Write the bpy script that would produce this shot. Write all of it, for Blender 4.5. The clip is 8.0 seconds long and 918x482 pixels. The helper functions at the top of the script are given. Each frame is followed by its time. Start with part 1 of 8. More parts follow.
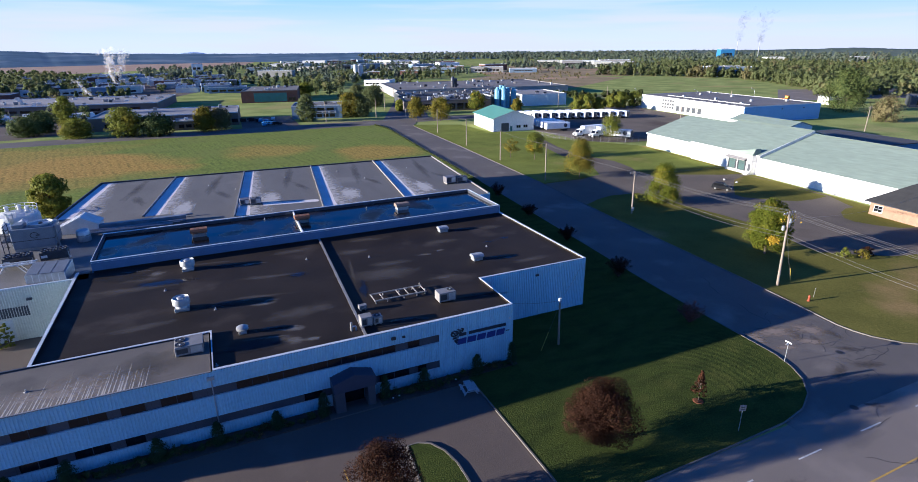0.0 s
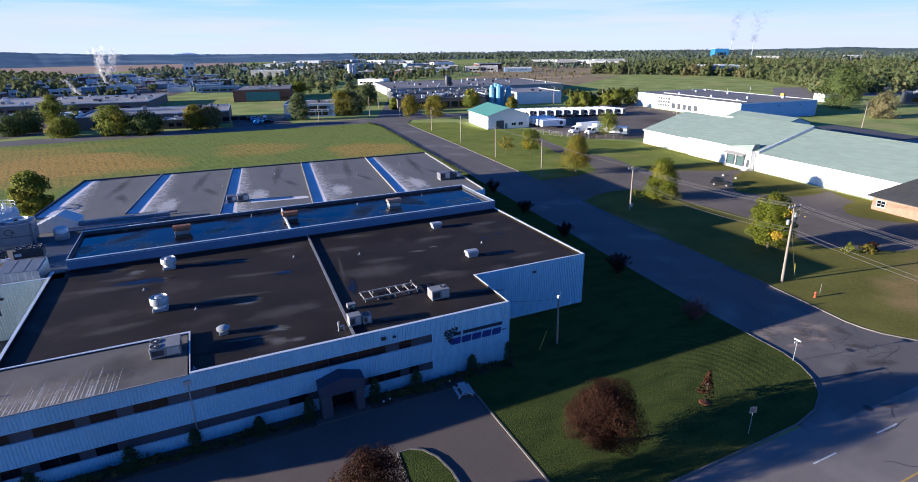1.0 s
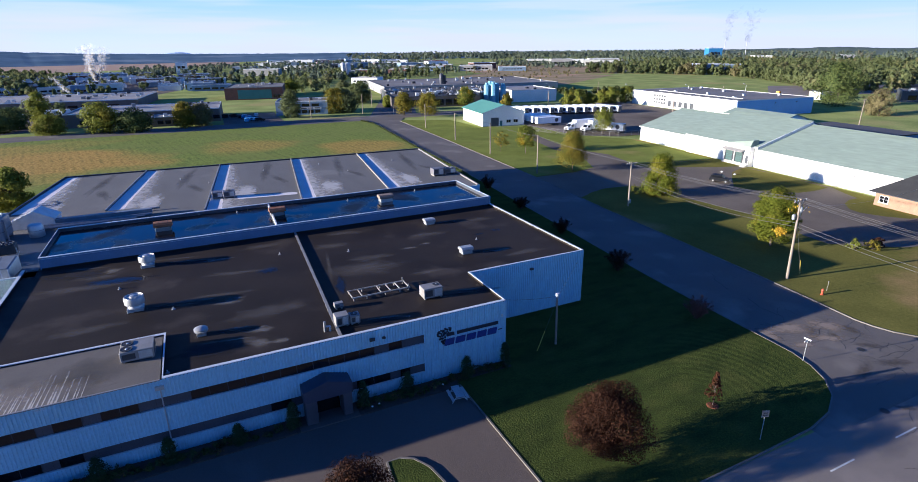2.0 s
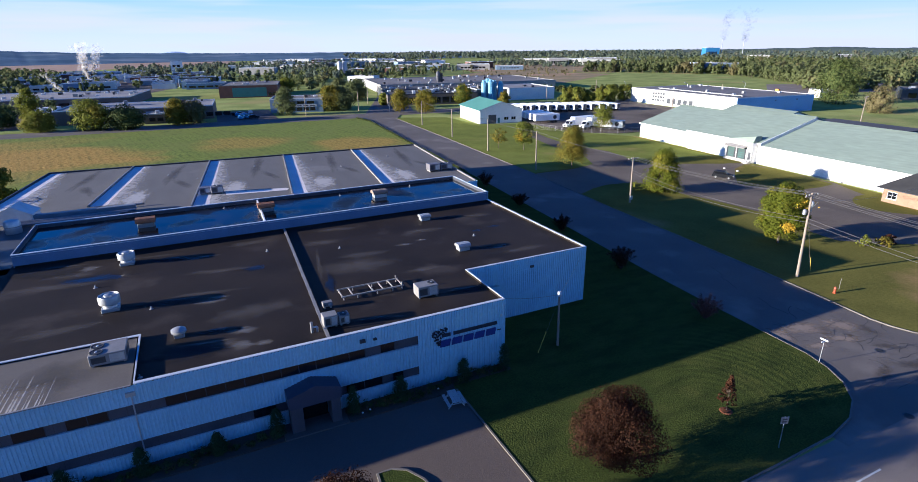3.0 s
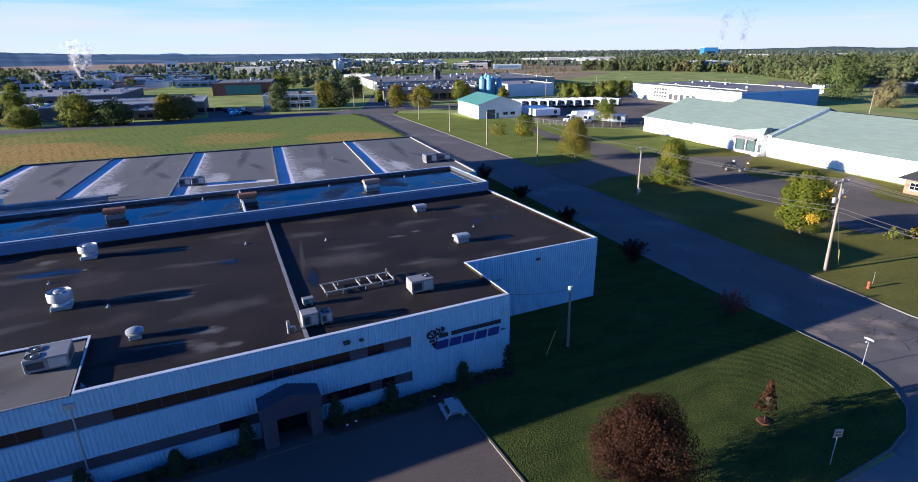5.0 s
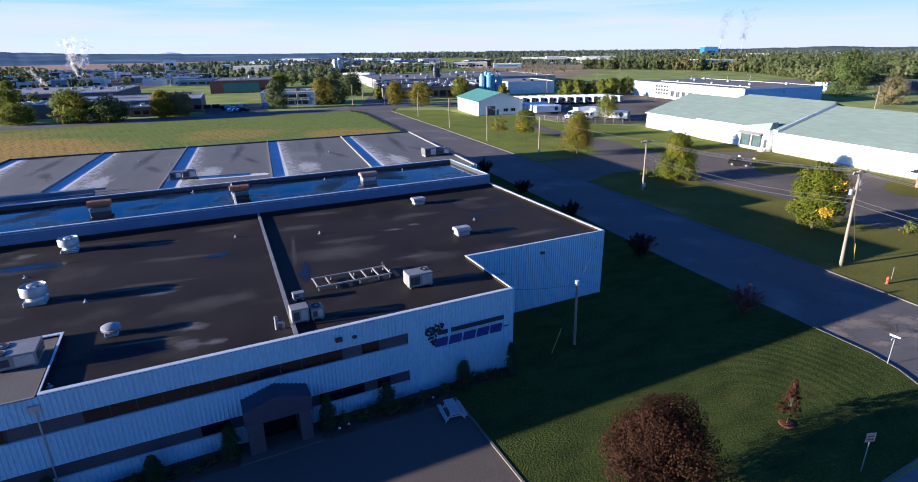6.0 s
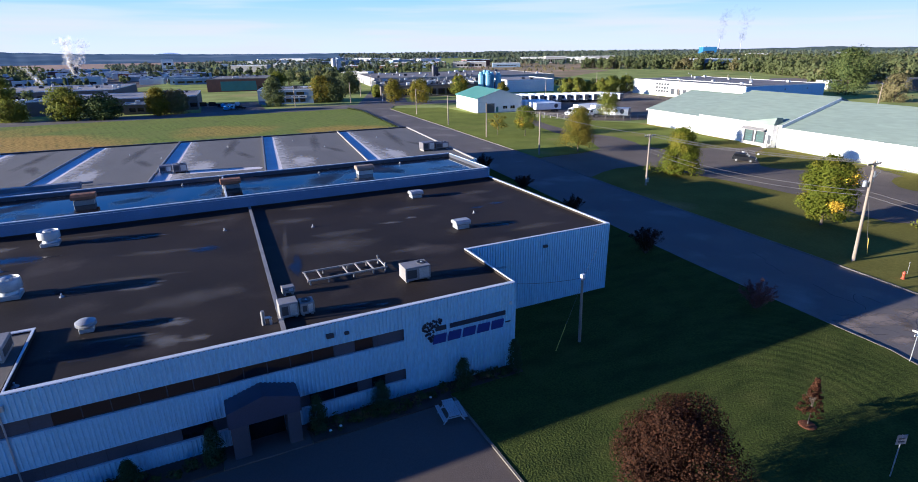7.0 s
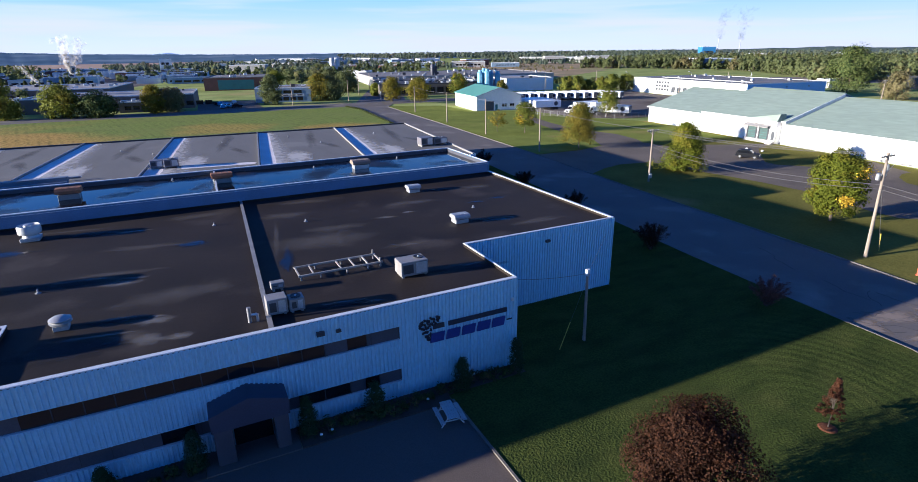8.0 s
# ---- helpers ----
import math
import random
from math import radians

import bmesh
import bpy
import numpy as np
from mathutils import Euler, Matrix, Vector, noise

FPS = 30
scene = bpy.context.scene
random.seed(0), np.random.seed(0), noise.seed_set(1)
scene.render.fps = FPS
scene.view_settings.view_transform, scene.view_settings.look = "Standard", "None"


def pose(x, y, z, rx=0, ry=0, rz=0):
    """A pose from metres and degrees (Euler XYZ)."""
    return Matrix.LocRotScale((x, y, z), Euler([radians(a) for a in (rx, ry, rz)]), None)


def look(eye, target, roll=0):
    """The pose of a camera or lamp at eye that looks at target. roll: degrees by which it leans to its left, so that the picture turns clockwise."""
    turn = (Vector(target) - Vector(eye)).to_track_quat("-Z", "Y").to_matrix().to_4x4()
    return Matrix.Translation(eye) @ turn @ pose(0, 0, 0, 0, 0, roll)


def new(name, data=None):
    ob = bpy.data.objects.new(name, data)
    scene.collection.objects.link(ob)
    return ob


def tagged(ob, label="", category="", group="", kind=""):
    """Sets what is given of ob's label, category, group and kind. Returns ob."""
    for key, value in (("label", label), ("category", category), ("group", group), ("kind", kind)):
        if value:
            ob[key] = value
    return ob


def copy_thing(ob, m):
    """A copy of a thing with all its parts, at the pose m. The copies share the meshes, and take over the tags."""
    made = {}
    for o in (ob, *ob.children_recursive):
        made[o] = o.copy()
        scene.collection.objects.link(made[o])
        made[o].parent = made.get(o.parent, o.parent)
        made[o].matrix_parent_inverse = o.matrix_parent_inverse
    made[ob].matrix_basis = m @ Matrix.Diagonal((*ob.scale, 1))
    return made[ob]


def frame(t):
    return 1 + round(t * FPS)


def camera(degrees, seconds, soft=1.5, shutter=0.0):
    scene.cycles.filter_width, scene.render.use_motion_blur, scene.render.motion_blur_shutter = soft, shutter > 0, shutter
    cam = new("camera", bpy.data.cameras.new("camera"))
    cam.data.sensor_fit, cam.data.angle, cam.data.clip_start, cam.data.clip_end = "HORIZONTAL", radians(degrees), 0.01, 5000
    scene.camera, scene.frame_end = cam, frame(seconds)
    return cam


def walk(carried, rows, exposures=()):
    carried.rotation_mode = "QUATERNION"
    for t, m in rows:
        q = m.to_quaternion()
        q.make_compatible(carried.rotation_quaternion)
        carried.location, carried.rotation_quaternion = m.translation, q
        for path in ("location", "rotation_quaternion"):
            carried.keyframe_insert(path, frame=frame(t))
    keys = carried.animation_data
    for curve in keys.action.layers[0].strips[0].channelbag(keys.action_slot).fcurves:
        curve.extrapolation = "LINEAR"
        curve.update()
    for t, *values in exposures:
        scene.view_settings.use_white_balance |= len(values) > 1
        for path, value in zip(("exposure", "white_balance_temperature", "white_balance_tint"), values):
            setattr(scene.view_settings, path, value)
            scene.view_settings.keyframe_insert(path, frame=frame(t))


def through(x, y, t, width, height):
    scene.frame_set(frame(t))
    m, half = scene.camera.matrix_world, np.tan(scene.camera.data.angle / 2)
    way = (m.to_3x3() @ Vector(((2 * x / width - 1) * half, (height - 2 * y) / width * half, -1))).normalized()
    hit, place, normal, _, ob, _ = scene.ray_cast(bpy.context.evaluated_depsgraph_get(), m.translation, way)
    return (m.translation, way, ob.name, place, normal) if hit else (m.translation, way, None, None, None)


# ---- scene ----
cam = camera(80.0, 8.0, soft=0.9)
PATH = [
    (0, (-28.417, -48.221, 34.542), (-27.641, -46.504, 33.87), -0.6),
    (0.5, (-27.823, -47.117, 33.752), (-27.038, -45.404, 33.081), -0.7),
    (1, (-27.164, -45.947, 32.955), (-26.373, -44.237, 32.285), -0.7),
    (1.5, (-26.53, -44.77, 32.207), (-25.73, -43.064, 31.537), -0.7),
    (3, (-24.565, -40.918, 29.916), (-23.748, -39.22, 29.246), -0.6),
    (3.5, (-23.96, -39.719, 29.179), (-23.142, -38.021, 28.51), -0.7),
    (4, (-23.407, -38.469, 28.431), (-22.587, -36.771, 27.763), -0.7),
    (4.5, (-22.825, -37.262, 27.625), (-22.003, -35.565, 26.959), -0.7),
    (6, (-21.292, -33.914, 25.187), (-20.467, -32.218, 24.522), -0.7),
    (6.5, (-20.841, -32.953, 24.415), (-20.016, -31.257, 23.751), -0.7),
    (7, (-20.433, -32.098, 23.706), (-19.604, -30.403, 23.043), -0.7),
    (7.5, (-20.01, -31.269, 23.112), (-19.178, -29.575, 22.45), -0.7),
    (8, (-19.629, -30.471, 22.508), (-18.797, -28.778, 21.847), -0.7),
]
walk(cam, [(t, look(eye, aim, roll)) for t, eye, aim, roll in PATH], exposures=[(0.0, 1.68, 5000, 10), (8.0, 1.72, 5000, 10)])

# ---- world, sun and exposure ----
SUN_EL, SUN_AZ = 9.2, 280.2          # degrees; azimuth clockwise from +y
HAZE_LOW, HAZE_HIGH, CLOUD = (4.05, 3.9, 3.95), (1.93, 3.1, 4.2), (4.2, 3.85, 3.9)
world = bpy.data.worlds.new("sky")
scene.world = world
world.use_nodes = True
wn, wl = world.node_tree.nodes, world.node_tree.links
sky = wn.new("ShaderNodeTexSky")
sky.sky_type = "NISHITA"
sky.sun_disc = False
sky.sun_elevation, sky.sun_rotation = radians(SUN_EL), radians(SUN_AZ)
sky.air_density, sky.dust_density, sky.ozone_density = 1.0, 0.2, 3.0
bg = wn["Background"]
bg.inputs["Strength"].default_value = 0.069


def wmix(kind, x, y, fac=None):
    """A colour mix of two sockets or colours in the world."""
    nd = wn.new("ShaderNodeMix")
    nd.data_type, nd.blend_type = "RGBA", kind
    for key, val in (("A", x), ("B", y), ("Factor", 1.0 if fac is None else fac)):
        if isinstance(val, (tuple, float)):
            nd.inputs[key].default_value = (*val, 1) if isinstance(val, tuple) else val
        else:
            wl.new(val, nd.inputs[key])
    return nd.outputs["Result"]


def wrange(val, a0, a1, b0=0.0, b1=1.0):
    nd = wn.new("ShaderNodeMapRange")
    nd.interpolation_type = "SMOOTHSTEP"
    for i, v_ in zip((1, 2, 3, 4), (a0, a1, b0, b1)):
        nd.inputs[i].default_value = v_
    wl.new(val, nd.inputs[0])
    return nd.outputs[0]


# clear deep-blue sky, paler towards the hazy horizon, with thin streaks of cloud
tc = wn.new("ShaderNodeTexCoord")
sep = wn.new("ShaderNodeSeparateXYZ")
wl.new(tc.outputs["Generated"], sep.inputs[0])
deep = wmix("MULTIPLY", sky.outputs[0], (0.178, 0.51, 1.05))
up = wmix("MIX", (1.0, 1.0, 1.0), (1.75, 0.86, 0.74), wrange(sep.outputs["Z"], 0.18, 0.65))
deep = wmix("MULTIPLY", deep, up)
low = wmix("MIX", HAZE_LOW, HAZE_HIGH, wrange(sep.outputs["Z"], 0.0, 0.1))
mp = wn.new("ShaderNodeMapping")
mp.inputs["Scale"].default_value = (3.2, 3.2, 52.0)
wl.new(tc.outputs["Generated"], mp.inputs[0])
cl = wn.new("ShaderNodeTexNoise")
cl.inputs["Scale"].default_value, cl.inputs["Detail"].default_value = 1.0, 5.0
wl.new(mp.outputs[0], cl.inputs[0])
low = wmix("MIX", low, CLOUD, wrange(cl.outputs["Fac"], 0.46, 0.7, 0.0, 0.5))
mp2 = wn.new("ShaderNodeMapping")
mp2.inputs["Scale"].default_value = (2.0, 2.0, 26.0)
wl.new(tc.outputs["Generated"], mp2.inputs[0])
bank = wn.new("ShaderNodeTexNoise")
bank.inputs["Scale"].default_value, bank.inputs["Detail"].default_value = 1.4, 6.0
wl.new(mp2.outputs[0], bank.inputs[0])
mul = wn.new("ShaderNodeMath")
mul.operation = "MULTIPLY"
wl.new(wrange(bank.outputs["Fac"], 0.42, 0.62, 0.0, 0.85), mul.inputs[0])
wl.new(wrange(sep.outputs["Z"], 0.03, 0.075, 1.0, 0.0), mul.inputs[1])
low = wmix("MIX", low, (4.1, 3.7, 3.7), mul.outputs[0])
wl.new(wmix("MIX", low, deep, wrange(sep.outputs["Z"], 0.07, 0.25)), bg.inputs[0])
lamp = new("sun", bpy.data.lights.new("sun", "SUN"))
lamp.data.energy, lamp.data.angle, lamp.data.color = 5.0, radians(0.5), (1.0, 0.79, 0.54)
a, e = radians(SUN_AZ), radians(SUN_EL)
sun_dir = Vector((math.sin(a) * math.cos(e), math.cos(a) * math.cos(e), math.sin(e)))
lamp.matrix_world = look(sun_dir * 100, (0, 0, 0))

# ---- materials ----


def shader(name):
    m = bpy.data.materials.new(name)
    m.use_nodes = True
    return m, m.node_tree.nodes, m.node_tree.links, m.node_tree.nodes["Principled BSDF"]


def surf(name, c1, c2, scale=1.0, fine=12.0, rough=0.7, metal=0.0, bump=0.2, spread=0.5, c3=None, patch=0.05, patch_at=0.55, vary=0.0, spec=0.5, stretch=(1, 1, 1), detail=4.0):
    """Two-scale noise between c1 and c2, fine grain with relief, and larger patches of c3."""
    m, n, l, b = shader(name)
    pos = n.new("ShaderNodeNewGeometry").outputs["Position"]
    mp = n.new("ShaderNodeMapping")
    mp.inputs["Scale"].default_value = stretch
    l.new(pos, mp.inputs[0])
    big = n.new("ShaderNodeTexNoise")
    big.inputs["Scale"].default_value, big.inputs["Detail"].default_value = scale, detail
    l.new(mp.outputs[0], big.inputs[0])
    small = n.new("ShaderNodeTexNoise")
    small.inputs["Scale"].default_value, small.inputs["Detail"].default_value = fine, 3.0
    l.new(mp.outputs[0], small.inputs[0])
    ramp = n.new("ShaderNodeMapRange")
    ramp.inputs[1].default_value, ramp.inputs[2].default_value = 0.5 - spread / 2, 0.5 + spread / 2
    l.new(big.outputs["Fac"], ramp.inputs[0])
    mix = n.new("ShaderNodeMix")
    mix.data_type = "RGBA"
    mix.inputs["A"].default_value, mix.inputs["B"].default_value = (*c1, 1), (*c2, 1)
    l.new(ramp.outputs[0], mix.inputs["Factor"])
    col = mix.outputs["Result"]
    if c3:
        pn = n.new("ShaderNodeTexNoise")
        pn.inputs["Scale"].default_value, pn.inputs["Detail"].default_value = patch, 5.0
        l.new(pos, pn.inputs[0])
        pr = n.new("ShaderNodeMapRange")
        pr.inputs[1].default_value, pr.inputs[2].default_value = patch_at, patch_at + 0.12
        l.new(pn.outputs["Fac"], pr.inputs[0])
        pm = n.new("ShaderNodeMix")
        pm.data_type = "RGBA"
        pm.inputs["B"].default_value = (*c3, 1)
        l.new(pr.outputs[0], pm.inputs["Factor"])
        l.new(col, pm.inputs["A"])
        col = pm.outputs["Result"]
    val = n.new("ShaderNodeMapRange")
    val.inputs[3].default_value, val.inputs[4].default_value = 0.72, 1.28
    l.new(small.outputs["Fac"], val.inputs[0])
    hsv = n.new("ShaderNodeHueSaturation")
    l.new(val.outputs[0], hsv.inputs["Value"])
    l.new(col, hsv.inputs["Color"])
    col = hsv.outputs[0]
    if vary:
        oi = n.new("ShaderNodeObjectInfo")
        vr = n.new("ShaderNodeMapRange")
        vr.inputs[3].default_value, vr.inputs[4].default_value = 1 - vary, 1 + vary
        l.new(oi.outputs["Random"], vr.inputs[0])
        h2 = n.new("ShaderNodeHueSaturation")
        l.new(vr.outputs[0], h2.inputs["Value"])
        l.new(col, h2.inputs["Color"])
        col = h2.outputs[0]
    l.new(col, b.inputs["Base Color"])
    b.inputs["Roughness"].default_value, b.inputs["Metallic"].default_value = rough, metal
    b.inputs["Specular IOR Level"].default_value = spec
    if bump:
        bp = n.new("ShaderNodeBump")
        bp.inputs["Strength"].default_value, bp.inputs["Distance"].default_value = bump, 0.05
        l.new(small.outputs["Fac"], bp.inputs["Height"])
        l.new(bp.outputs[0], b.inputs["Normal"])
    return m


def leafy(name, c1, c2, c3=None, at=0.8, scale=0.35, through=0.2):
    """Leaves: colour per leaf, a second tint in clumps, light passing through."""
    m, n, l, b = shader(name)
    geo = n.new("ShaderNodeNewGeometry")
    mix = n.new("ShaderNodeMix")
    mix.data_type = "RGBA"
    mix.inputs["A"].default_value, mix.inputs["B"].default_value = (*c1, 1), (*c2, 1)
    l.new(geo.outputs["Random Per Island"], mix.inputs["Factor"])
    col = mix.outputs["Result"]
    if c3:
        pn = n.new("ShaderNodeTexNoise")
        pn.inputs["Scale"].default_value = scale
        l.new(geo.outputs["Position"], pn.inputs[0])
        pr = n.new("ShaderNodeMapRange")
        pr.inputs[1].default_value, pr.inputs[2].default_value = at - 0.06, at + 0.06
        l.new(pn.outputs["Fac"], pr.inputs[0])
        pm = n.new("ShaderNodeMix")
        pm.data_type = "RGBA"
        pm.inputs["B"].default_value = (*c3, 1)
        l.new(pr.outputs[0], pm.inputs["Factor"])
        l.new(col, pm.inputs["A"])
        col = pm.outputs["Result"]
    l.new(col, b.inputs["Base Color"])
    b.inputs["Roughness"].default_value = 0.7
    b.inputs["Specular IOR Level"].default_value = 0.1
    tr = n.new("ShaderNodeBsdfTranslucent")
    l.new(col, tr.inputs[0])
    ms = n.new("ShaderNodeMixShader")
    ms.inputs[0].default_value = through
    l.new(b.outputs[0], ms.inputs[1])
    l.new(tr.outputs[0], ms.inputs[2])
    l.new(ms.outputs[0], n["Material Output"].inputs[0])
    return m


def glass_mat(name, tint=(0.02, 0.025, 0.03), rough=0.08):
    m, n, l, b = shader(name)
    b.inputs["Base Color"].default_value = (*tint, 1)
    b.inputs["Roughness"].default_value = rough
    b.inputs["Specular IOR Level"].default_value = 0.6
    return m


def field_mat():
    """Rough meadow: tufts in swathes, brown weedy patches of large and middling size."""
    m, n, l, b = shader("rough_field")
    pos = n.new("ShaderNodeNewGeometry").outputs["Position"]

    def noise_at(scale, detail, stretch=(1, 1, 1), turn=0.0):
        mp = n.new("ShaderNodeMapping")
        mp.inputs["Scale"].default_value = stretch
        mp.inputs["Rotation"].default_value = (0, 0, turn)
        l.new(pos, mp.inputs[0])
        t = n.new("ShaderNodeTexNoise")
        t.inputs["Scale"].default_value, t.inputs["Detail"].default_value = scale, detail
        l.new(mp.outputs[0], t.inputs[0])
        return t.outputs["Fac"]

    def rng(val, a0, a1, b0=0.0, b1=1.0):
        t = n.new("ShaderNodeMapRange")
        for i, v_ in zip((1, 2, 3, 4), (a0, a1, b0, b1)):
            t.inputs[i].default_value = v_
        l.new(val, t.inputs[0])
        return t.outputs[0]

    def mixc(fac, x, y):
        t = n.new("ShaderNodeMix")
        t.data_type = "RGBA"
        l.new(fac, t.inputs["Factor"])
        for key, val in (("A", x), ("B", y)):
            if isinstance(val, tuple):
                t.inputs[key].default_value = (*val, 1)
            else:
                l.new(val, t.inputs[key])
        return t.outputs["Result"]

    tuft = noise_at(1.3, 8.0, (1.0, 0.75, 1), 0.2)
    col = mixc(rng(tuft, 0.34, 0.68), (0.122, 0.16, 0.03), (0.245, 0.285, 0.056))
    col = mixc(rng(noise_at(0.05, 5.0), 0.42, 0.64, 0, 0.75), col, (0.19, 0.215, 0.05))
    col = mixc(rng(noise_at(0.22, 6.0, (1, 0.6, 1)), 0.55, 0.72, 0, 0.55), col, (0.1, 0.125, 0.03))
    brown = noise_at(0.04, 6.0, (0.8, 1.0, 1))
    col2 = mixc(rng(tuft, 0.35, 0.65), (0.26, 0.165, 0.04), (0.5, 0.325, 0.08))
    # dry weedy ground, thickest in two parts of the field
    for cx, cy, r0, cap in ((-64.0, 150.0, 50.0, 1.0), (-10.0, 153.0, 26.0, 0.6), (23.0, 136.0, 26.0, 0.75), (-92.0, 174.0, 64.0, 0.6)):
        dst = n.new("ShaderNodeVectorMath")
        dst.operation = "DISTANCE"
        dst.inputs[1].default_value = (cx, cy, 0.05)
        l.new(pos, dst.inputs[0])
        mask = n.new("ShaderNodeMath")
        mask.operation = "MULTIPLY_ADD"
        mask.inputs[1].default_value = 1.1
        l.new(brown, mask.inputs[0])
        l.new(rng(dst.outputs["Value"], 0.0, r0, 0.42, -0.35), mask.inputs[2])
        col = mixc(rng(mask.outputs[0], 0.46, 0.72, 0, cap), col, col2)
    # faint cultivated rows running away from the factory
    wv = n.new("ShaderNodeTexWave")
    wv.wave_type, wv.bands_direction = "BANDS", "X"
    wv.inputs["Scale"].default_value, wv.inputs["Distortion"].default_value = 0.13, 1.6
    wv.inputs["Detail"].default_value, wv.inputs["Detail Scale"].default_value = 3.0, 0.5
    wm = n.new("ShaderNodeMapping")
    wm.inputs["Rotation"].default_value = (0, 0, radians(-11))
    l.new(pos, wm.inputs[0])
    l.new(wm.outputs[0], wv.inputs[0])
    row_dark = n.new("ShaderNodeMath")
    row_dark.operation = "MULTIPLY"
    l.new(rng(wv.outputs["Fac"], 0.5, 1.0), row_dark.inputs[0])
    l.new(rng(noise_at(0.16, 5.0), 0.4, 0.66, 0.0, 0.42), row_dark.inputs[1])
    col = mixc(row_dark.outputs[0], col, (0.075, 0.095, 0.025))
    l.new(col, b.inputs["Base Color"])
    b.inputs["Roughness"].default_value, b.inputs["Specular IOR Level"].default_value = 0.95, 0.08
    bp = n.new("ShaderNodeBump")
    bp.inputs["Strength"].default_value, bp.inputs["Distance"].default_value = 0.35, 0.3
    l.new(tuft, bp.inputs["Height"])
    l.new(bp.outputs[0], b.inputs["Normal"])
    return m


M = {}
# white siding given the blue of skylight shade in its base colour
M["siding"] = surf("shade_tinted_siding", (0.43, 0.62, 0.75), (0.36, 0.54, 0.66), 0.25, 9, 0.45, 0, 0.06, 0.6, stretch=(1, 1, 0.25))
M["cap"] = surf("cap_flashing", (0.68, 0.7, 0.73), (0.52, 0.54, 0.57), 0.8, 15, 0.4, 0.1, 0.05)
M["panel_grey"] = surf("grey_panel", (0.065, 0.07, 0.08), (0.045, 0.05, 0.058), 0.7, 12, 0.5, 0, 0.05)
M["canopy_blue"] = surf("dark_blue_metal", (0.055, 0.06, 0.095), (0.042, 0.047, 0.075), 1.0, 10, 0.5, 0.1, 0.05)
M["glass"] = glass_mat("dark_glass", (0.008, 0.009, 0.012))
M["frame"] = surf("dark_frame", (0.04, 0.042, 0.05), (0.03, 0.032, 0.04), 2, 20, 0.5)
M["galv"] = surf("galvanised_metal", (0.55, 0.56, 0.57), (0.4, 0.41, 0.42), 1.5, 14, 0.42, 0.6, 0.06)
M["white_metal"] = surf("white_painted_metal", (0.66, 0.66, 0.65), (0.52, 0.52, 0.51), 1.0, 16, 0.45, 0.0, 0.05)
M["dull_white"] = surf("weathered_pale_metal", (0.44, 0.44, 0.44), (0.32, 0.32, 0.325), 1.2, 16, 0.4, 0.35, 0.06)
M["unit_grey"] = surf("rooftop_unit_grey", (0.3, 0.285, 0.27), (0.2, 0.19, 0.18), 0.9, 14, 0.5, 0.15, 0.06)
M["unit_dark"] = surf("dark_coil", (0.06, 0.06, 0.065), (0.04, 0.04, 0.045), 2, 40, 0.6, 0.3, 0.3)
M["rust"] = surf("rusty_metal", (0.3, 0.13, 0.06), (0.17, 0.08, 0.045), 1.6, 18, 0.75, 0.2, 0.25)
M["rust_grey"] = surf("dull_brown_metal", (0.27, 0.2, 0.15), (0.2, 0.15, 0.12), 1.6, 18, 0.7, 0.2, 0.2)
M["pipe"] = surf("grey_pipe", (0.3, 0.3, 0.31), (0.2, 0.2, 0.21), 2, 20, 0.5, 0.4, 0.1)
M["sign_blue"] = surf("sign_blue", (0.035, 0.045, 0.22), (0.03, 0.04, 0.18), 3, 20, 0.4)
M["sign_dark"] = surf("sign_dark", (0.03, 0.035, 0.06), (0.025, 0.03, 0.05), 3, 20, 0.4)
M["concrete"] = surf("concrete", (0.46, 0.44, 0.4), (0.36, 0.34, 0.31), 0.5, 9, 0.85, 0, 0.2)
M["kerb"] = surf("kerb_concrete", (0.19, 0.17, 0.143), (0.115, 0.103, 0.088), 0.4, 7, 0.85, 0, 0.25)
M["wood_pole"] = surf("weathered_pole", (0.3, 0.245, 0.19), (0.2, 0.16, 0.125), 1.5, 14, 0.85, 0, 0.3, stretch=(4, 4, 0.4))
M["wire"] = surf("wire", (0.2, 0.19, 0.18), (0.14, 0.135, 0.13), 1, 5, 0.5, 0.3, 0)
M["bark"] = surf("bark", (0.12, 0.09, 0.065), (0.07, 0.052, 0.04), 2, 14, 0.9, 0, 0.5, stretch=(3, 3, 0.6))
M["soil"] = surf("planting_soil", (0.075, 0.055, 0.04), (0.045, 0.033, 0.025), 1.2, 8, 0.95, 0, 0.6)
M["mulch"] = surf("mulch", (0.17, 0.07, 0.035), (0.09, 0.036, 0.018), 3.0, 14, 0.95, 0, 0.6, spec=0.1)
M["paint_white"] = surf("road_paint_white", (0.66, 0.66, 0.63), (0.42, 0.42, 0.4), 3, 18, 0.7, 0, 0.1)
M["paint_yellow"] = surf("road_paint_yellow", (0.62, 0.38, 0.05), (0.42, 0.27, 0.06), 3, 18, 0.7, 0, 0.1)
M["rubber"] = surf("rubber", (0.025, 0.025, 0.026), (0.018, 0.018, 0.018), 3, 20, 0.8)
M["hydrant_red"] = surf("hydrant_red", (0.46, 0.09, 0.035), (0.33, 0.06, 0.025), 3, 20, 0.45)
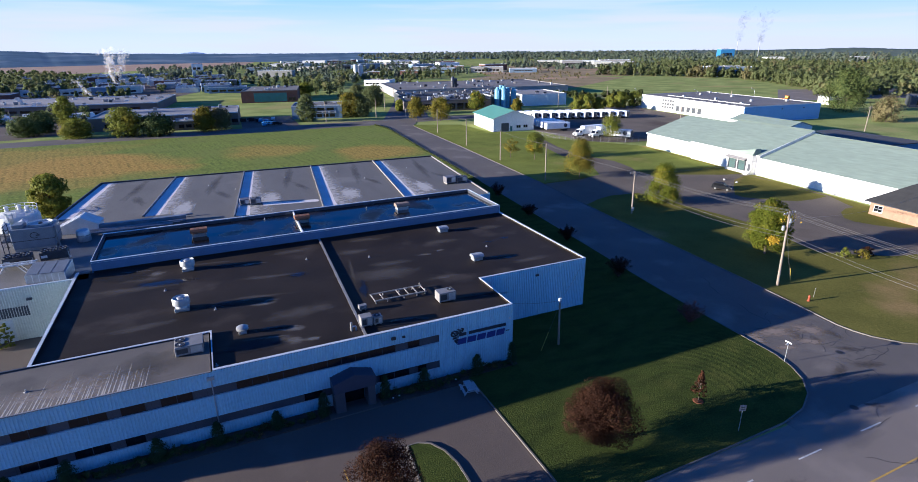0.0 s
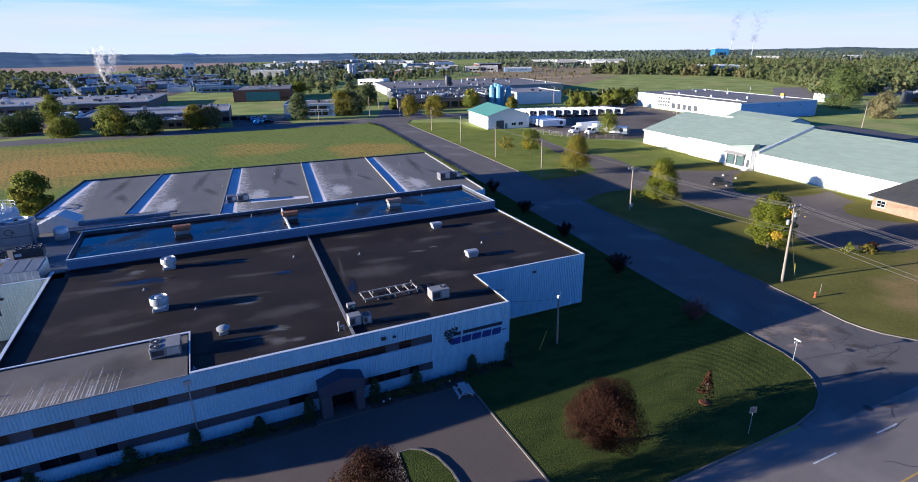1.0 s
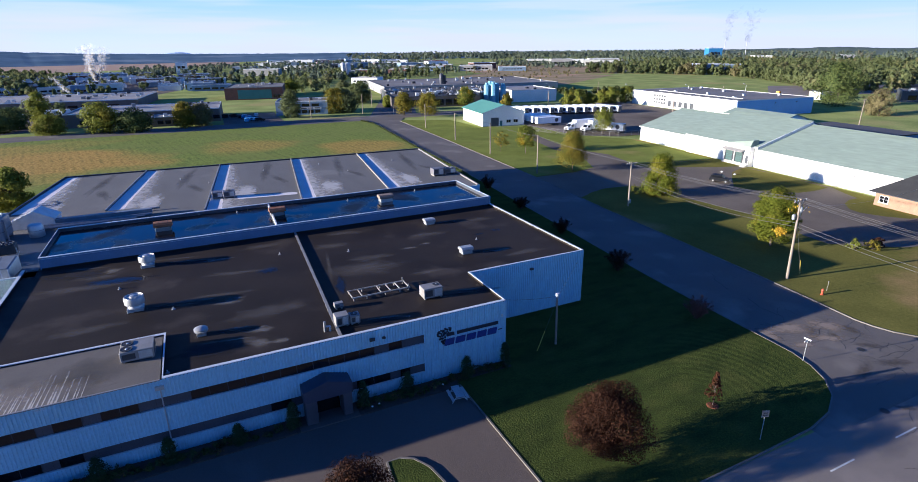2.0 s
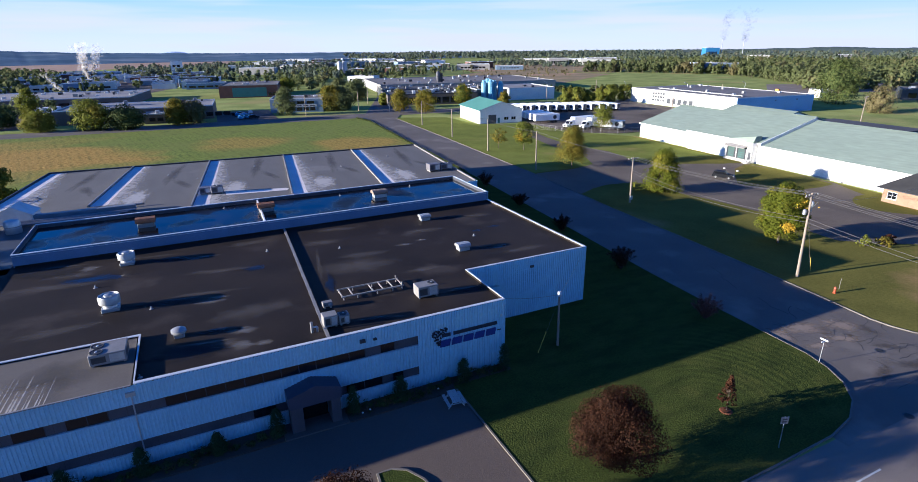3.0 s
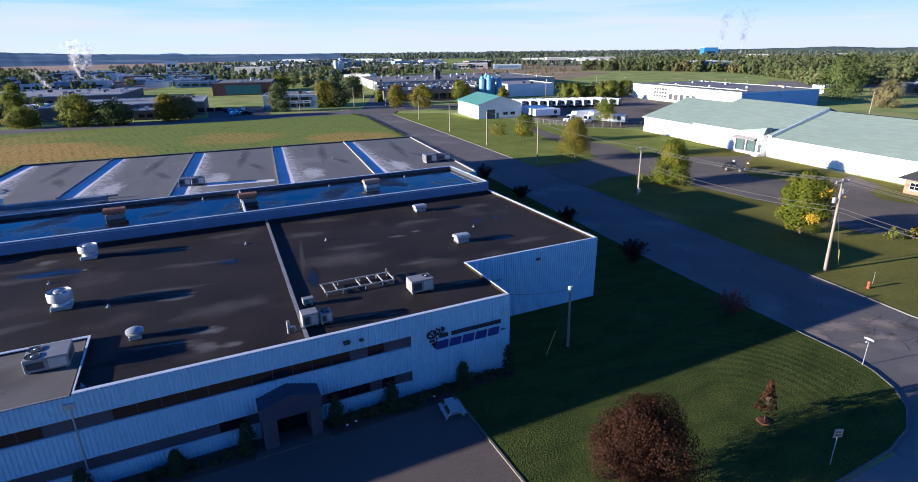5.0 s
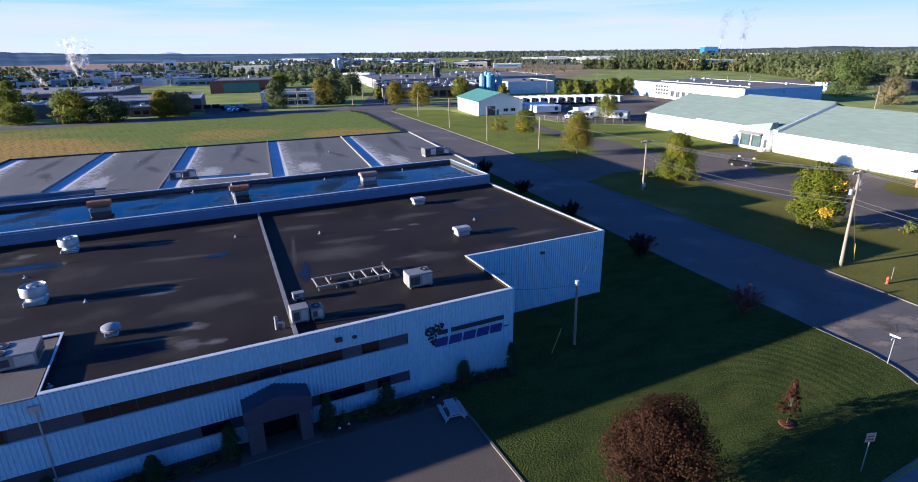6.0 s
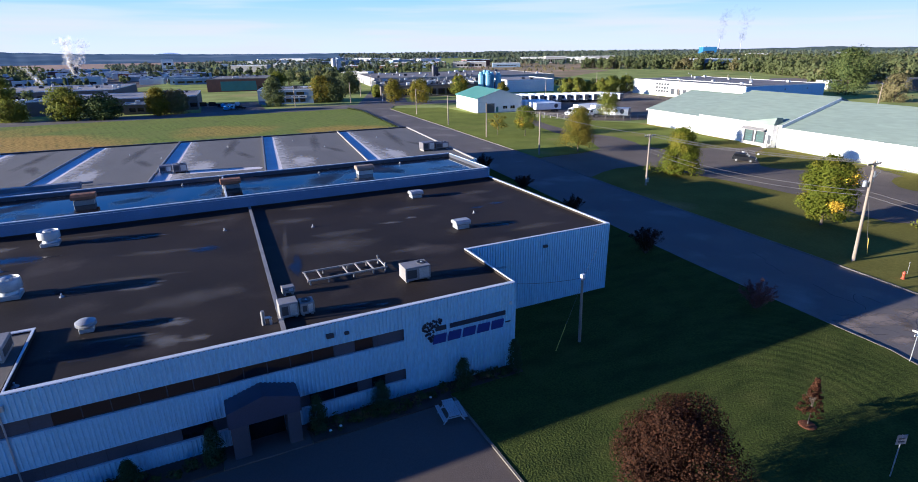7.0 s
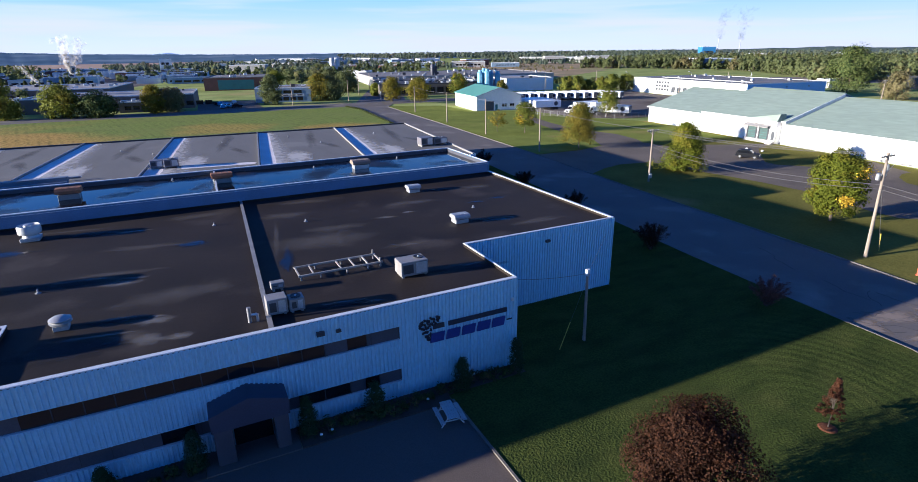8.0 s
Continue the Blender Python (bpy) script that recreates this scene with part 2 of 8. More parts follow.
M["green_roof"] = surf("pale_green_metal_roof", (0.245, 0.295, 0.24), (0.215, 0.265, 0.215), 0.06, 1.2, 0.5, 0.0, 0.0, 0.5, c3=(0.28, 0.315, 0.255), patch=0.04, spec=0.3, stretch=(1, 0.25, 1))
M["teal_roof"] = surf("teal_metal_roof", (0.115, 0.275, 0.21), (0.095, 0.24, 0.18), 0.2, 4, 0.45, 0.0, 0.05)
M["white_wall"] = surf("white_steel_wall", (0.8, 0.79, 0.76), (0.72, 0.71, 0.68), 0.12, 3, 0.5, 0, 0.04)
M["shingle"] = surf("dark_shingles", (0.03, 0.03, 0.032), (0.018, 0.018, 0.02), 0.8, 7, 0.9, 0, 0.4)
M["brick"] = surf("brick_far", (0.31, 0.19, 0.12), (0.23, 0.14, 0.09), 1.2, 9, 0.85, 0, 0.2)
M["brick_dark"] = surf("dark_brick", (0.16, 0.075, 0.055), (0.1, 0.05, 0.04), 0.3, 4, 0.85, 0, 0.1)
M["grey_wall"] = surf("grey_block_wall", (0.36, 0.345, 0.33), (0.28, 0.27, 0.255), 0.15, 3, 0.8, 0, 0.1)
M["beige_wall"] = surf("beige_siding", (0.68, 0.65, 0.57), (0.58, 0.56, 0.49), 0.3, 6, 0.6, 0, 0.05)
M["far_roof"] = surf("far_roof", (0.31, 0.292, 0.286), (0.21, 0.2, 0.197), 0.05, 1.0, 0.8, 0, 0.1, c3=(0.34, 0.32, 0.31), patch=0.02, patch_at=0.56)
M["far_dark_roof"] = surf("far_dark_roof", (0.075, 0.07, 0.07), (0.05, 0.048, 0.048), 0.06, 1.0, 0.8, 0, 0.1)
M["blue_steel"] = surf("blue_steel", (0.05, 0.2, 0.44), (0.04, 0.16, 0.37), 0.3, 4, 0.45, 0.1, 0.05)
M["tank_blue"] = surf("bright_blue_tank_paint", (0.19, 0.39, 0.54), (0.15, 0.34, 0.48), 0.3, 4, 0.5, 0.0, 0.05)
M["teal_door"] = surf("teal_door_panel", (0.055, 0.09, 0.085), (0.04, 0.07, 0.066), 0.6, 6, 0.5)
M["teal_wall"] = surf("teal_wall", (0.05, 0.17, 0.17), (0.04, 0.13, 0.13), 0.3, 4, 0.6)
M["trailer_white"] = surf("trailer_white", (0.88, 0.88, 0.88), (0.78, 0.78, 0.78), 0.4, 6, 0.4, 0.0, 0.03)
# lighter copy of the street asphalt, with sunlight put into its colour
M["asphalt_main"] = surf("sunlit_worn_asphalt", (0.25, 0.212, 0.18), (0.19, 0.163, 0.14), 0.1, 14, 0.8, 0, 0.25, 0.6, c3=(0.285, 0.245, 0.21), patch=0.08, spec=0.18)
M["mid_roof"] = surf("brown_grey_roof", (0.19, 0.172, 0.16), (0.13, 0.12, 0.115), 0.05, 1.0, 0.8, 0, 0.1, c3=(0.24, 0.222, 0.21), patch=0.03)
# brown wall darkened to hold the shade on far south fronts
M["shade_wall"] = surf("shaded_block_wall", (0.15, 0.125, 0.105), (0.11, 0.095, 0.08), 0.15, 3, 0.8, 0, 0.1)
# blue that stands in for shade on a white wall
M["wall_shade_blue"] = surf("blue_wall_shade", (0.21, 0.4, 0.72), (0.18, 0.36, 0.66), 0.2, 4, 0.5)
# pale parapet metal darkened to the blue of its shaded front
M["band_shade"] = surf("shade_tinted_flashing", (0.125, 0.2, 0.34), (0.095, 0.155, 0.265), 0.4, 10, 0.5, 0.1, 0.06)
M["unit_cool"] = surf("cool_grey_unit", (0.2, 0.222, 0.255), (0.15, 0.168, 0.195), 0.9, 14, 0.5, 0.1, 0.06)
M["panel_slate"] = surf("slate_panel", (0.07, 0.072, 0.09), (0.052, 0.054, 0.068), 0.7, 12, 0.5, 0, 0.05)
M["blue_grey_steel"] = surf("blue_grey_steel", (0.2, 0.27, 0.36), (0.16, 0.22, 0.3), 0.3, 4, 0.5, 0.1, 0.05)
M["unit_blue"] = surf("blue_grey_unit", (0.17, 0.16, 0.175), (0.12, 0.113, 0.125), 0.9, 14, 0.5, 0.1, 0.06)
M["orange"] = surf("orange_paint", (0.7, 0.3, 0.03), (0.55, 0.22, 0.03), 0.8, 8, 0.5)
M["car_dark"] = surf("car_paint_dark", (0.008, 0.009, 0.012), (0.006, 0.007, 0.01), 1, 5, 0.55, 0.0, 0, spec=0.12)
M["chrome"] = surf("rim_metal", (0.6, 0.6, 0.6), (0.5, 0.5, 0.5), 4, 20, 0.3, 0.9, 0)
M["yellow_guard"] = surf("yellow_guard", (0.6, 0.46, 0.06), (0.5, 0.38, 0.05), 3, 20, 0.5)
M["steel_frame"] = surf("pale_steel_frame", (0.4, 0.375, 0.34), (0.27, 0.25, 0.22), 1.2, 12, 0.6, 0.3, 0.15)
# far hill lightened towards blue-grey: distance haze put into the colour
M["hill"] = surf("hazed_forest_hill", (0.12, 0.155, 0.13), (0.16, 0.19, 0.155), 0.012, 0.06, 1, 0, 0, 0.4, spec=0.0)
M["asphalt_lot"] = surf("lot_asphalt", (0.134, 0.107, 0.09), (0.106, 0.086, 0.073), 0.12, 16, 0.85, 0, 0.25, 0.6, c3=(0.155, 0.127, 0.108), patch=0.09, spec=0.2)
M["asphalt_old"] = surf("worn_asphalt", (0.17, 0.149, 0.131), (0.116, 0.104, 0.094), 0.1, 14, 0.8, 0, 0.25, 0.6, c3=(0.21, 0.184, 0.16), patch=0.11, spec=0.18)
M["gravel"] = surf("gravel_yard", (0.19, 0.158, 0.124), (0.128, 0.108, 0.087), 0.1, 5, 0.95, 0, 0.4, 0.6, c3=(0.1, 0.08, 0.062), patch=0.045, spec=0.1)
M["grass"] = surf("meadow_grass", (0.35, 0.385, 0.13), (0.22, 0.26, 0.085), 0.06, 1.2, 0.9, 0, 0.6, 0.3, c3=(0.36, 0.32, 0.13), patch=0.025, spec=0.0, detail=7.0)
M["field"] = field_mat()
M["verge"] = surf("roadside_grass", (0.19, 0.172, 0.044), (0.12, 0.117, 0.031), 0.12, 3.5, 0.95, 0, 0.7, 0.5, c3=(0.28, 0.2, 0.08), patch=0.05, patch_at=0.57, spec=0.0)
M["verge_green"] = surf("mown_verge_grass", (0.225, 0.25, 0.058), (0.155, 0.178, 0.042), 0.15, 3.5, 0.95, 0, 0.6, 0.45, c3=(0.27, 0.23, 0.08), patch=0.06, patch_at=0.6, spec=0.0)
M["crop"] = surf("harvest_field", (0.42, 0.29, 0.21), (0.33, 0.235, 0.17), 0.01, 0.4, 0.95, 0, 0.1, spec=0.1)
M["black_roof"] = surf("black_membrane_roof", (0.033, 0.025, 0.0195), (0.017, 0.013, 0.011), 0.14, 7, 0.7, 0, 0.2, 0.42, c3=(0.05, 0.04, 0.033), patch=0.16, patch_at=0.57, spec=0.14, detail=7.0)
M["grey_roof"] = surf("mineral_grey_roof", (0.142, 0.135, 0.13), (0.104, 0.099, 0.096), 0.3, 9, 0.85, 0, 0.15, 0.6, c3=(0.175, 0.166, 0.158), patch=0.07, patch_at=0.58, stretch=(1, 0.3, 1))
M["pale_roof"] = surf("pale_coated_roof", (0.84, 0.77, 0.74), (0.6, 0.55, 0.53), 0.25, 5, 0.6, 0, 0.1, 0.7)
M["wet_roof"] = surf("wet_dark_roof", (0.008, 0.008, 0.01), (0.005, 0.005, 0.006), 0.15, 1.1, 0.07, 0, 0.012, 0.5, spec=0.28, c3=(0.016, 0.014, 0.018), patch=0.12)
wt = M["wet_roof"].node_tree
wet_noise = wt.nodes.new("ShaderNodeTexNoise")
wet_noise.inputs["Scale"].default_value, wet_noise.inputs["Detail"].default_value = 0.22, 5.0
wet_map = wt.nodes.new("ShaderNodeMapRange")
for i, v_ in zip((1, 2, 3, 4), (0.46, 0.66, 0.05, 0.5)):
    wet_map.inputs[i].default_value = v_
wt.links.new(wt.nodes["Geometry"].outputs["Position"], wet_noise.inputs[0])
wt.links.new(wet_noise.outputs["Fac"], wet_map.inputs[0])
wt.links.new(wet_map.outputs[0], wt.nodes["Principled BSDF"].inputs["Roughness"])
M["leaf_red"] = leafy("purple_leaves", (0.013, 0.006, 0.0035), (0.056, 0.023, 0.0105))
M["leaf_russet"] = leafy("russet_leaves", (0.03, 0.012, 0.006), (0.09, 0.038, 0.018))
M["leaf_bush"] = leafy("reddish_twigs", (0.085, 0.034, 0.026), (0.21, 0.092, 0.068))
M["leaf_deep"] = leafy("deep_green_leaves", (0.045, 0.07, 0.02), (0.12, 0.14, 0.04))
M["leaf_green"] = leafy("maple_leaves", (0.085, 0.105, 0.015), (0.165, 0.178, 0.026), (0.45, 0.32, 0.025), 0.62, through=0.35)
M["leaf_maple"] = leafy("green_maple_leaves", (0.085, 0.105, 0.009), (0.135, 0.15, 0.013), (0.2, 0.185, 0.018), 0.58, through=0.35)
M["leaf_yellow"] = leafy("yellow_maple_leaves", (0.42, 0.27, 0.02), (0.6, 0.42, 0.035))
M["leaf_autumn"] = leafy("turning_leaves", (0.175, 0.15, 0.02), (0.22, 0.178, 0.024), (0.135, 0.138, 0.019), 0.56, through=0.4)
M["leaf_mid"] = leafy("tree_leaves", (0.13, 0.148, 0.022), (0.195, 0.205, 0.03), (0.25, 0.22, 0.036), 0.62, 0.1, 0.4)
M["leaf_dark"] = leafy("cedar_foliage", (0.02, 0.042, 0.018), (0.05, 0.08, 0.03))
M["leaf_wood"] = leafy("woodland_foliage", (0.112, 0.134, 0.054), (0.148, 0.166, 0.065), (0.19, 0.165, 0.076), 0.62, 0.03, 0.42)
# far leaves paled and blued, with aerial haze put into their colour
M["leaf_haze"] = leafy("hazed_far_foliage", (0.13, 0.16, 0.115), (0.155, 0.183, 0.13), (0.175, 0.165, 0.115), 0.62, 0.02, 0.42)
M["leaf_hedge"] = leafy("hedge_foliage", (0.055, 0.072, 0.024), (0.105, 0.118, 0.038), through=0.35)
M["leaf_scrub"] = leafy("scrub_foliage", (0.14, 0.115, 0.055), (0.21, 0.185, 0.08))
M["leaf_shrub"] = leafy("shrub_leaves", (0.03, 0.05, 0.018), (0.085, 0.105, 0.03), (0.16, 0.11, 0.045), 0.62, 1.5)

M["streaked_roof"] = surf("brownish_grey_roof", (0.135, 0.118, 0.102), (0.1, 0.088, 0.078), 0.4, 9, 0.8, 0, 0.12, 0.5, c3=(0.075, 0.066, 0.06), patch=0.2)
M["stack_grey"] = surf("far_stack_grey", (0.4, 0.42, 0.45), (0.34, 0.36, 0.4), 0.3, 3, 0.7)
M["picnic"] = surf("grey_wood", (0.5, 0.5, 0.49), (0.4, 0.4, 0.39), 2, 15, 0.8, 0, 0.2)
M["scrub"] = surf("scrub_land", (0.36, 0.26, 0.145), (0.24, 0.2, 0.1), 0.05, 0.5, 0.95, 0, 0.4, 0.3, spec=0.1, c3=(0.48, 0.31, 0.19), patch=0.02, patch_at=0.56)
# ridge and mountain carry aerial haze as blue in the base colour
M["hill_haze"] = surf("hazed_wooded_ridge", (0.14, 0.2, 0.265), (0.085, 0.135, 0.19), 0.006, 0.04, 1, 0, 0, 0.3, spec=0.0, stretch=(1, 1, 4), c3=(0.2, 0.25, 0.3), patch=0.004, patch_at=0.55)
M["hill_far_haze"] = surf("hazed_faint_mountain", (0.55, 0.68, 0.85), (0.52, 0.65, 0.82), 0.004, 0.03, 1, 0, 0, spec=0.0)


def lawn_mat():
    """Mown grass: fine relief and mower bands that bend round the corner of the lawn."""
    m, n, l, b = shader("mown_lawn")
    geo = n.new("ShaderNodeNewGeometry")
    sub = n.new("ShaderNodeVectorMath")
    sub.operation = "SUBTRACT"
    sub.inputs[1].default_value = (13.5, -13.5, 0)
    l.new(geo.outputs["Position"], sub.inputs[0])
    wob = n.new("ShaderNodeTexNoise")
    wob.inputs["Scale"].default_value = 0.35
    l.new(geo.outputs["Position"], wob.inputs[0])
    ln = n.new("ShaderNodeVectorMath")
    ln.operation = "LENGTH"
    l.new(sub.outputs[0], ln.inputs[0])
    add = n.new("ShaderNodeMath")
    add.operation = "MULTIPLY_ADD"
    add.inputs[1].default_value = 0.5
    l.new(wob.outputs["Fac"], add.inputs[0])
    l.new(ln.outputs["Value"], add.inputs[2])
    sc = n.new("ShaderNodeMath")
    sc.operation = "MULTIPLY"
    sc.inputs[1].default_value = 6.3
    l.new(add.outputs[0], sc.inputs[0])
    sn = n.new("ShaderNodeMath")
    sn.operation = "SINE"
    l.new(sc.outputs[0], sn.inputs[0])
    fine = n.new("ShaderNodeTexNoise")
    fine.inputs["Scale"].default_value, fine.inputs["Detail"].default_value = 7.0, 9.0
    l.new(geo.outputs["Position"], fine.inputs[0])
    big = n.new("ShaderNodeTexNoise")
    big.inputs["Scale"].default_value, big.inputs["Detail"].default_value = 0.3, 4.0
    l.new(geo.outputs["Position"], big.inputs[0])
    near = n.new("ShaderNodeVectorMath")
    near.operation = "DISTANCE"
    near.inputs[1].default_value = (21.0, -11.0, 0.1)
    l.new(geo.outputs["Position"], near.inputs[0])
    amp = n.new("ShaderNodeMapRange")
    for i, v_ in zip((1, 2, 3, 4), (3.0, 9.5, 0.1, 0.004)):
        amp.inputs[i].default_value = v_
    l.new(near.outputs["Value"], amp.inputs[0])
    s2 = n.new("ShaderNodeMath")
    s2.operation = "MULTIPLY_ADD"
    l.new(amp.outputs[0], s2.inputs[1])
    l.new(sn.outputs[0], s2.inputs[0])
    l.new(fine.outputs["Fac"], s2.inputs[2])
    rmp = n.new("ShaderNodeMapRange")
    rmp.inputs[1].default_value, rmp.inputs[2].default_value = 0.3, 0.7
    l.new(s2.outputs[0], rmp.inputs[0])
    mix = n.new("ShaderNodeMix")
    mix.data_type = "RGBA"
    mix.inputs["A"].default_value, mix.inputs["B"].default_value = (0.038, 0.05, 0.015, 1), (0.088, 0.107, 0.024, 1)
    l.new(rmp.outputs[0], mix.inputs["Factor"])
    m2 = n.new("ShaderNodeMix")
    m2.data_type = "RGBA"
    m2.inputs["B"].default_value = (0.1, 0.104, 0.028, 1)
    r2 = n.new("ShaderNodeMapRange")
    r2.inputs[1].default_value, r2.inputs[2].default_value, r2.inputs[4].default_value = 0.5, 0.75, 0.6
    l.new(big.outputs["Fac"], r2.inputs[0])
    l.new(r2.outputs[0], m2.inputs["Factor"])
    l.new(mix.outputs["Result"], m2.inputs["A"])
    # darker patches drawn out along the mowing
    mp = n.new("ShaderNodeMapping")
    mp.inputs["Scale"].default_value, mp.inputs["Rotation"].default_value = (0.22, 0.6, 1), (0, 0, radians(-25))
    l.new(geo.outputs["Position"], mp.inputs[0])
    dark_patch = n.new("ShaderNodeTexNoise")
    dark_patch.inputs["Scale"].default_value, dark_patch.inputs["Detail"].default_value = 1.0, 6.0
    l.new(mp.outputs[0], dark_patch.inputs[0])
    r3 = n.new("ShaderNodeMapRange")
    r3.inputs[1].default_value, r3.inputs[2].default_value, r3.inputs[4].default_value = 0.44, 0.7, 0.55
    l.new(dark_patch.outputs["Fac"], r3.inputs[0])
    m3 = n.new("ShaderNodeMix")
    m3.data_type = "RGBA"
    m3.inputs["B"].default_value = (0.024, 0.036, 0.013, 1)
    l.new(r3.outputs[0], m3.inputs["Factor"])
    l.new(m2.outputs["Result"], m3.inputs["A"])
    l.new(m3.outputs["Result"], b.inputs["Base Color"])
    b.inputs["Roughness"].default_value = 0.9
    b.inputs["Specular IOR Level"].default_value = 0.0
    bp = n.new("ShaderNodeBump")
    bp.inputs["Strength"].default_value, bp.inputs["Distance"].default_value = 0.65, 0.1
    l.new(s2.outputs[0], bp.inputs["Height"])
    l.new(bp.outputs[0], b.inputs["Normal"])
    return m


M["lawn"] = lawn_mat()


def vapour(name, colour, clear):
    m, n, l, b = shader(name)
    d = n.new("ShaderNodeBsdfDiffuse")
    d.inputs[0].default_value = (*colour, 1)
    tl = n.new("ShaderNodeBsdfTranslucent")
    tl.inputs[0].default_value = (*colour, 1)
    both = n.new("ShaderNodeMixShader")
    l.new(d.outputs[0], both.inputs[1])
    l.new(tl.outputs[0], both.inputs[2])
    tr = n.new("ShaderNodeBsdfTransparent")
    mx = n.new("ShaderNodeMixShader")
    mx.inputs[0].default_value = clear
    l.new(both.outputs[0], mx.inputs[1])
    l.new(tr.outputs[0], mx.inputs[2])
    l.new(mx.outputs[0], n["Material Output"].inputs[0])
    return m




def stain_mat(name, colour, rough, scale, lo, hi, strength=1.0, spec=0.3):
    """A thin stain that breaks up towards its rim, by the mesh's own fade value and noise."""
    m, n, l, b = shader(name)
    b.inputs["Base Color"].default_value = (*colour, 1)
    b.inputs["Roughness"].default_value, b.inputs["Specular IOR Level"].default_value = rough, spec
    at = n.new("ShaderNodeAttribute")
    at.attribute_name = "fade"
    pos = n.new("ShaderNodeNewGeometry").outputs["Position"]
    ns = n.new("ShaderNodeTexNoise")
    ns.inputs["Scale"].default_value, ns.inputs["Detail"].default_value = scale, 5.0
    l.new(pos, ns.inputs[0])
    ad = n.new("ShaderNodeMath")
    ad.operation = "ADD"
    l.new(at.outputs["Fac"], ad.inputs[0])
    l.new(ns.outputs["Fac"], ad.inputs[1])
    mr = n.new("ShaderNodeMapRange")
    for i, v_ in zip((1, 2, 4), (lo, hi, strength)):
        mr.inputs[i].default_value = v_
    l.new(ad.outputs[0], mr.inputs[0])
    tr = n.new("ShaderNodeBsdfTransparent")
    mx = n.new("ShaderNodeMixShader")
    l.new(mr.outputs[0], mx.inputs[0])
    l.new(tr.outputs[0], mx.inputs[1])
    l.new(b.outputs[0], mx.inputs[2])
    l.new(mx.outputs[0], n["Material Output"].inputs[0])
    return m


M["stain_pale"] = stain_mat("pale_mineral_stain", (0.22, 0.2, 0.185), 0.8, 0.9, 0.55, 1.6, 0.28)
M["stain_tan"] = stain_mat("tan_silt_stain", (0.33, 0.28, 0.235), 0.8, 1.2, 0.5, 1.4, 0.6)
M["stain_frost"] = stain_mat("pale_frost", (0.3, 0.285, 0.27), 0.7, 1.8, 0.7, 1.6, 0.5)
M["stain_streak"] = stain_mat("white_run_off", (0.5, 0.47, 0.43), 0.75, 2.4, 0.5, 1.25, 0.8)
# dark film that paints cast shadow onto the black roof
M["stain_shadow"] = stain_mat("painted_shadow_film", (0.02, 0.021, 0.03), 0.75, 0.8, 0.5, 1.1, 0.5, 0.2)
M["stain_wet"] = stain_mat("shallow_puddle", (0.012, 0.012, 0.014), 0.1, 0.5, 0.8, 1.35, 0.7, 0.5)
M["stain_sand"] = stain_mat("sandy_worn_asphalt", (0.3, 0.24, 0.19), 0.9, 1.6, 0.55, 1.3, 0.85)
M["stain_dark"] = stain_mat("dark_water_stain", (0.07, 0.064, 0.06), 0.7, 0.5, 0.4, 1.8, 0.5)
M["pale_fade"] = stain_mat("broken_pale_coating", (0.58, 0.55, 0.52), 0.65, 1.4, 0.75, 1.25, 0.75)
M["stain_road"] = stain_mat("dark_road_blotch", (0.08, 0.066, 0.057), 0.85, 2.6, 0.6, 1.5, 0.5)
M["unit_pale"] = surf("pale_unit_metal", (0.28, 0.265, 0.255), (0.2, 0.19, 0.18), 0.9, 14, 0.5, 0.1, 0.05)
M["tar"] = surf("tar_crack", (0.03, 0.03, 0.03), (0.02, 0.02, 0.02), 2, 10, 0.8, 0, 0)
M["steam"] = vapour("white_steam", (0.9, 0.87, 0.85), 0.87)
M["smoke"] = vapour("grey_smoke", (0.2, 0.23, 0.3), 0.93)

# ---- mesh builders ----


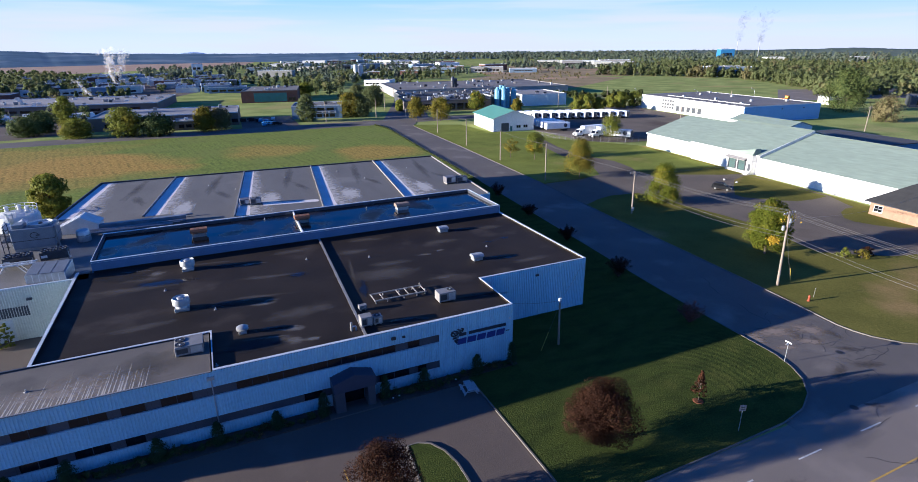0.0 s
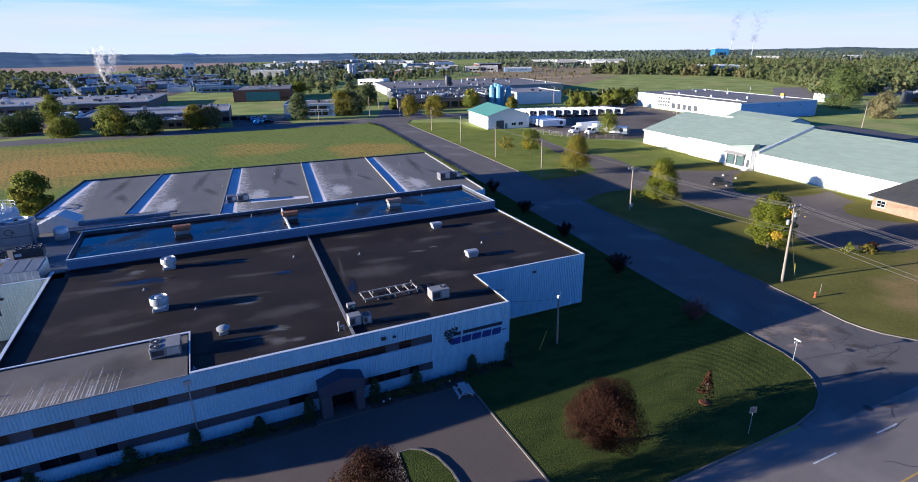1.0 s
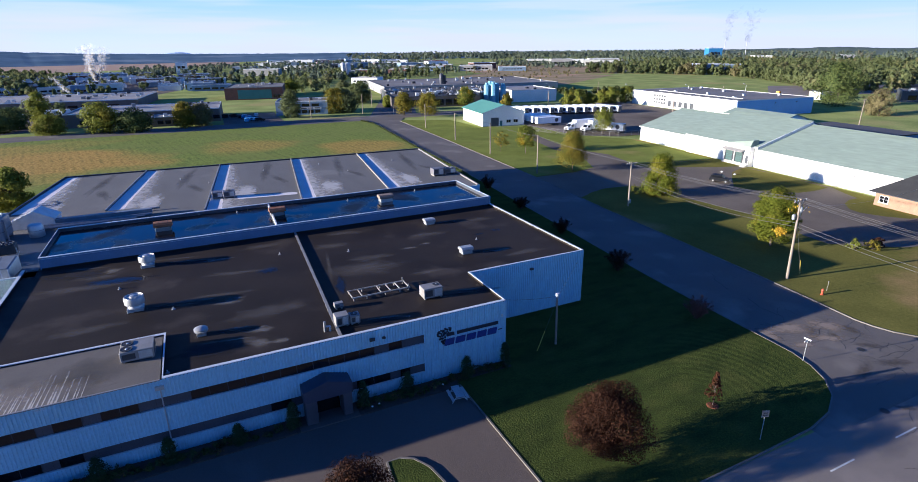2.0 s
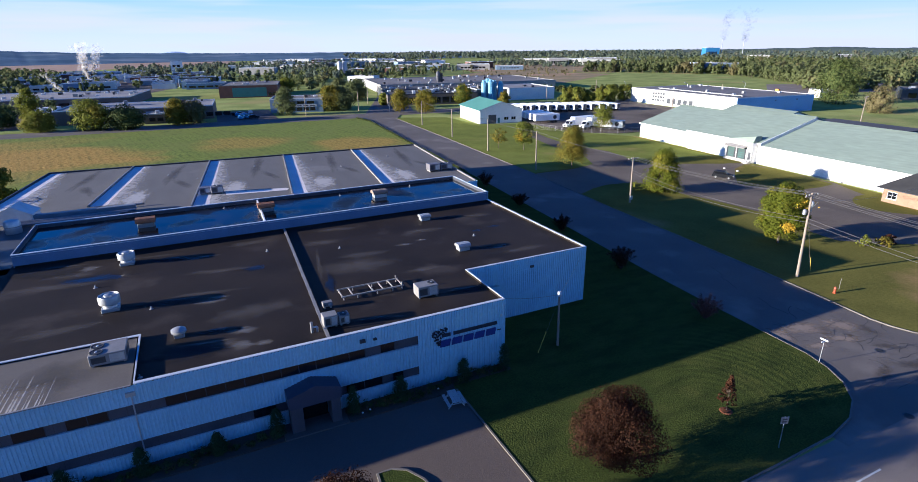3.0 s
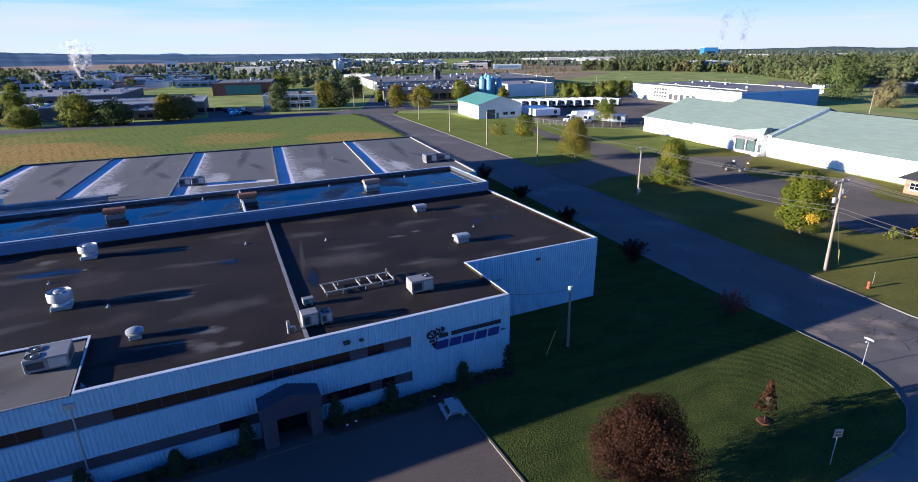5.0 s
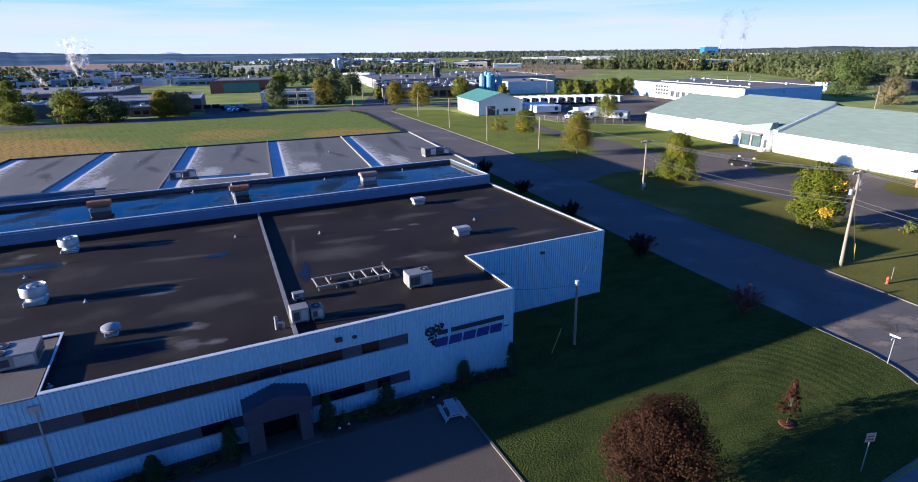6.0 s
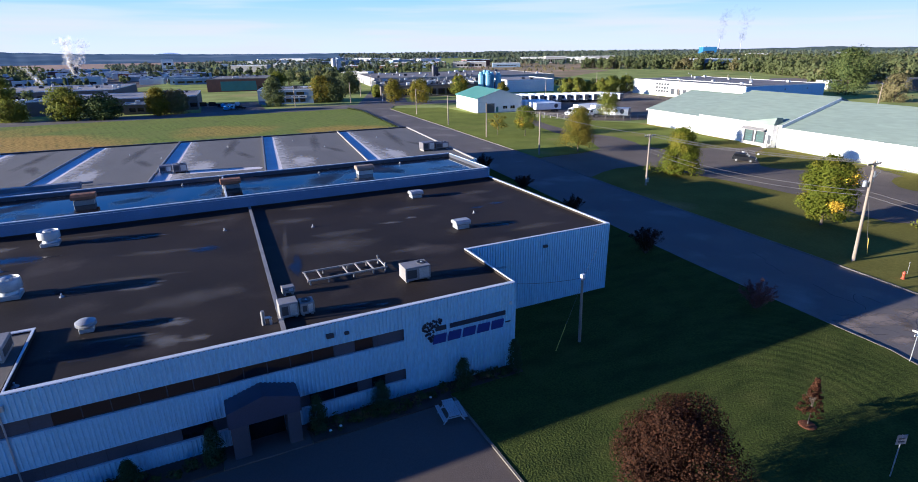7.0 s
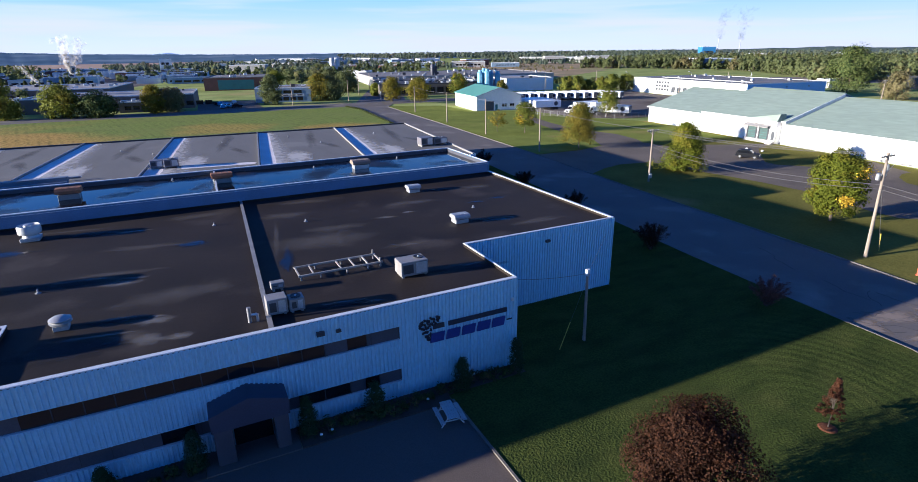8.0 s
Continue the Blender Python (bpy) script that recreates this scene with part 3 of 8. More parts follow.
class MB:
    """Collects vertices and faces of one mesh."""

    def __init__(self):
        self.v, self.f = [], []

    def add(self, vs, fs, m=None):
        o = len(self.v)
        self.v += [tuple(m @ Vector(p)) for p in vs] if m else [tuple(p) for p in vs]
        self.f += [tuple(o + i for i in q) for q in fs]
        return self

    def box(self, x0, y0, z0, x1, y1, z1, m=None):
        return self.add([(x0, y0, z0), (x1, y0, z0), (x1, y1, z0), (x0, y1, z0), (x0, y0, z1), (x1, y0, z1), (x1, y1, z1), (x0, y1, z1)],
                        [(3, 2, 1, 0), (4, 5, 6, 7), (0, 1, 5, 4), (1, 2, 6, 5), (2, 3, 7, 6), (3, 0, 4, 7)], m)

    def cbox(self, x0, y0, z0, x1, y1, z1, b=0.03, m=None):
        """A box with chamfered edges."""
        lo, hi = (x0, y0, z0), (x1, y1, z1)
        vs, ix = [], {}
        for s in range(8):
            sg = [(s >> k) & 1 for k in range(3)]
            for ax in range(3):
                ix[s, ax] = len(vs)
                vs.append([(hi[k] if sg[k] else lo[k]) + (0 if k == ax else (-b if sg[k] else b)) for k in range(3)])
        fs = []
        for ax in range(3):
            p, q = 1 << (ax + 1) % 3, 1 << (ax + 2) % 3
            for s in (0, 1 << ax):
                fs.append([ix[s, ax], ix[s | p, ax], ix[s | p | q, ax], ix[s | q, ax]])
            for s in (0, p, q, p | q):
                k1, k2 = (ax + 1) % 3, (ax + 2) % 3
                fs.append([ix[s, k1], ix[s | 1 << ax, k1], ix[s | 1 << ax, k2], ix[s, k2]])
        for s in range(8):
            fs.append([ix[s, 0], ix[s, 1], ix[s, 2]])
        return self.add(vs, fs, m)

    def lathe(self, x, y, prof, n=16, m=None):
        """prof: (radius, z) from bottom to top."""
        vs, fs = [], []
        for r, z in prof:
            for i in range(n):
                t = 2 * math.pi * i / n
                vs.append((x + r * math.cos(t), y + r * math.sin(t), z))
        for k in range(len(prof) - 1):
            for i in range(n):
                j = (i + 1) % n
                fs.append((k * n + i, k * n + j, (k + 1) * n + j, (k + 1) * n + i))
        fs.append(tuple(range(n))[::-1])
        fs.append(tuple((len(prof) - 1) * n + i for i in range(n)))
        return self.add(vs, fs, m)

    def cyl(self, x, y, z0, z1, r0, r1=None, n=12, m=None):
        return self.lathe(x, y, [(r0, z0), (r0 if r1 is None else r1, z1)], n, m)

    def tube(self, p, q, r0, r1=None, n=6):
        p, q = Vector(p), Vector(q)
        d = q - p
        rot = d.to_track_quat("Z", "Y").to_matrix().to_4x4()
        return self.cyl(0, 0, 0, d.length, r0, r1, n, Matrix.Translation(p) @ rot)

    def prism(self, poly, z0, z1, m=None):
        n = len(poly)
        vs = [(x, y, z0) for x, y in poly] + [(x, y, z1) for x, y in poly]
        fs = [tuple(range(n))[::-1], tuple(range(n, 2 * n))] + [(i, (i + 1) % n, n + (i + 1) % n, n + i) for i in range(n)]
        return self.add(vs, fs, m)

    def extrude(self, prof, axis, a, c, m=None):
        """prof: closed outline in the plane across the axis ('x': y, z; 'y': x, z), from a to c."""
        n = len(prof)
        put = (lambda s, p: (s, p[0], p[1])) if axis == "x" else (lambda s, p: (p[0], s, p[1]))
        vs = [put(a, p) for p in prof] + [put(c, p) for p in prof]
        fs = [tuple(range(n)), tuple(range(n, 2 * n))[::-1]] + [(i, (i + 1) % n, n + (i + 1) % n, n + i) for i in range(n)]
        return self.add(vs, fs, m)


def part(name, mb, material, parent=None, label="", smooth=False, fix=True):
    me = bpy.data.meshes.new(name)
    me.from_pydata(mb.v, [], mb.f)
    me.materials.append(M[material] if isinstance(material, str) else material)
    if fix and len(mb.f) < 20000:
        bm = bmesh.new()
        bm.from_mesh(me)
        bmesh.ops.recalc_face_normals(bm, faces=bm.faces[:])
        bm.to_mesh(me)
        bm.free()
    if smooth:
        me.polygons.foreach_set("use_smooth", [True] * len(me.polygons))
        me.set_sharp_from_angle(angle=radians(40))
    ob = new(name, me)
    ob.parent = parent
    return tagged(ob, label)


def thing(name, label, category, x=0.0, y=0.0, z=0.0, rz=0.0, group="", kind=""):
    """An Empty at the base of a thing; its parts are built in its own axes."""
    ob = new(name)
    ob.empty_display_size = 0.3
    ob.matrix_basis = pose(x, y, z, 0, 0, rz)
    return tagged(ob, label, category, group, kind)


def setting(name, mb, material, label, category, **kw):
    return tagged(part(name, mb, material, None, **kw), label, category, "", "structure")


def sheet(poly, z):
    mb = MB()
    mb.add([(x, y, z) for x, y in poly], [tuple(range(len(poly)))])
    return mb


def arc(cx, cy, r, a0, a1, n=10):
    return [(cx + r * math.cos(radians(a0 + (a1 - a0) * i / n)), cy + r * math.sin(radians(a0 + (a1 - a0) * i / n))) for i in range(n + 1)]


def ribbon(mb, pts, w, z0, z1, closed=False):
    """A bar of width w along a line of plan points."""
    P = [Vector((p[0], p[1])) for p in pts]
    n = len(P)
    L, R = [], []
    for i in range(n):
        a_ = P[i - 1] if i or closed else P[i]
        b_ = P[(i + 1) % n] if i < n - 1 or closed else P[i]
        d = (b_ - a_).normalized()
        nn = Vector((-d.y, d.x)) * w / 2
        L.append(P[i] + nn)
        R.append(P[i] - nn)
    vs = []
    for i in range(n):
        vs += [(*L[i], z0), (*L[i], z1), (*R[i], z1), (*R[i], z0)]
    fs = []
    for i in range(n if closed else n - 1):
        j = (i + 1) % n
        for k in range(4):
            fs.append((4 * i + k, 4 * i + (k + 1) % 4, 4 * j + (k + 1) % 4, 4 * j + k))
    if not closed:
        fs += [(0, 1, 2, 3), tuple(4 * (n - 1) + k for k in (3, 2, 1, 0))]
    return mb.add(vs, fs)


def stain(name, x, y, z, rx, ry, rz, material, parent=None, n=18, seed=1):
    """A flat blot with a fade value of 1 in the middle and 0 at its uneven rim."""
    rr = random.Random(seed)
    mb = MB()
    c, s = math.cos(radians(rz)), math.sin(radians(rz))
    vs, fade = [(x, y, z)], [1.0]
    wob = [rr.uniform(0.75, 1.2) for _ in range(n)]
    for k, f in ((0.5, 0.62), (1.0, 0.0)):
        for i in range(n):
            t = 2 * math.pi * i / n
            u, v = rx * k * wob[i] * math.cos(t), ry * k * wob[i] * math.sin(t)
            vs.append((x + u * c - v * s, y + u * s + v * c, z))
            fade.append(f)
    mb.add(vs, [(0, 1 + i, 1 + (i + 1) % n) for i in range(n)] + [(1 + i, 1 + n + i, 1 + n + (i + 1) % n, 1 + (i + 1) % n) for i in range(n)])
    ob = part(name, mb, material, parent, fix=False)
    at = ob.data.attributes.new("fade", "FLOAT", "POINT")
    at.data.foreach_set("value", fade)
    return ob


def streak(name, x, y, z, w, length, lean, material, parent):
    """A run-off line that starts broad and strong at one end and fades along its length."""
    mb, fade = MB(), []
    for i in range(7):
        f = i / 6
        for s, v in ((-1, 0.0), (0, 1.0 - 0.75 * f), (1, 0.0)):
            mb.v.append((x + lean * f * length + s * w * (1 - 0.5 * f), y + f * length, z))
            fade.append(v)
    for i in range(6):
        for k in range(2):
            mb.f.append((3 * i + k, 3 * i + k + 1, 3 * i + k + 4, 3 * i + k + 3))
    ob = part(name, mb, material, parent, fix=False)
    ob.data.attributes.new("fade", "FLOAT", "POINT").data.foreach_set("value", fade)
    return ob


# ---- foliage ----


def leaves_mesh(name, centres, size, rng, material, flat=0.35, out=None, jitter=0.26):
    """One small four-cornered leaf at each centre, turned at random or roughly outwards from its crown."""
    n = len(centres)
    nor = rng.normal(size=(n, 3))
    if out is not None:
        nor = nor * jitter + out
    nor[:, 2] += flat
    nor /= np.linalg.norm(nor, axis=1)[:, None]
    ref = rng.normal(size=(n, 3))
    u = np.cross(nor, ref)
    u /= np.linalg.norm(u, axis=1)[:, None] + 1e-9
    w = np.cross(nor, u)
    s = (size * rng.uniform(0.6, 1.35, n))[:, None]
    quad = np.stack([centres - u * s * 0.5, centres + w * s * 0.36, centres + u * s * 0.5, centres - w * s * 0.36], 1).reshape(-1, 3)
    me = bpy.data.meshes.new(name)
    me.vertices.add(4 * n)
    me.vertices.foreach_set("co", quad.astype(np.float32).ravel())
    me.loops.add(4 * n)
    me.loops.foreach_set("vertex_index", np.arange(4 * n, dtype=np.int32))
    me.polygons.add(n)
    me.polygons.foreach_set("loop_start", np.arange(0, 4 * n, 4, dtype=np.int32))
    me.update(calc_edges=True)
    me.materials.append(M[material])
    return me


def crown_points(rng, n, h0, h1, r, shape="round", clumps=40, fill=1.25):
    """Leaf places in clumps that fill an uneven crown between the heights h0 and h1."""
    t = rng.uniform(0, 1, clumps) ** 0.9
    if shape == "round":
        rad = r * np.sqrt(np.clip(1 - (2 * t - 0.9) ** 2 / 1.25, 0.05, 1))
    elif shape == "dome":
        rad = r * np.clip(0.26 + 3.7 * t - 5.5 * t ** 2 + 1.8 * t ** 3, 0.1, 1) * rng.uniform(0.72, 1.22, clumps)
    elif shape == "pyramid":
        rad = r * (1.0 - 0.82 * t) * rng.uniform(0.8, 1.1, clumps)
    elif shape == "cone":
        rad = r * (1.02 - t)
    else:
        rad = r * np.clip(0.74 - 0.55 * t ** 3, 0.1, 1)
    q = np.sqrt(rng.uniform(0.12, 1.0, clumps)) * rng.uniform(0.78, 1.1, clumps)
    th = rng.uniform(0, 2 * np.pi, clumps)
    cc = np.stack([np.cos(th) * rad * q, np.sin(th) * rad * q, h0 + (h1 - h0) * t], 1)
    cs = fill * r * rng.uniform(0.16, 0.34, clumps) * {"cone": 0.55, "cedar": 0.62}.get(shape, 1)
    k = rng.integers(0, clumps, n)
    d = rng.normal(size=(n, 3))
    d /= np.linalg.norm(d, axis=1)[:, None]
    d *= (rng.uniform(0.25, 1, n) ** 0.45)[:, None]
    d[:, 2] *= 0.8
    c = cc[k] + d * cs[k][:, None]
    g = c / r
    g[:, 2] = (c[:, 2] - (h0 + h1) / 2) / max(0.1, (h1 - h0) / 2) if shape == "round" else 0.3
    g /= np.linalg.norm(g, axis=1)[:, None] + 1e-6
    return c, 0.6 * d + 0.7 * g


def tree(name, x, y, h, r, leaf, label, seed, n=2500, size=0.3, trunk=0.35, base=0.22, shape="round", clumps=45, stems=7, category="tree", group="", turned=(), jitter=0.26):
    rng = np.random.default_rng(seed)
    root = thing(name, label, category, x, y, 0, 0, group)
    mb = MB()
    top = h * 0.82
    p = Vector((0, 0, -0.1))
    steps = 5
    pts = [p]
    for i in range(1, steps + 1):
        pts.append(Vector((rng.normal() * 0.02 * h * 0.3, rng.normal() * 0.02 * h * 0.3, top * i / steps)))
    for i in range(steps):
        mb.tube(pts[i], pts[i + 1], trunk * 0.5 * (1 - i / steps * 0.85), trunk * 0.5 * (1 - (i + 1) / steps * 0.85), 7)
    for i in range(stems):
        z = h * (base + 0.04 + (0.5 - base) * rng.uniform(0, 1))
        a_ = rng.uniform(0, 2 * math.pi)
        o = Vector((0, 0, z))
        q = o + Vector((math.cos(a_) * r * 0.55, math.sin(a_) * r * 0.55, h * rng.uniform(0.12, 0.28)))
        q.z = min(q.z, h * 0.88)
        mb.tube(o, q, trunk * 0.2, trunk * 0.06, 5)
        for k in range(2):
            q2 = o.lerp(q, 0.6) + Vector((rng.normal() * r * 0.25, rng.normal() * r * 0.25, h * 0.08))
            mb.tube(o.lerp(q, 0.55), q2, trunk * 0.09, trunk * 0.03, 4)
    part("trunk", mb, "bark", root, smooth=True)
    c, out = crown_points(rng, n, h * base, h, r, shape, clumps)
    me = leaves_mesh("crown", c, size, rng, leaf, 0.1, out, jitter)
    ob = new("crown", me)
    ob.parent = root
    for u, v, w, rad in turned:
        d = rng.normal(size=(620, 3))
        d /= np.linalg.norm(d, axis=1)[:, None]
        q = rng.normal(size=(620, 3)) * rad * np.array([0.55, 0.5, 0.38]) + np.array([u, v, w])
        ob = new("yellow_branch", leaves_mesh("yellow_branch", q, size, rng, "leaf_yellow", 0.1, d))
        ob.parent = root
        tagged(ob, "branch of yellow autumn leaves")
    return root


def shrub(name, x, y, h, r, leaf, label, seed, n=700, size=0.12, shape="cone", clumps=30, category="shrub", group=""):
    rng = np.random.default_rng(seed)
    root = thing(name, label, category, x, y, 0, 0, group)
    mb = MB()
    mb.tube((0, 0, -0.05), (0, 0, h * 0.7), 0.05, 0.02, 6)
    for i in range(4):
        a_ = i * 1.6
        mb.tube((0, 0, h * 0.1), (math.cos(a_) * r * 0.5, math.sin(a_) * r * 0.5, h * 0.45), 0.03, 0.012, 4)
    part("stem", mb, "bark", root)
    c, out = crown_points(rng, n, 0.04 * h, h, r, shape, clumps)
    c[:, 2] = np.maximum(c[:, 2], 0.03)
    ob = new("foliage", leaves_mesh("foliage", c, size, rng, leaf, 0.1, out))
    ob.parent = root
    return root


def vase_bush(name, x, y, h, r, leaf, label, seed, stems=30, n=6500, size=0.12, group=""):
    """A bushy young tree of many upright shoots that spread from the base, leafy along their length."""
    rng = np.random.default_rng(seed)
    root = thing(name, label, "bush", x, y, 0, 0, group)
    a_ = rng.uniform(0, 2 * np.pi, stems)
    q = np.sqrt(rng.uniform(0.02, 1.0, stems)) * r
    tips = np.stack([np.cos(a_) * q, np.sin(a_) * q, h * (1.02 - 0.42 * q / r) * rng.uniform(0.72, 1.05, stems)], 1)
    for t in tips:
        mid = Vector(t) * 0.5 + Vector((0, 0, 0.08 * h))
        part("shoot", MB().tube((0, 0, -0.05), mid, 0.035, 0.02, 5).tube(mid, Vector(t), 0.02, 0.006, 4), "bark", root)
    k = rng.integers(0, stems, n)
    u = rng.uniform(0.12, 1.03, n) ** 0.8
    c = tips[k] * u[:, None]
    c[:, 2] += 0.32 * h * u * (1 - u)
    c += rng.normal(size=(n, 3)) * (0.085 * r * (1.5 - u))[:, None]
    c[:, 2] = np.maximum(c[:, 2], 0.05)
    out = c / np.array([r, r, h])
    ob = new("foliage", leaves_mesh("foliage", c, size, rng, leaf, 0.1, out, 0.5))
    ob.parent = root
    return root


def woods(name, spots, leaf, label, seed, per=90, size=1.3, hmin=8, hmax=15, slim=0.25):
    """Far woodland as one mesh of leaf clumps, with trunks."""
    rng = np.random.default_rng(seed)
    cs, outs, mb = [], [], MB()
    for x, y in spots:
        h = rng.uniform(hmin, hmax)
        r = h * rng.uniform(0.3, 0.5)
        narrow = rng.random() < slim
        c, out = crown_points(rng, per, h * 0.08, h, r * (0.7 if narrow else 1.0), "cedar" if narrow else "round", 14, 2.4 if narrow else 1.75)
        cs.append(c + np.array([x, y, 0]))
        outs.append(out)
        mb.tube((x, y, -0.2), (x, y, h * 0.6), 0.22, 0.1, 4)
    me = leaves_mesh(name, np.concatenate(cs), size, rng, leaf, 0.1, np.concatenate(outs), 0.14)
    ob = tagged(new(name, me), label, "woodland", "", "stuff")
    part("trunks", mb, "bark", ob, fix=False)
    return ob


def scatter(rng, poly, n):
    """n random places inside a plan polygon."""
    xs, ys = [p[0] for p in poly], [p[1] for p in poly]
    out = []
    while len(out) < n:
        x, y = rng.uniform(min(xs), max(xs)), rng.uniform(min(ys), max(ys))
        c = False
        for i in range(len(poly)):
            (x0, y0), (x1, y1) = poly[i - 1], poly[i]
            if (y0 > y) != (y1 > y) and x < (x1 - x0) * (y - y0) / (y1 - y0) + x0:
                c = not c
        if c:
            out.append((x, y))
    return out

# ---- ground, roads, lawns ----
ROAD_L = [(28.3, -12.5), (28.5, -8.0), (28.9, 0.0), (29.6, 10.0), (32.0, 34.0), (36.5, 81.0), (41.0, 138.0), (45.3, 190.0), (43.6, 204.0)]
ROAD_R = [(42.0, -11.0), (42.8, -5.0), (43.8, 4.0), (45.2, 20.0), (46.5, 38.0), (50.1, 70.5), (54.5, 132.0), (58.1, 193.0), (64.0, 205.0)]
CORNER_L = [(2.2, -21.6), (10.8, -21.5), (18.0, -21.3), (21.6, -20.6), (24.4, -19.2), (26.4, -17.2), (27.6, -15.0)]
CORNER_R = [(150.0, -22.4), (70.0, -21.8), (52.0, -20.6), (47.5, -19.4), (44.6, -17.4), (42.8, -14.8), (42.2, -13.0)]

g = MB()
R_ = 2500
rings = [0, 150, 400, 900, 1600, R_]
seg = 48
g.v.append((0, 100, 0))
for r_ in rings[1:]:
    for i in range(seg):
        t_ = 2 * math.pi * i / seg
        g.v.append((r_ * math.cos(t_), 100 + r_ * math.sin(t_), 0))
for i in range(seg):
    g.f.append((0, 1 + i, 1 + (i + 1) % seg))
for k in range(len(rings) - 2):
    for i in range(seg):
        j = (i + 1) % seg
        g.f.append((1 + k * seg + i, 1 + (k + 1) * seg + i, 1 + (k + 1) * seg + j, 1 + k * seg + j))
setting("ground", g, "grass", "flat green grassland of an industrial park", "ground")

setting("road", MB().add([(-500, -37.5, 0.012), (500, -39.5, 0.012), (500, -23.6, 0.012), (150, -22.4, 0.012), (70, -21.8, 0.012), (2.2, -21.6, 0.012), (-60, -21.6, 0.012), (-500, -21.6, 0.012)],
        [tuple(range(8))]), "asphalt_main", "worn grey asphalt main road with lane markings", "road")
side = [(18.0, -22.6)] + CORNER_L[2:] + ROAD_L + ROAD_R[::-1] + CORNER_R[::-1][:6] + [(70.0, -22.8)]
setting("side_road", sheet(side, 0.018), "asphalt_old", "worn asphalt side street, partly in shade", "road")
setting("cross_street", sheet([(-500, 213), (-99, 209), (43.6, 204), (64, 205), (140, 203), (400, 180), (400, 194), (142, 218), (66, 220), (-99, 224), (-500, 229)], 0.022), "asphalt_old", "grey asphalt cross street behind the field", "road")
setting("far_street", sheet([(52, 220), (76, 219), (112, 330), (170, 520), (158, 520), (95, 330)], 0.026), "asphalt_old", "asphalt street running into the industrial park", "road")

lawn_poly = [(-6.2, -21.6)] + CORNER_L + ROAD_L[:6] + [(36.9, 86), (-6.2, 86)]
lawn = MB().prism(lawn_poly, -0.05, 0.11)
setting("lawn", lawn, "lawn", "mown green lawn on the street corner", "lawn")
setting("field", sheet([(-400, 86), (26, 86), (37.0, 86.0), (41.0, 138.0), (45.1, 190.0), (43.2, 203.6), (-99, 208.6), (-400, 212)], 0.05), "field", "rough green field with brown weedy patches", "field")
setting("verge", MB().prism([(150, -22.4)] + CORNER_R[1:] + ROAD_R[:8] + [(60, 196), (79, 186), (80, 160), (99, 150), (101, 120), (113, 103), (103, 20), (150, 10)], -0.05, 0.10), "verge", "roadside grass with worn yellowish patches", "lawn")
setting("verge_lawn", sheet([(50.4, 71.5), (54.6, 132.0), (58.2, 193.0), (60, 196), (79, 186), (80, 160), (99, 150), (101, 121), (112, 105), (107, 66), (80, 72)], 0.116), "verge_green", "mown green verge beside the white garage", "lawn")
# yards
YZ = 0.13
setting("yard", sheet([(48.0, 52.0), (48.1, 49.5), (53, 52), (58, 53.4), (65.5, 52.2), (66.3, 41.7), (67.5, 36.6), (68.6, 29.0), (69.0, 21.0), (65.9, 11.0), (65.5, 6.9), (68.3, 4.5), (74.6, 0.1), (92, -4), (150, -8), (150, 8), (97.5, 18), (100, 24), (103.5, 30), (105.5, 50), (104.5, 56), (100.0, 57.2), (88.8, 63.3), (82.8, 64.4), (81.8, 71.5), (84, 76), (86, 86), (82.4, 99), (85, 116), (90.5, 137), (87, 138.5), (80.5, 118), (76.5, 101), (77.5, 88), (70, 73), (62, 70.6), (50.2, 70.5)], YZ),
        "gravel", "dark gravel and asphalt yard before the green-roofed hall", "yard")
setting("hall_lawn", sheet([(97.5, 51.5), (91.2, 46.4), (85.0, 40.8), (84.6, 38.2), (88.5, 33.3), (92.5, 30.2), (97.0, 29.6), (102.6, 30.0), (105.0, 44.0), (104.6, 54.0)], YZ + 0.012), "verge", "worn grass strip along the hall wall", "lawn")
setting("house_lawn", sheet([(101.5, 21.5), (96.0, 21.6), (92.4, 20.3), (89.0, 17.4), (88.3, 15.0), (89.8, 11.4), (92.1, 8.6), (99.0, 6.0), (108.0, 8.0), (102.0, 14.0)], YZ + 0.012), "verge", "worn grass patch before the brick house", "lawn")
setting("truck_yard", sheet([(99, 150), (101, 121), (112, 112), (150, 108), (188, 120), (198, 196), (165, 206), (118, 206), (99, 190)], 0.11), "gravel", "brown gravel truck yard", "yard")
setting("parking_lot", sheet([(-120, -21.6), (-6.3, -21.6), (-6.3, -2.2), (-62, -2.2), (-120, -2.2)], 0.03), "asphalt_lot", "dark asphalt parking lot before the factory", "parking lot")
setting("planting_bed", MB().prism([(-62, -0.02), (-21.6, -0.02), (-21.6, -2.2), (-62, -2.2)], -0.02, 0.12).prism([(-16.3, -0.02), (0.0, -0.02), (0.0, -1.4), (-6.3, -1.4), (-6.3, -2.2), (-16.3, -2.2)], -0.02, 0.12), "soil", "narrow dark planting bed along the factory wall", "flower bed")
setting("rear_yard", sheet([(-150, 31), (-47, 31), (-47, 9), (-62, 9), (-150, 9)], 0.03), "asphalt_lot", "asphalt loading yard beside the factory", "yard")

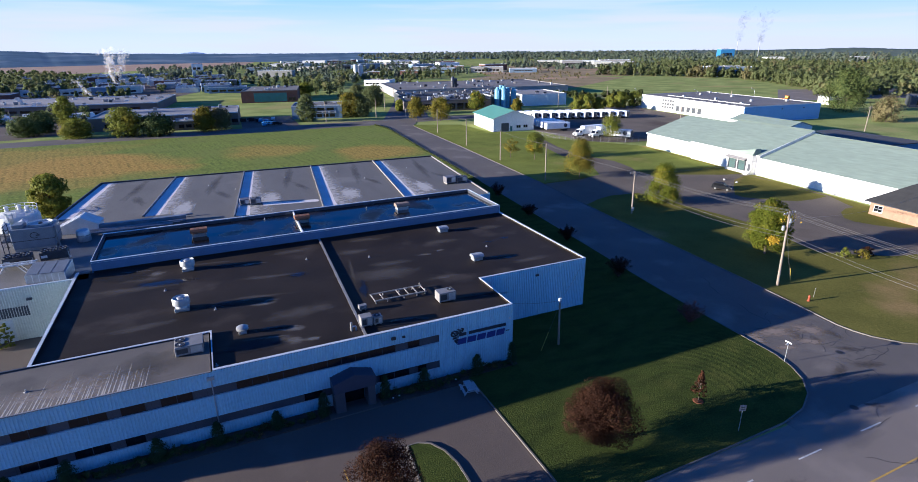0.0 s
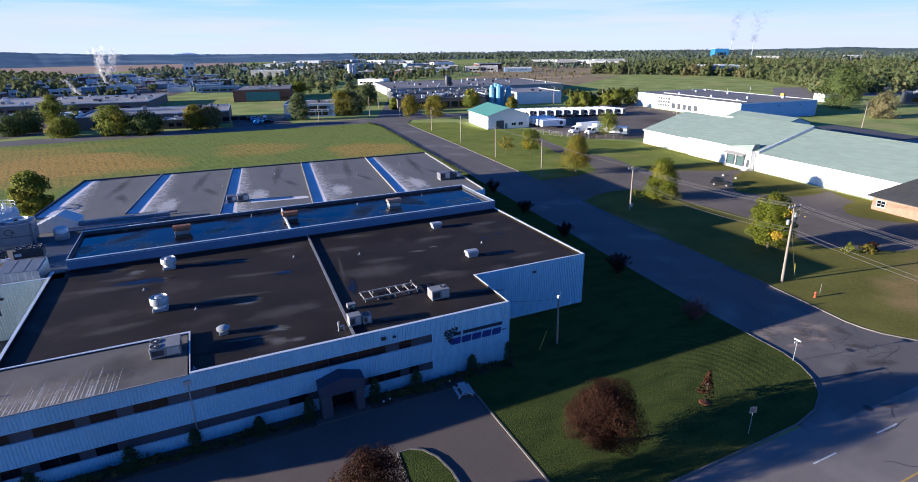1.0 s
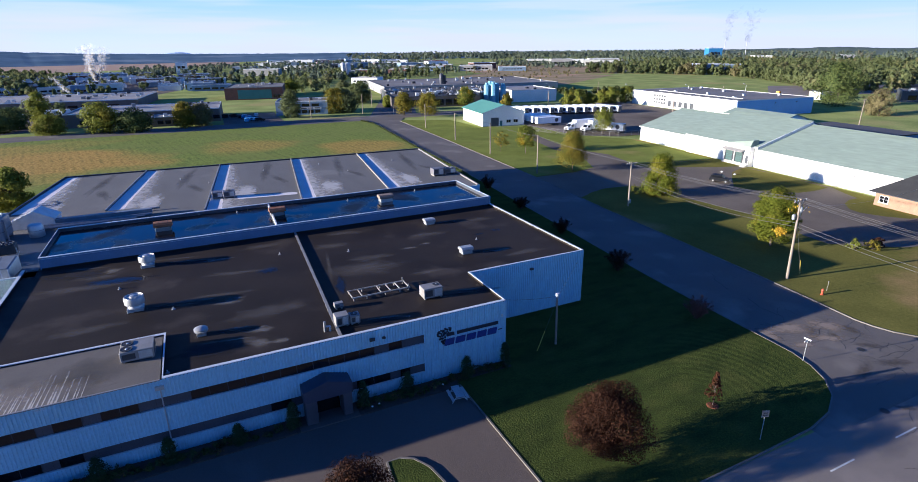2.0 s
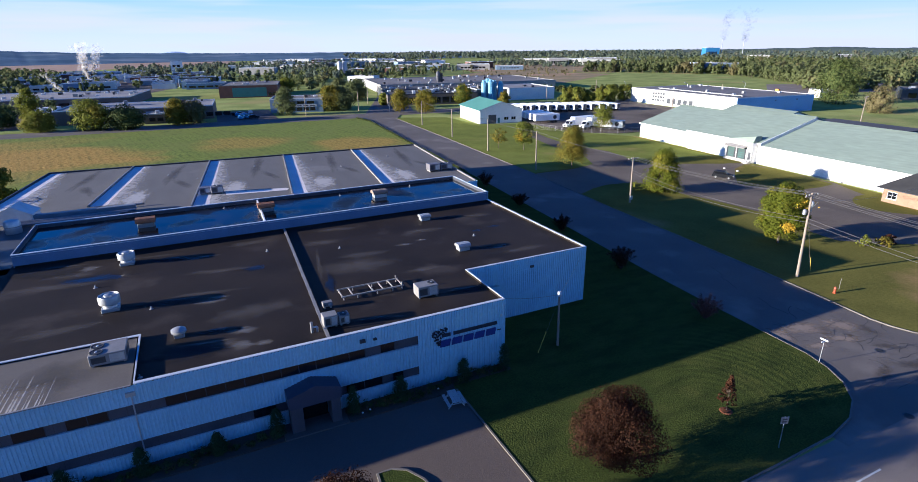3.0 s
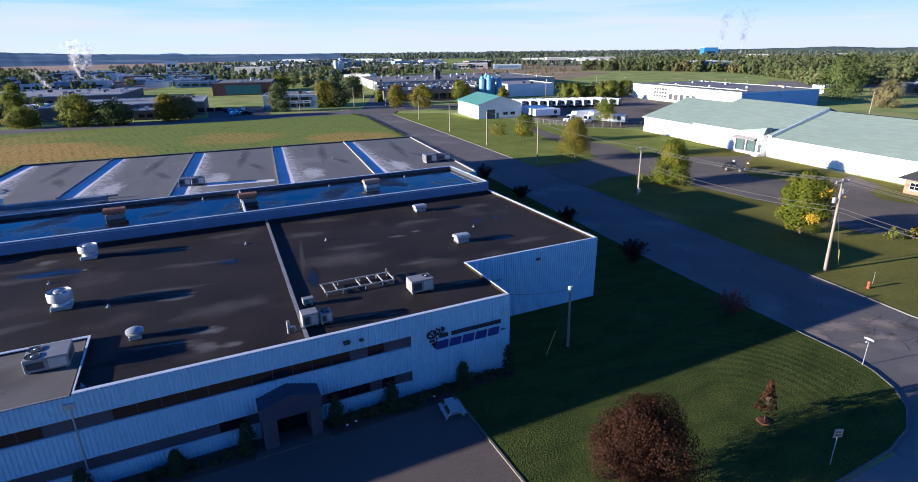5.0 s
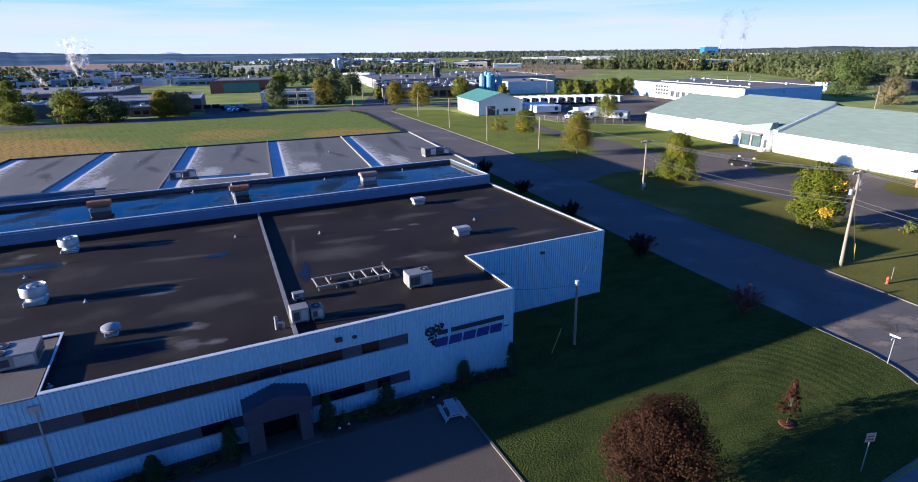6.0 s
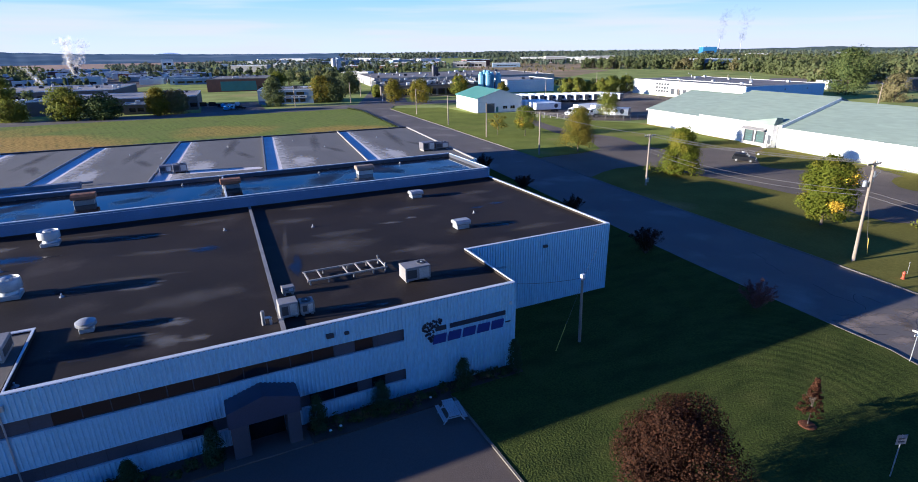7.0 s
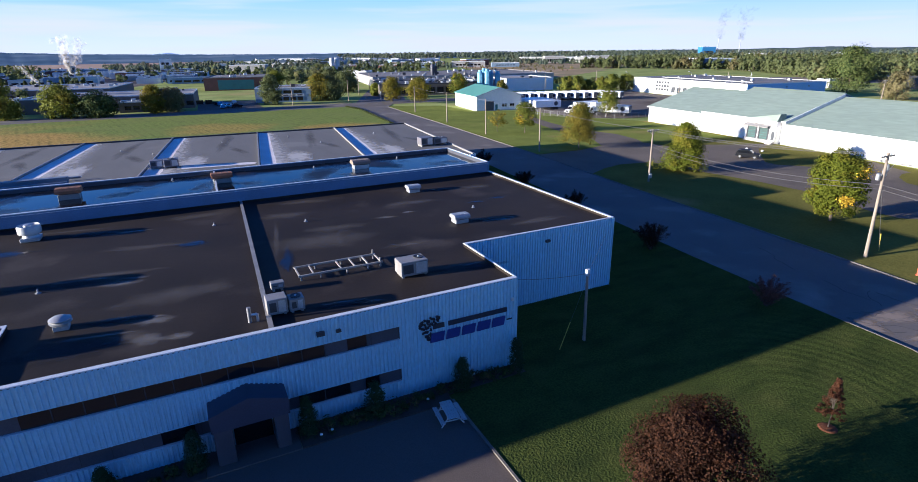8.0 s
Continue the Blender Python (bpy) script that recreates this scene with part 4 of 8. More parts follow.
ker = MB()
ribbon(ker, [(-6.2, -21.6)] + CORNER_L + ROAD_L[:6], 0.14, -0.05, 0.14)
setting("kerb", ker, "kerb", "pale concrete kerb round the lawn", "kerb")
ker = MB()
ribbon(ker, CORNER_R + ROAD_R, 0.14, -0.05, 0.14)
setting("kerb_far", ker, "kerb", "pale concrete kerb along the street", "kerb")
ker = MB()
ribbon(ker, [(-6.25, -2.0), (-6.25, -21.5)], 0.15, -0.05, 0.15)
setting("kerb_lot", ker, "kerb", "pale concrete kerb at the parking lot edge", "kerb")
isl = [(-16.1, -9.0), (-15.0, -9.0), (-14.0, -9.6), (-13.2, -11.0), (-12.8, -13.0), (-12.8, -17.0), (-13.6, -18.4), (-15.0, -18.8), (-17.0, -18.2), (-16.6, -13.8)]
setting("island", MB().prism(isl, 0.0, 0.14), "lawn", "small grass island in the parking lot", "traffic island")
ker = MB()
ribbon(ker, isl, 0.18, 0.0, 0.18, True)
setting("kerb_island", ker, "kerb", "pale concrete kerb round the grass island", "kerb")
for x0 in (-25.2, -22.0, -28.4, -31.6):
    setting("parking_line", MB().box(x0 - 0.06, -14.5, 0.032, x0 + 0.06, -9.4, 0.038), "paint_yellow", "faded yellow parking bay line", "road marking")
for i in range(-4, 9):
    x0 = 14.6 + 8.75 * i
    setting("lane_dash", MB().box(x0, -25.2, 0.014, x0 + 3.0, -25.06, 0.02), "paint_white", "white dashed lane line", "road marking")
setting("centre_line", MB().box(-300, -29.5, 0.014, 300, -29.36, 0.02), "paint_yellow", "yellow centre line of the main road", "road marking")
for x0, y0 in ((35.6, -15.4), (26.4, -22.6)):
    r = thing("manhole_cover", "round dark iron manhole cover in the asphalt", "manhole cover", x0, y0, 0.018, group="manhole covers")
    part("frame", MB().lathe(0, 0, [(0.46, 0), (0.46, 0.012), (0.36, 0.012), (0.36, 0.0)], 18), "frame", r)
    part("cover", MB().lathe(0, 0, [(0.35, 0), (0.34, 0.018)], 18), "tar", r)

rc = random.Random(21)
for i, (x0, y0, a0, L) in enumerate(((36, -14, 20, 4), (34, -16, -30, 5), (38, -10, 60, 5), (24, -25.3, 10, 4), (30, -20, 30, 4), (37, -18, -25, 5), (36, 2, 80, 7), (35, -6, 100, 5), (20, -27.5, -6, 5), (33, -11, -40, 4), (37, -16.5, 10, 3), (39, -15.5, -50, 3), (33.5, -12.2, 15, 3), (35.2, -13.1, -20, 2.5), (36.4, -11.4, 70, 2.5), (34.2, -14.6, 40, 2), (37.8, -13.6, -70, 3), (31.4, -11.5, -8, 2), (39.6, -11.6, 20, 2.5), (32.8, -15.8, -35, 2), (35.6, -17.2, 5, 4), (40.6, -13.4, 80, 2), (27, -24.6, 30, 2.5), (31, -26.0, -60, 3), (29.5, -8.6, -15, 4), (31.0, -6.6, -75, 5), (33.0, -9.2, -10, 5), (32.0, -8.0, 40, 3), (35.0, -9.0, -60, 4), (36.6, -9.6, 30, 3), (38.8, -8.2, -80, 5), (30.2, -10.2, 60, 3), (28.6, -9.4, -50, 3), (34.4, -7.2, 10, 4))):
    p, hd, pts = Vector((x0, y0)), a0, [(x0, y0)]
    for k in range(int(L / 0.5)):
        hd += rc.uniform(-28, 28)
        p = p + Vector((math.cos(radians(hd)), math.sin(radians(hd)))) * 0.5
        pts.append((p.x, p.y))
    setting("road_crack", ribbon(MB(), pts, 0.05 if y0 > -19 else 0.03, 0.017, 0.0265), "tar", "dark crack in the worn asphalt", "crack")
for i, (x0, y0, rx, ry, a0, m_) in enumerate(((34, -16.5, 3.0, 1.2, 20, "stain_pale"), (38.5, -13.0, 2.6, 1.4, -30, "stain_pale"), (31.5, -18.0, 2.2, 0.8, 15, "stain_road"), (36.0, -18.5, 3.0, 1.0, -20, "stain_road"), (40.0, -9.0, 1.2, 2.0, 10, "stain_pale"), (34.6, -10.6, 1.6, 0.8, 35, "stain_road"), (37.2, -15.2, 1.8, 0.7, -35, "stain_road"), (36.0, -12.4, 1.2, 0.6, 60, "stain_road"), (39.2, -12.0, 1.0, 1.6, 0, "stain_road"), (32.2, -13.6, 1.4, 0.6, -20, "stain_pale"), (28.6, -23.2, 1.2, 0.5, -30, "stain_road"), (22, -26, 4, 1.0, 0, "stain_pale"), (30, -23.5, 4.5, 1.2, 10, "stain_pale"), (8, -27, 6, 0.8, 0, "stain_road"), (33.0, -8.8, 3.4, 1.6, -25, "stain_sand"), (29.6, -8.8, 1.6, 1.8, 20, "stain_sand"), (37.6, -10.2, 2.6, 1.6, -45, "stain_sand"), (34.8, -12.2, 2.4, 0.9, -30, "stain_sand"), (31.2, -12.0, 1.6, 0.8, -20, "stain_sand"))):
    o = stain("road_patch", x0, y0, 0.0205 + 0.0003 * i, rx, ry, a0, m_, None, 20, 120 + i)
    tagged(o, "worn lighter or darker blotch in the asphalt", "asphalt patch", "", "structure")

rg = np.random.default_rng(31)
edge = np.array(ROAD_L[5:])
cut = rg.uniform(0, 1, 5200)
leg = rg.integers(0, len(edge) - 1, 5200)
ce = edge[leg] + (edge[leg + 1] - edge[leg]) * cut[:, None]
ce = np.column_stack([ce[:, 0] - 0.25 - np.abs(rg.normal(size=5200)) * 0.3, ce[:, 1], rg.uniform(0.03, 0.45, 5200)])
tagged(new("roadside_weeds", leaves_mesh("roadside_weeds", ce, 0.34, rg, "leaf_hedge", 0.2)), "strip of dark rough weeds along the street edge of the field", "weeds", "", "stuff")

# ---- the factory ----


def siding(mb, p0, p1, z0, z1, pitch=0.27, depth=0.09, flip=False):
    """Ribbed metal sheet between two plan points; ribs stand out on the right of the way."""
    P0, P1 = Vector(p0), Vector(p1)
    d = (P1 - P0)
    L = d.length
    d.normalize()
    nn = Vector((d.y, -d.x)) * (-1 if flip else 1)
    k = max(1, round(L / pitch))
    step = L / k
    vs = []
    for i in range(k):
        for s, o in ((0.0, 0.0), (0.5, 0.0), (0.62, depth), (0.88, depth)):
            q = P0 + d * (i + s) * step + nn * (o + 0.01)
            vs += [(q.x, q.y, z0), (q.x, q.y, z1)]
    q = P1 + nn * 0.01
    vs += [(q.x, q.y, z0), (q.x, q.y, z1)]
    n = len(vs) // 2
    mb.add(vs, [(2 * i, 2 * i + 2, 2 * i + 3, 2 * i + 1) for i in range(n - 1)])
    return mb


ZT = 7.05
fac = thing("factory_building", "large white ribbed-metal factory with dark flat roofs and ribbon windows", "building")
XL, XR, XW = -62.0, 16.0, -9.1
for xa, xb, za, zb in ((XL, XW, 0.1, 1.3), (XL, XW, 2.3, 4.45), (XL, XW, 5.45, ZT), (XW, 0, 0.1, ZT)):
    part("front_wall", siding(MB(), (xa, 0), (xb, 0), za, zb), "siding", fac, "white ribbed metal siding, tinted blue for its shade")
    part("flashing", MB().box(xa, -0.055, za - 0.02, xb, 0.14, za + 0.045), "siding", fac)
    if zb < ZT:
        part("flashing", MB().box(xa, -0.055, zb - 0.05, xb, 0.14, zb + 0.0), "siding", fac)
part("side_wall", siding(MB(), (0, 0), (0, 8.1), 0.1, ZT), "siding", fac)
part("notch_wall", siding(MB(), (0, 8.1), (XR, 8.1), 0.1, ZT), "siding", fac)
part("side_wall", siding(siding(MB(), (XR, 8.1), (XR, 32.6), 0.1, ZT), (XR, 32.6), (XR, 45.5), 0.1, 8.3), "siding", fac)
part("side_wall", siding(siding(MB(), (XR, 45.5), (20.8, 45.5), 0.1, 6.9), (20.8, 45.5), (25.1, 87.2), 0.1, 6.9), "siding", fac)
part("yard_wall", siding(MB(), (-62, 30.3), (-46.8, 30.3), 0.1, 7.0), "beige_wall", fac, "beige ribbed metal wall")
part("yard_wall", siding(siding(MB(), (-46.8, 30.3), (-46.8, 8.3), 0.1, ZT, flip=True), (-62, 62), (-62, 30.3), 0.1, 6.9), "siding", fac)
part("rear_wall", MB().add([(-51.5, 91.0, 0), (-55.1, 62.0, 0), (-62, 62.0, 0), (-62, 62.0, 6.5), (-55.1, 62.0, 6.5), (-51.5, 91.0, 6.5)], [(0, 1, 4, 5), (1, 2, 3, 4)]), "panel_grey", fac)
core = MB()
core.box(XL, 0.16, 0, 0.0 - 0.2, 0.35, 6.5).box(-0.2, 0.16, 0, -0.02, 8.3, 6.5).box(-0.02, 8.12, 0, XR - 0.2, 8.3, 6.5).box(XR - 0.2, 8.12, 0, XR - 0.02, 45.4, 6.6)
core.box(-46.78, 8.3, 0, -46.6, 30.1, 6.5).box(-62, 30.32, 0, -46.6, 30.5, 6.5)
part("wall_core", core, "panel_grey", fac)
# parapets of the dark roof
deck = [(-46.6, 8.0), (-31.2, 8.0), (-31.2, 0.2), (-0.1, 0.2), (-0.1, 8.2), (15.9, 8.2), (15.9, 32.6), (-46.6, 32.6)]
part("roof_deck", MB().prism(deck, 6.3, 6.8), "black_roof", fac, "black membrane roof with faint pale stains")
pl = [(-46.65, 32.6), (-46.65, 8.0), (-31.2, 8.0), (-31.2, 0.14), (-0.1, 0.14), (-0.1, 8.2), (15.88, 8.2), (15.88, 32.6)]
part("parapet", ribbon(MB(), pl, 0.24, 6.3, ZT), "black_roof", fac)
part("parapet_cap", ribbon(MB(), pl, 0.34, ZT, ZT + 0.07), "cap", fac, "pale metal parapet, tinted blue for its shade cap")
part("roof_divider", ribbon(MB(), [(-16.9, 0.35), (-15.4, 32.5)], 0.22, 6.6, 6.98), "black_roof", fac)
part("divider_cap", ribbon(MB(), [(-16.9, 0.35), (-15.4, 32.5)], 0.3, 6.98, 7.02), "unit_grey", fac)
part("low_roof_deck", MB().prism([(XL, 0.02), (-31.4, 0.02), (-31.4, 7.85), (XL, 7.85)], 6.3, 6.97), "streaked_roof", fac, "grey roof with pale run-off streaks")
part("roof_edge", MB().cbox(XL, -0.1, 6.98, -31.4, 0.06, 7.06, 0.01), "unit_grey", fac)
part("wall_core", MB().box(XL, 7.85, 0, -46.6, 8.05, 7.1), "panel_grey", fac)
# raised band
bandp = [(-45.0, 32.75), (15.85, 32.75), (15.85, 45.4), (-45.0, 45.4)]
part("band_deck", MB().prism(bandp, 6.3, 7.8), "wet_roof", fac, "dark wet membrane roof mirroring the sky")
part("band_parapet", ribbon(MB(), bandp, 0.26, 6.5, 8.28, True), "band_shade", fac, "pale metal parapet, tinted blue for its shade")
part("dark_upstand", MB().box(-44.9, 32.57, 6.79, 15.75, 32.612, 7.0), "black_roof", fac, "black strip along the foot of the parapet")
part("band_cap", ribbon(MB(), bandp, 0.3, 8.28, 8.34, True), "cap", fac)
part("fascia_joint", MB().box(-45.0, 32.58, 8.1, 15.85, 32.615, 8.13), "cap", fac)
part("dark_upstand", MB().box(-44.8, 45.235, 7.79, 15.65, 45.268, 8.2), "panel_slate", fac, "dark membrane turned up the wall")
part("dark_upstand", MB().box(-44.868, 32.95, 7.79, -44.835, 45.2, 8.2), "panel_slate", fac, "dark membrane turned up the wall")
part("dark_upstand", MB().box(15.685, 32.95, 7.79, 15.718, 45.2, 8.2), "panel_slate", fac, "dark membrane turned up the wall")
part("band_divider", ribbon(MB(), [(-17.6, 32.9), (-17.2, 45.3)], 0.2, 7.7, 8.2), "cap", fac)
# rear roof
rear = [(-62, 30.6), (-45.3, 30.6), (-45.3, 45.7), (20.6, 45.7), (24.9, 87.2), (-51.4, 91.2), (-55.0, 62.0), (-62, 62)]
part("rear_deck", MB().prism(rear, 6.3, 6.8), "grey_roof", fac, "grey mineral roof with pale coated strips")
part("rear_edge", ribbon(MB(), [(20.6, 45.8), (24.9, 87.2)], 0.24, 6.7, 7.05), "unit_pale", fac)
part("rear_edge", ribbon(MB(), [(24.9, 87.2), (-51.4, 91.2), (-55.0, 62.0)], 0.3, 6.5, 7.06), "frame", fac, "dark metal roof edge")
part("rear_wall", MB().add([(24.8, 87.0, 0), (-51.4, 91.0, 0), (-51.4, 91.0, 6.5), (24.8, 87.0, 6.5)], [(0, 1, 2, 3)]), "panel_grey", fac)
part("yard_parapet", ribbon(MB(), [(-62, 30.5), (-46.6, 30.5)], 0.3, 6.6, 7.1), "cap", fac)
rngp = np.random.default_rng(5)
for (xn, y0), (xf, y1) in (((-41.0, 58.5), (-36.6, 90.3)), ((-26.4, 51.5), (-22.0, 89.5)), ((-11.1, 50.5), (-6.6, 88.7)), ((4.5, 49.5), (9.0, 87.9)), ((-54.7, 63.0), (-51.2, 90.9))):
    if xf > -50:
        part("roof_ridge", ribbon(MB(), [(xn, y0), (xf, y1)], 0.2, 6.7, 7.1), "unit_pale", fac)
    n_ = 26
    wid = [2.0 + 0.35 * (1 - i / n_) + rngp.uniform(-0.08, 0.08) for i in range(n_ + 1)]
    ctr = [(xn + 0.2 + (xf - xn) * i / n_, y0 + (y1 - y0) * i / n_) for i in range(n_ + 1)]
    part("pale_strip", MB().add([(p[0], p[1], 6.806) for p in ctr] + [(p[0] + w_, p[1], 6.806) for p, w_ in zip(ctr, wid)], [(i, i + 1, n_ + 2 + i, n_ + 1 + i) for i in range(n_)]), "pale_roof", fac, "pale coated strip")
    out = [w_ + 2.2 + 5.0 * (1 - i / n_) ** 1.4 for i, w_ in enumerate(wid)]
    ob = part("pale_fringe", MB().add([(p[0] + w_ - 0.05, p[1], 6.812) for p, w_ in zip(ctr, wid)] + [(p[0] + w_, p[1], 6.812) for p, w_ in zip(ctr, out)], [(i, i + 1, n_ + 2 + i, n_ + 1 + i) for i in range(n_)]), "pale_fade", fac, fix=False)
    ob.data.attributes.new("fade", "FLOAT", "POINT").data.foreach_set("value", [0.7] * (n_ + 1) + [0.0] * (n_ + 1))
# run-off streaks, stains and puddles of the roofs
rs = random.Random(9)
for i in range(46):
    xx = -50.2 + i * 0.3 + rs.uniform(-0.12, 0.12)
    part_len = rs.uniform(3.2, 6.2) * (1 - 0.006 * i)
    streak("run_off_streak", xx, 0.12, 6.9765 + 0.0003 * (i % 3), rs.uniform(0.07, 0.15), part_len, 0.05, "stain_streak", fac)
stain("roof_stain", -43.5, 1.8, 6.9735, 8.5, 2.6, 0, "stain_tan", fac, 24, 33)
stain("roof_stain", -37.0, 3.8, 6.9742, 4.0, 2.4, 0, "stain_dark", fac, 24, 34)
# vents' cast shadows painted as dark films, with pale dried rims at their ends
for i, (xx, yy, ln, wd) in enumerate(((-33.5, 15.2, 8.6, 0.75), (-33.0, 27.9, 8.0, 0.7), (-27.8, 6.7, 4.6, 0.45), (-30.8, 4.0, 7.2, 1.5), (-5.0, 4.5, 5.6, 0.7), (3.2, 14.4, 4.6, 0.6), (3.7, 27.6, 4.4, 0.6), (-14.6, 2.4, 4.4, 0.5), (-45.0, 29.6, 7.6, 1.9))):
    stain("shadow_streak", xx + 0.493 * ln, yy - 0.083 * ln, 6.8165 + 0.0005 * i, ln * 0.5, wd, -9.5, "stain_shadow", fac, 24, 140 + i)
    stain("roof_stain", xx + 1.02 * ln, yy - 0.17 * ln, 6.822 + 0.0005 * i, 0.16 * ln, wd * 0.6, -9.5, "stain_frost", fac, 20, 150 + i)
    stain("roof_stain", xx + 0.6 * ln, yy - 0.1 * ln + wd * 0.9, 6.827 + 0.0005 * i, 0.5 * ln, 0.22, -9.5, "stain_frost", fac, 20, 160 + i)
for i, (xx, yy, rx, ry) in enumerate(((-40, 24, 6, 1.2), (-22, 9.0, 4.5, 1.6), (-20, 29, 3.6, 1.0), (-12, 25, 3.0, 1.4), (1.5, 23.5, 3.4, 1.2), (9.5, 11.5, 3.6, 0.9), (11, 26.5, 2.6, 1.2), (-8.5, 18.5, 3.4, 1.1), (-38, 12.5, 3.8, 1.0), (-24, 21, 4.4, 0.8), (-4.0, 11.0, 3.0, 0.7))):
    stain("roof_stain", xx, yy, 6.8325 + 0.0005 * i, rx, ry, -9 + 5 * (i % 3), "stain_pale", fac, 22, 170 + i)
for i, (xx, yy, rx, ry, m_) in enumerate(((-10.0, 15.5, 5.5, 2.6, "stain_pale"), (-3.0, 19.6, 1.6, 0.5, "stain_frost"), (-0.5, 20.3, 1.0, 0.4, "stain_frost"), (-9.0, 29.5, 4.0, 0.8, "stain_pale"), (7.5, 20.5, 1.2, 0.6, "stain_wet"), (10.5, 21.0, 1.4, 0.6, "stain_wet"), (-26.0, 15.4, 4.5, 0.5, "stain_pale"), (-25.5, 13.1, 2.0, 0.8, "stain_frost"), (-26.5, 26.6, 2.2, 0.7, "stain_frost"), (-30.5, 29.4, 4.0, 0.4, "stain_pale"), (-39.0, 27.0, 3.2, 0.9, "stain_pale"), (-23.2, 5.4, 1.8, 0.7, "stain_frost"), (-24.5, 3.6, 1.6, 0.9, "stain_pale"), (-21.8, 2.4, 1.0, 0.6, "stain_frost"), (-20.5, 20.0, 1.8, 1.2, "stain_wet"), (-36.0, 24.6, 5.0, 1.3, "stain_wet"), (-14.0, 12.0, 0.8, 4.0, "stain_wet"), (-13.9, 18.0, 0.35, 5.5, "stain_pale"), (6.5, 13.6, 1.8, 0.5, "stain_wet"))):
    stain("roof_stain", xx, yy, 6.804 + 0.0006 * i, rx, ry, -9, m_, fac, 20, 40 + i)
for i, (xx, yy) in enumerate(((-44.5, 76), (-29.5, 74), (-14.0, 74), (1.0, 72), (16.5, 70))):
    stain("roof_stain", xx + 0.6, yy + 5, 6.808, 1.1, 11.5, -10, "stain_dark", fac, 24, 70 + i)
    stain("roof_stain", xx + 1.9, yy - 5, 6.809, 1.0, 4.5, 14, "stain_dark", fac, 20, 80 + i)
    stain("roof_stain", xx - 5.2, yy - 13, 6.8135, 3.0, 7.5, -6, "pale_fade", fac, 22, 90 + i)
part("pale_strip", sheet([(-21.0, 56.4), (-11.2, 55.0), (-10.8, 56.0), (-11.3, 56.8), (-21, 58.6)], 6.821), "pale_roof", fac)
# ribbon windows
def ribbon_window(z0, z1, glass):
    """Glass and grey panels set back in the siding between two heights."""
    win = part("ribbon_window", MB().box(XL, 0.14, z0, XW, 0.16, z1), "panel_slate", fac, "dark ribbon window with grey panels")
    part("sill", MB().cbox(XL, -0.03, z0 - 0.03, XW, 0.15, z0 + 0.02, 0.008), "cap", win)
    part("head", MB().box(XL, -0.02, z1 - 0.02, XW, 0.15, z1 + 0.03), "frame", win)
    for a0, a1 in glass:
        k = max(1, round((a1 - a0) / 1.35))
        for i in range(k):
            u0, u1 = a0 + (a1 - a0) * i / k, a0 + (a1 - a0) * (i + 1) / k
            part("pane", MB().box(u0 + 0.03, 0.10, z0 + 0.06, u1 - 0.03, 0.125, z1 - 0.05), "glass", win)
            part("mullion", MB().box(u1 - 0.03, 0.08, z0 + 0.03, u1 + 0.03, 0.135, z1 - 0.03), "frame", win)
    x = XL + 1.5
    while x < XW - 0.5:
        if not any(a0 - 0.2 < x < a1 + 0.2 for a0, a1 in glass):
            part("panel_joint", MB().box(x - 0.015, 0.12, z0 + 0.02, x + 0.015, 0.145, z1 - 0.02), "frame", win)
        x += 1.5


ribbon_window(4.45, 5.45, [(-61, -55), (-53, -49), (-46.7, -44.2), (-42.7, -39.9), (-38.9, -37.0), (-35.8, -33.2), (-29.5, -14.0), (-12.6, -11.3)])
ribbon_window(1.3, 2.3, [(-61, -55), (-53, -49), (-46.8, -44.1), (-42.9, -40.2), (-39.1, -37.5), (-23.6, -21.8), (-15.9, -12.6), (-11.6, -10.6)])
# entrance canopy
can = part("entrance_canopy", MB().extrude([(-21.0, 2.4), (-16.7, 2.4), (-16.7, 3.45), (-18.85, 4.1), (-21.0, 3.45)], "y", -1.7, -0.02), "canopy_blue", fac, "dark blue metal entrance canopy with a gable")
part("column", MB().cbox(-20.9, -1.6, 0, -19.9, -0.05, 2.4, 0.03), "panel_slate", can, "dark grey clad column")
part("column", MB().cbox(-17.6, -1.6, 0, -16.8, -0.05, 2.4, 0.03), "panel_slate", can, "dark grey clad column")
part("entrance_door", MB().box(-19.85, -0.12, 0.05, -17.65, -0.06, 2.35), "glass", can, "dark glass entrance door")
part("step", MB().cbox(-21.58, -2.22, 0.0, -16.32, -0.02, 0.1, 0.02), "asphalt_lot", can)
# downpipe and wall lamps
part("downpipe", MB().tube((-31.5, -0.1, 6.4), (-31.5, -0.1, 0.2), 0.05, n=8).cbox(-31.85, -0.22, 6.2, -31.2, -0.02, 6.55, 0.02), "galv", fac)
for x0 in (-14.2, -13.1):
    part("wall_lamp", MB().cbox(x0 - (0.24 if x0 < -14 else 0.16), -0.28, 6.1, x0 + (0.24 if x0 < -14 else 0.16), -0.04, 6.4 if x0 < -14 else 6.28, 0.02), "frame", fac)
part("alarm_box", MB().cbox(-0.62, -0.2, 5.4, -0.4, -0.05, 5.65, 0.02), "white_metal", fac)
part("wall_lamp", MB().cbox(8.0, 7.8, 5.9, 8.45, 8.05, 6.15, 0.02), "frame", fac)
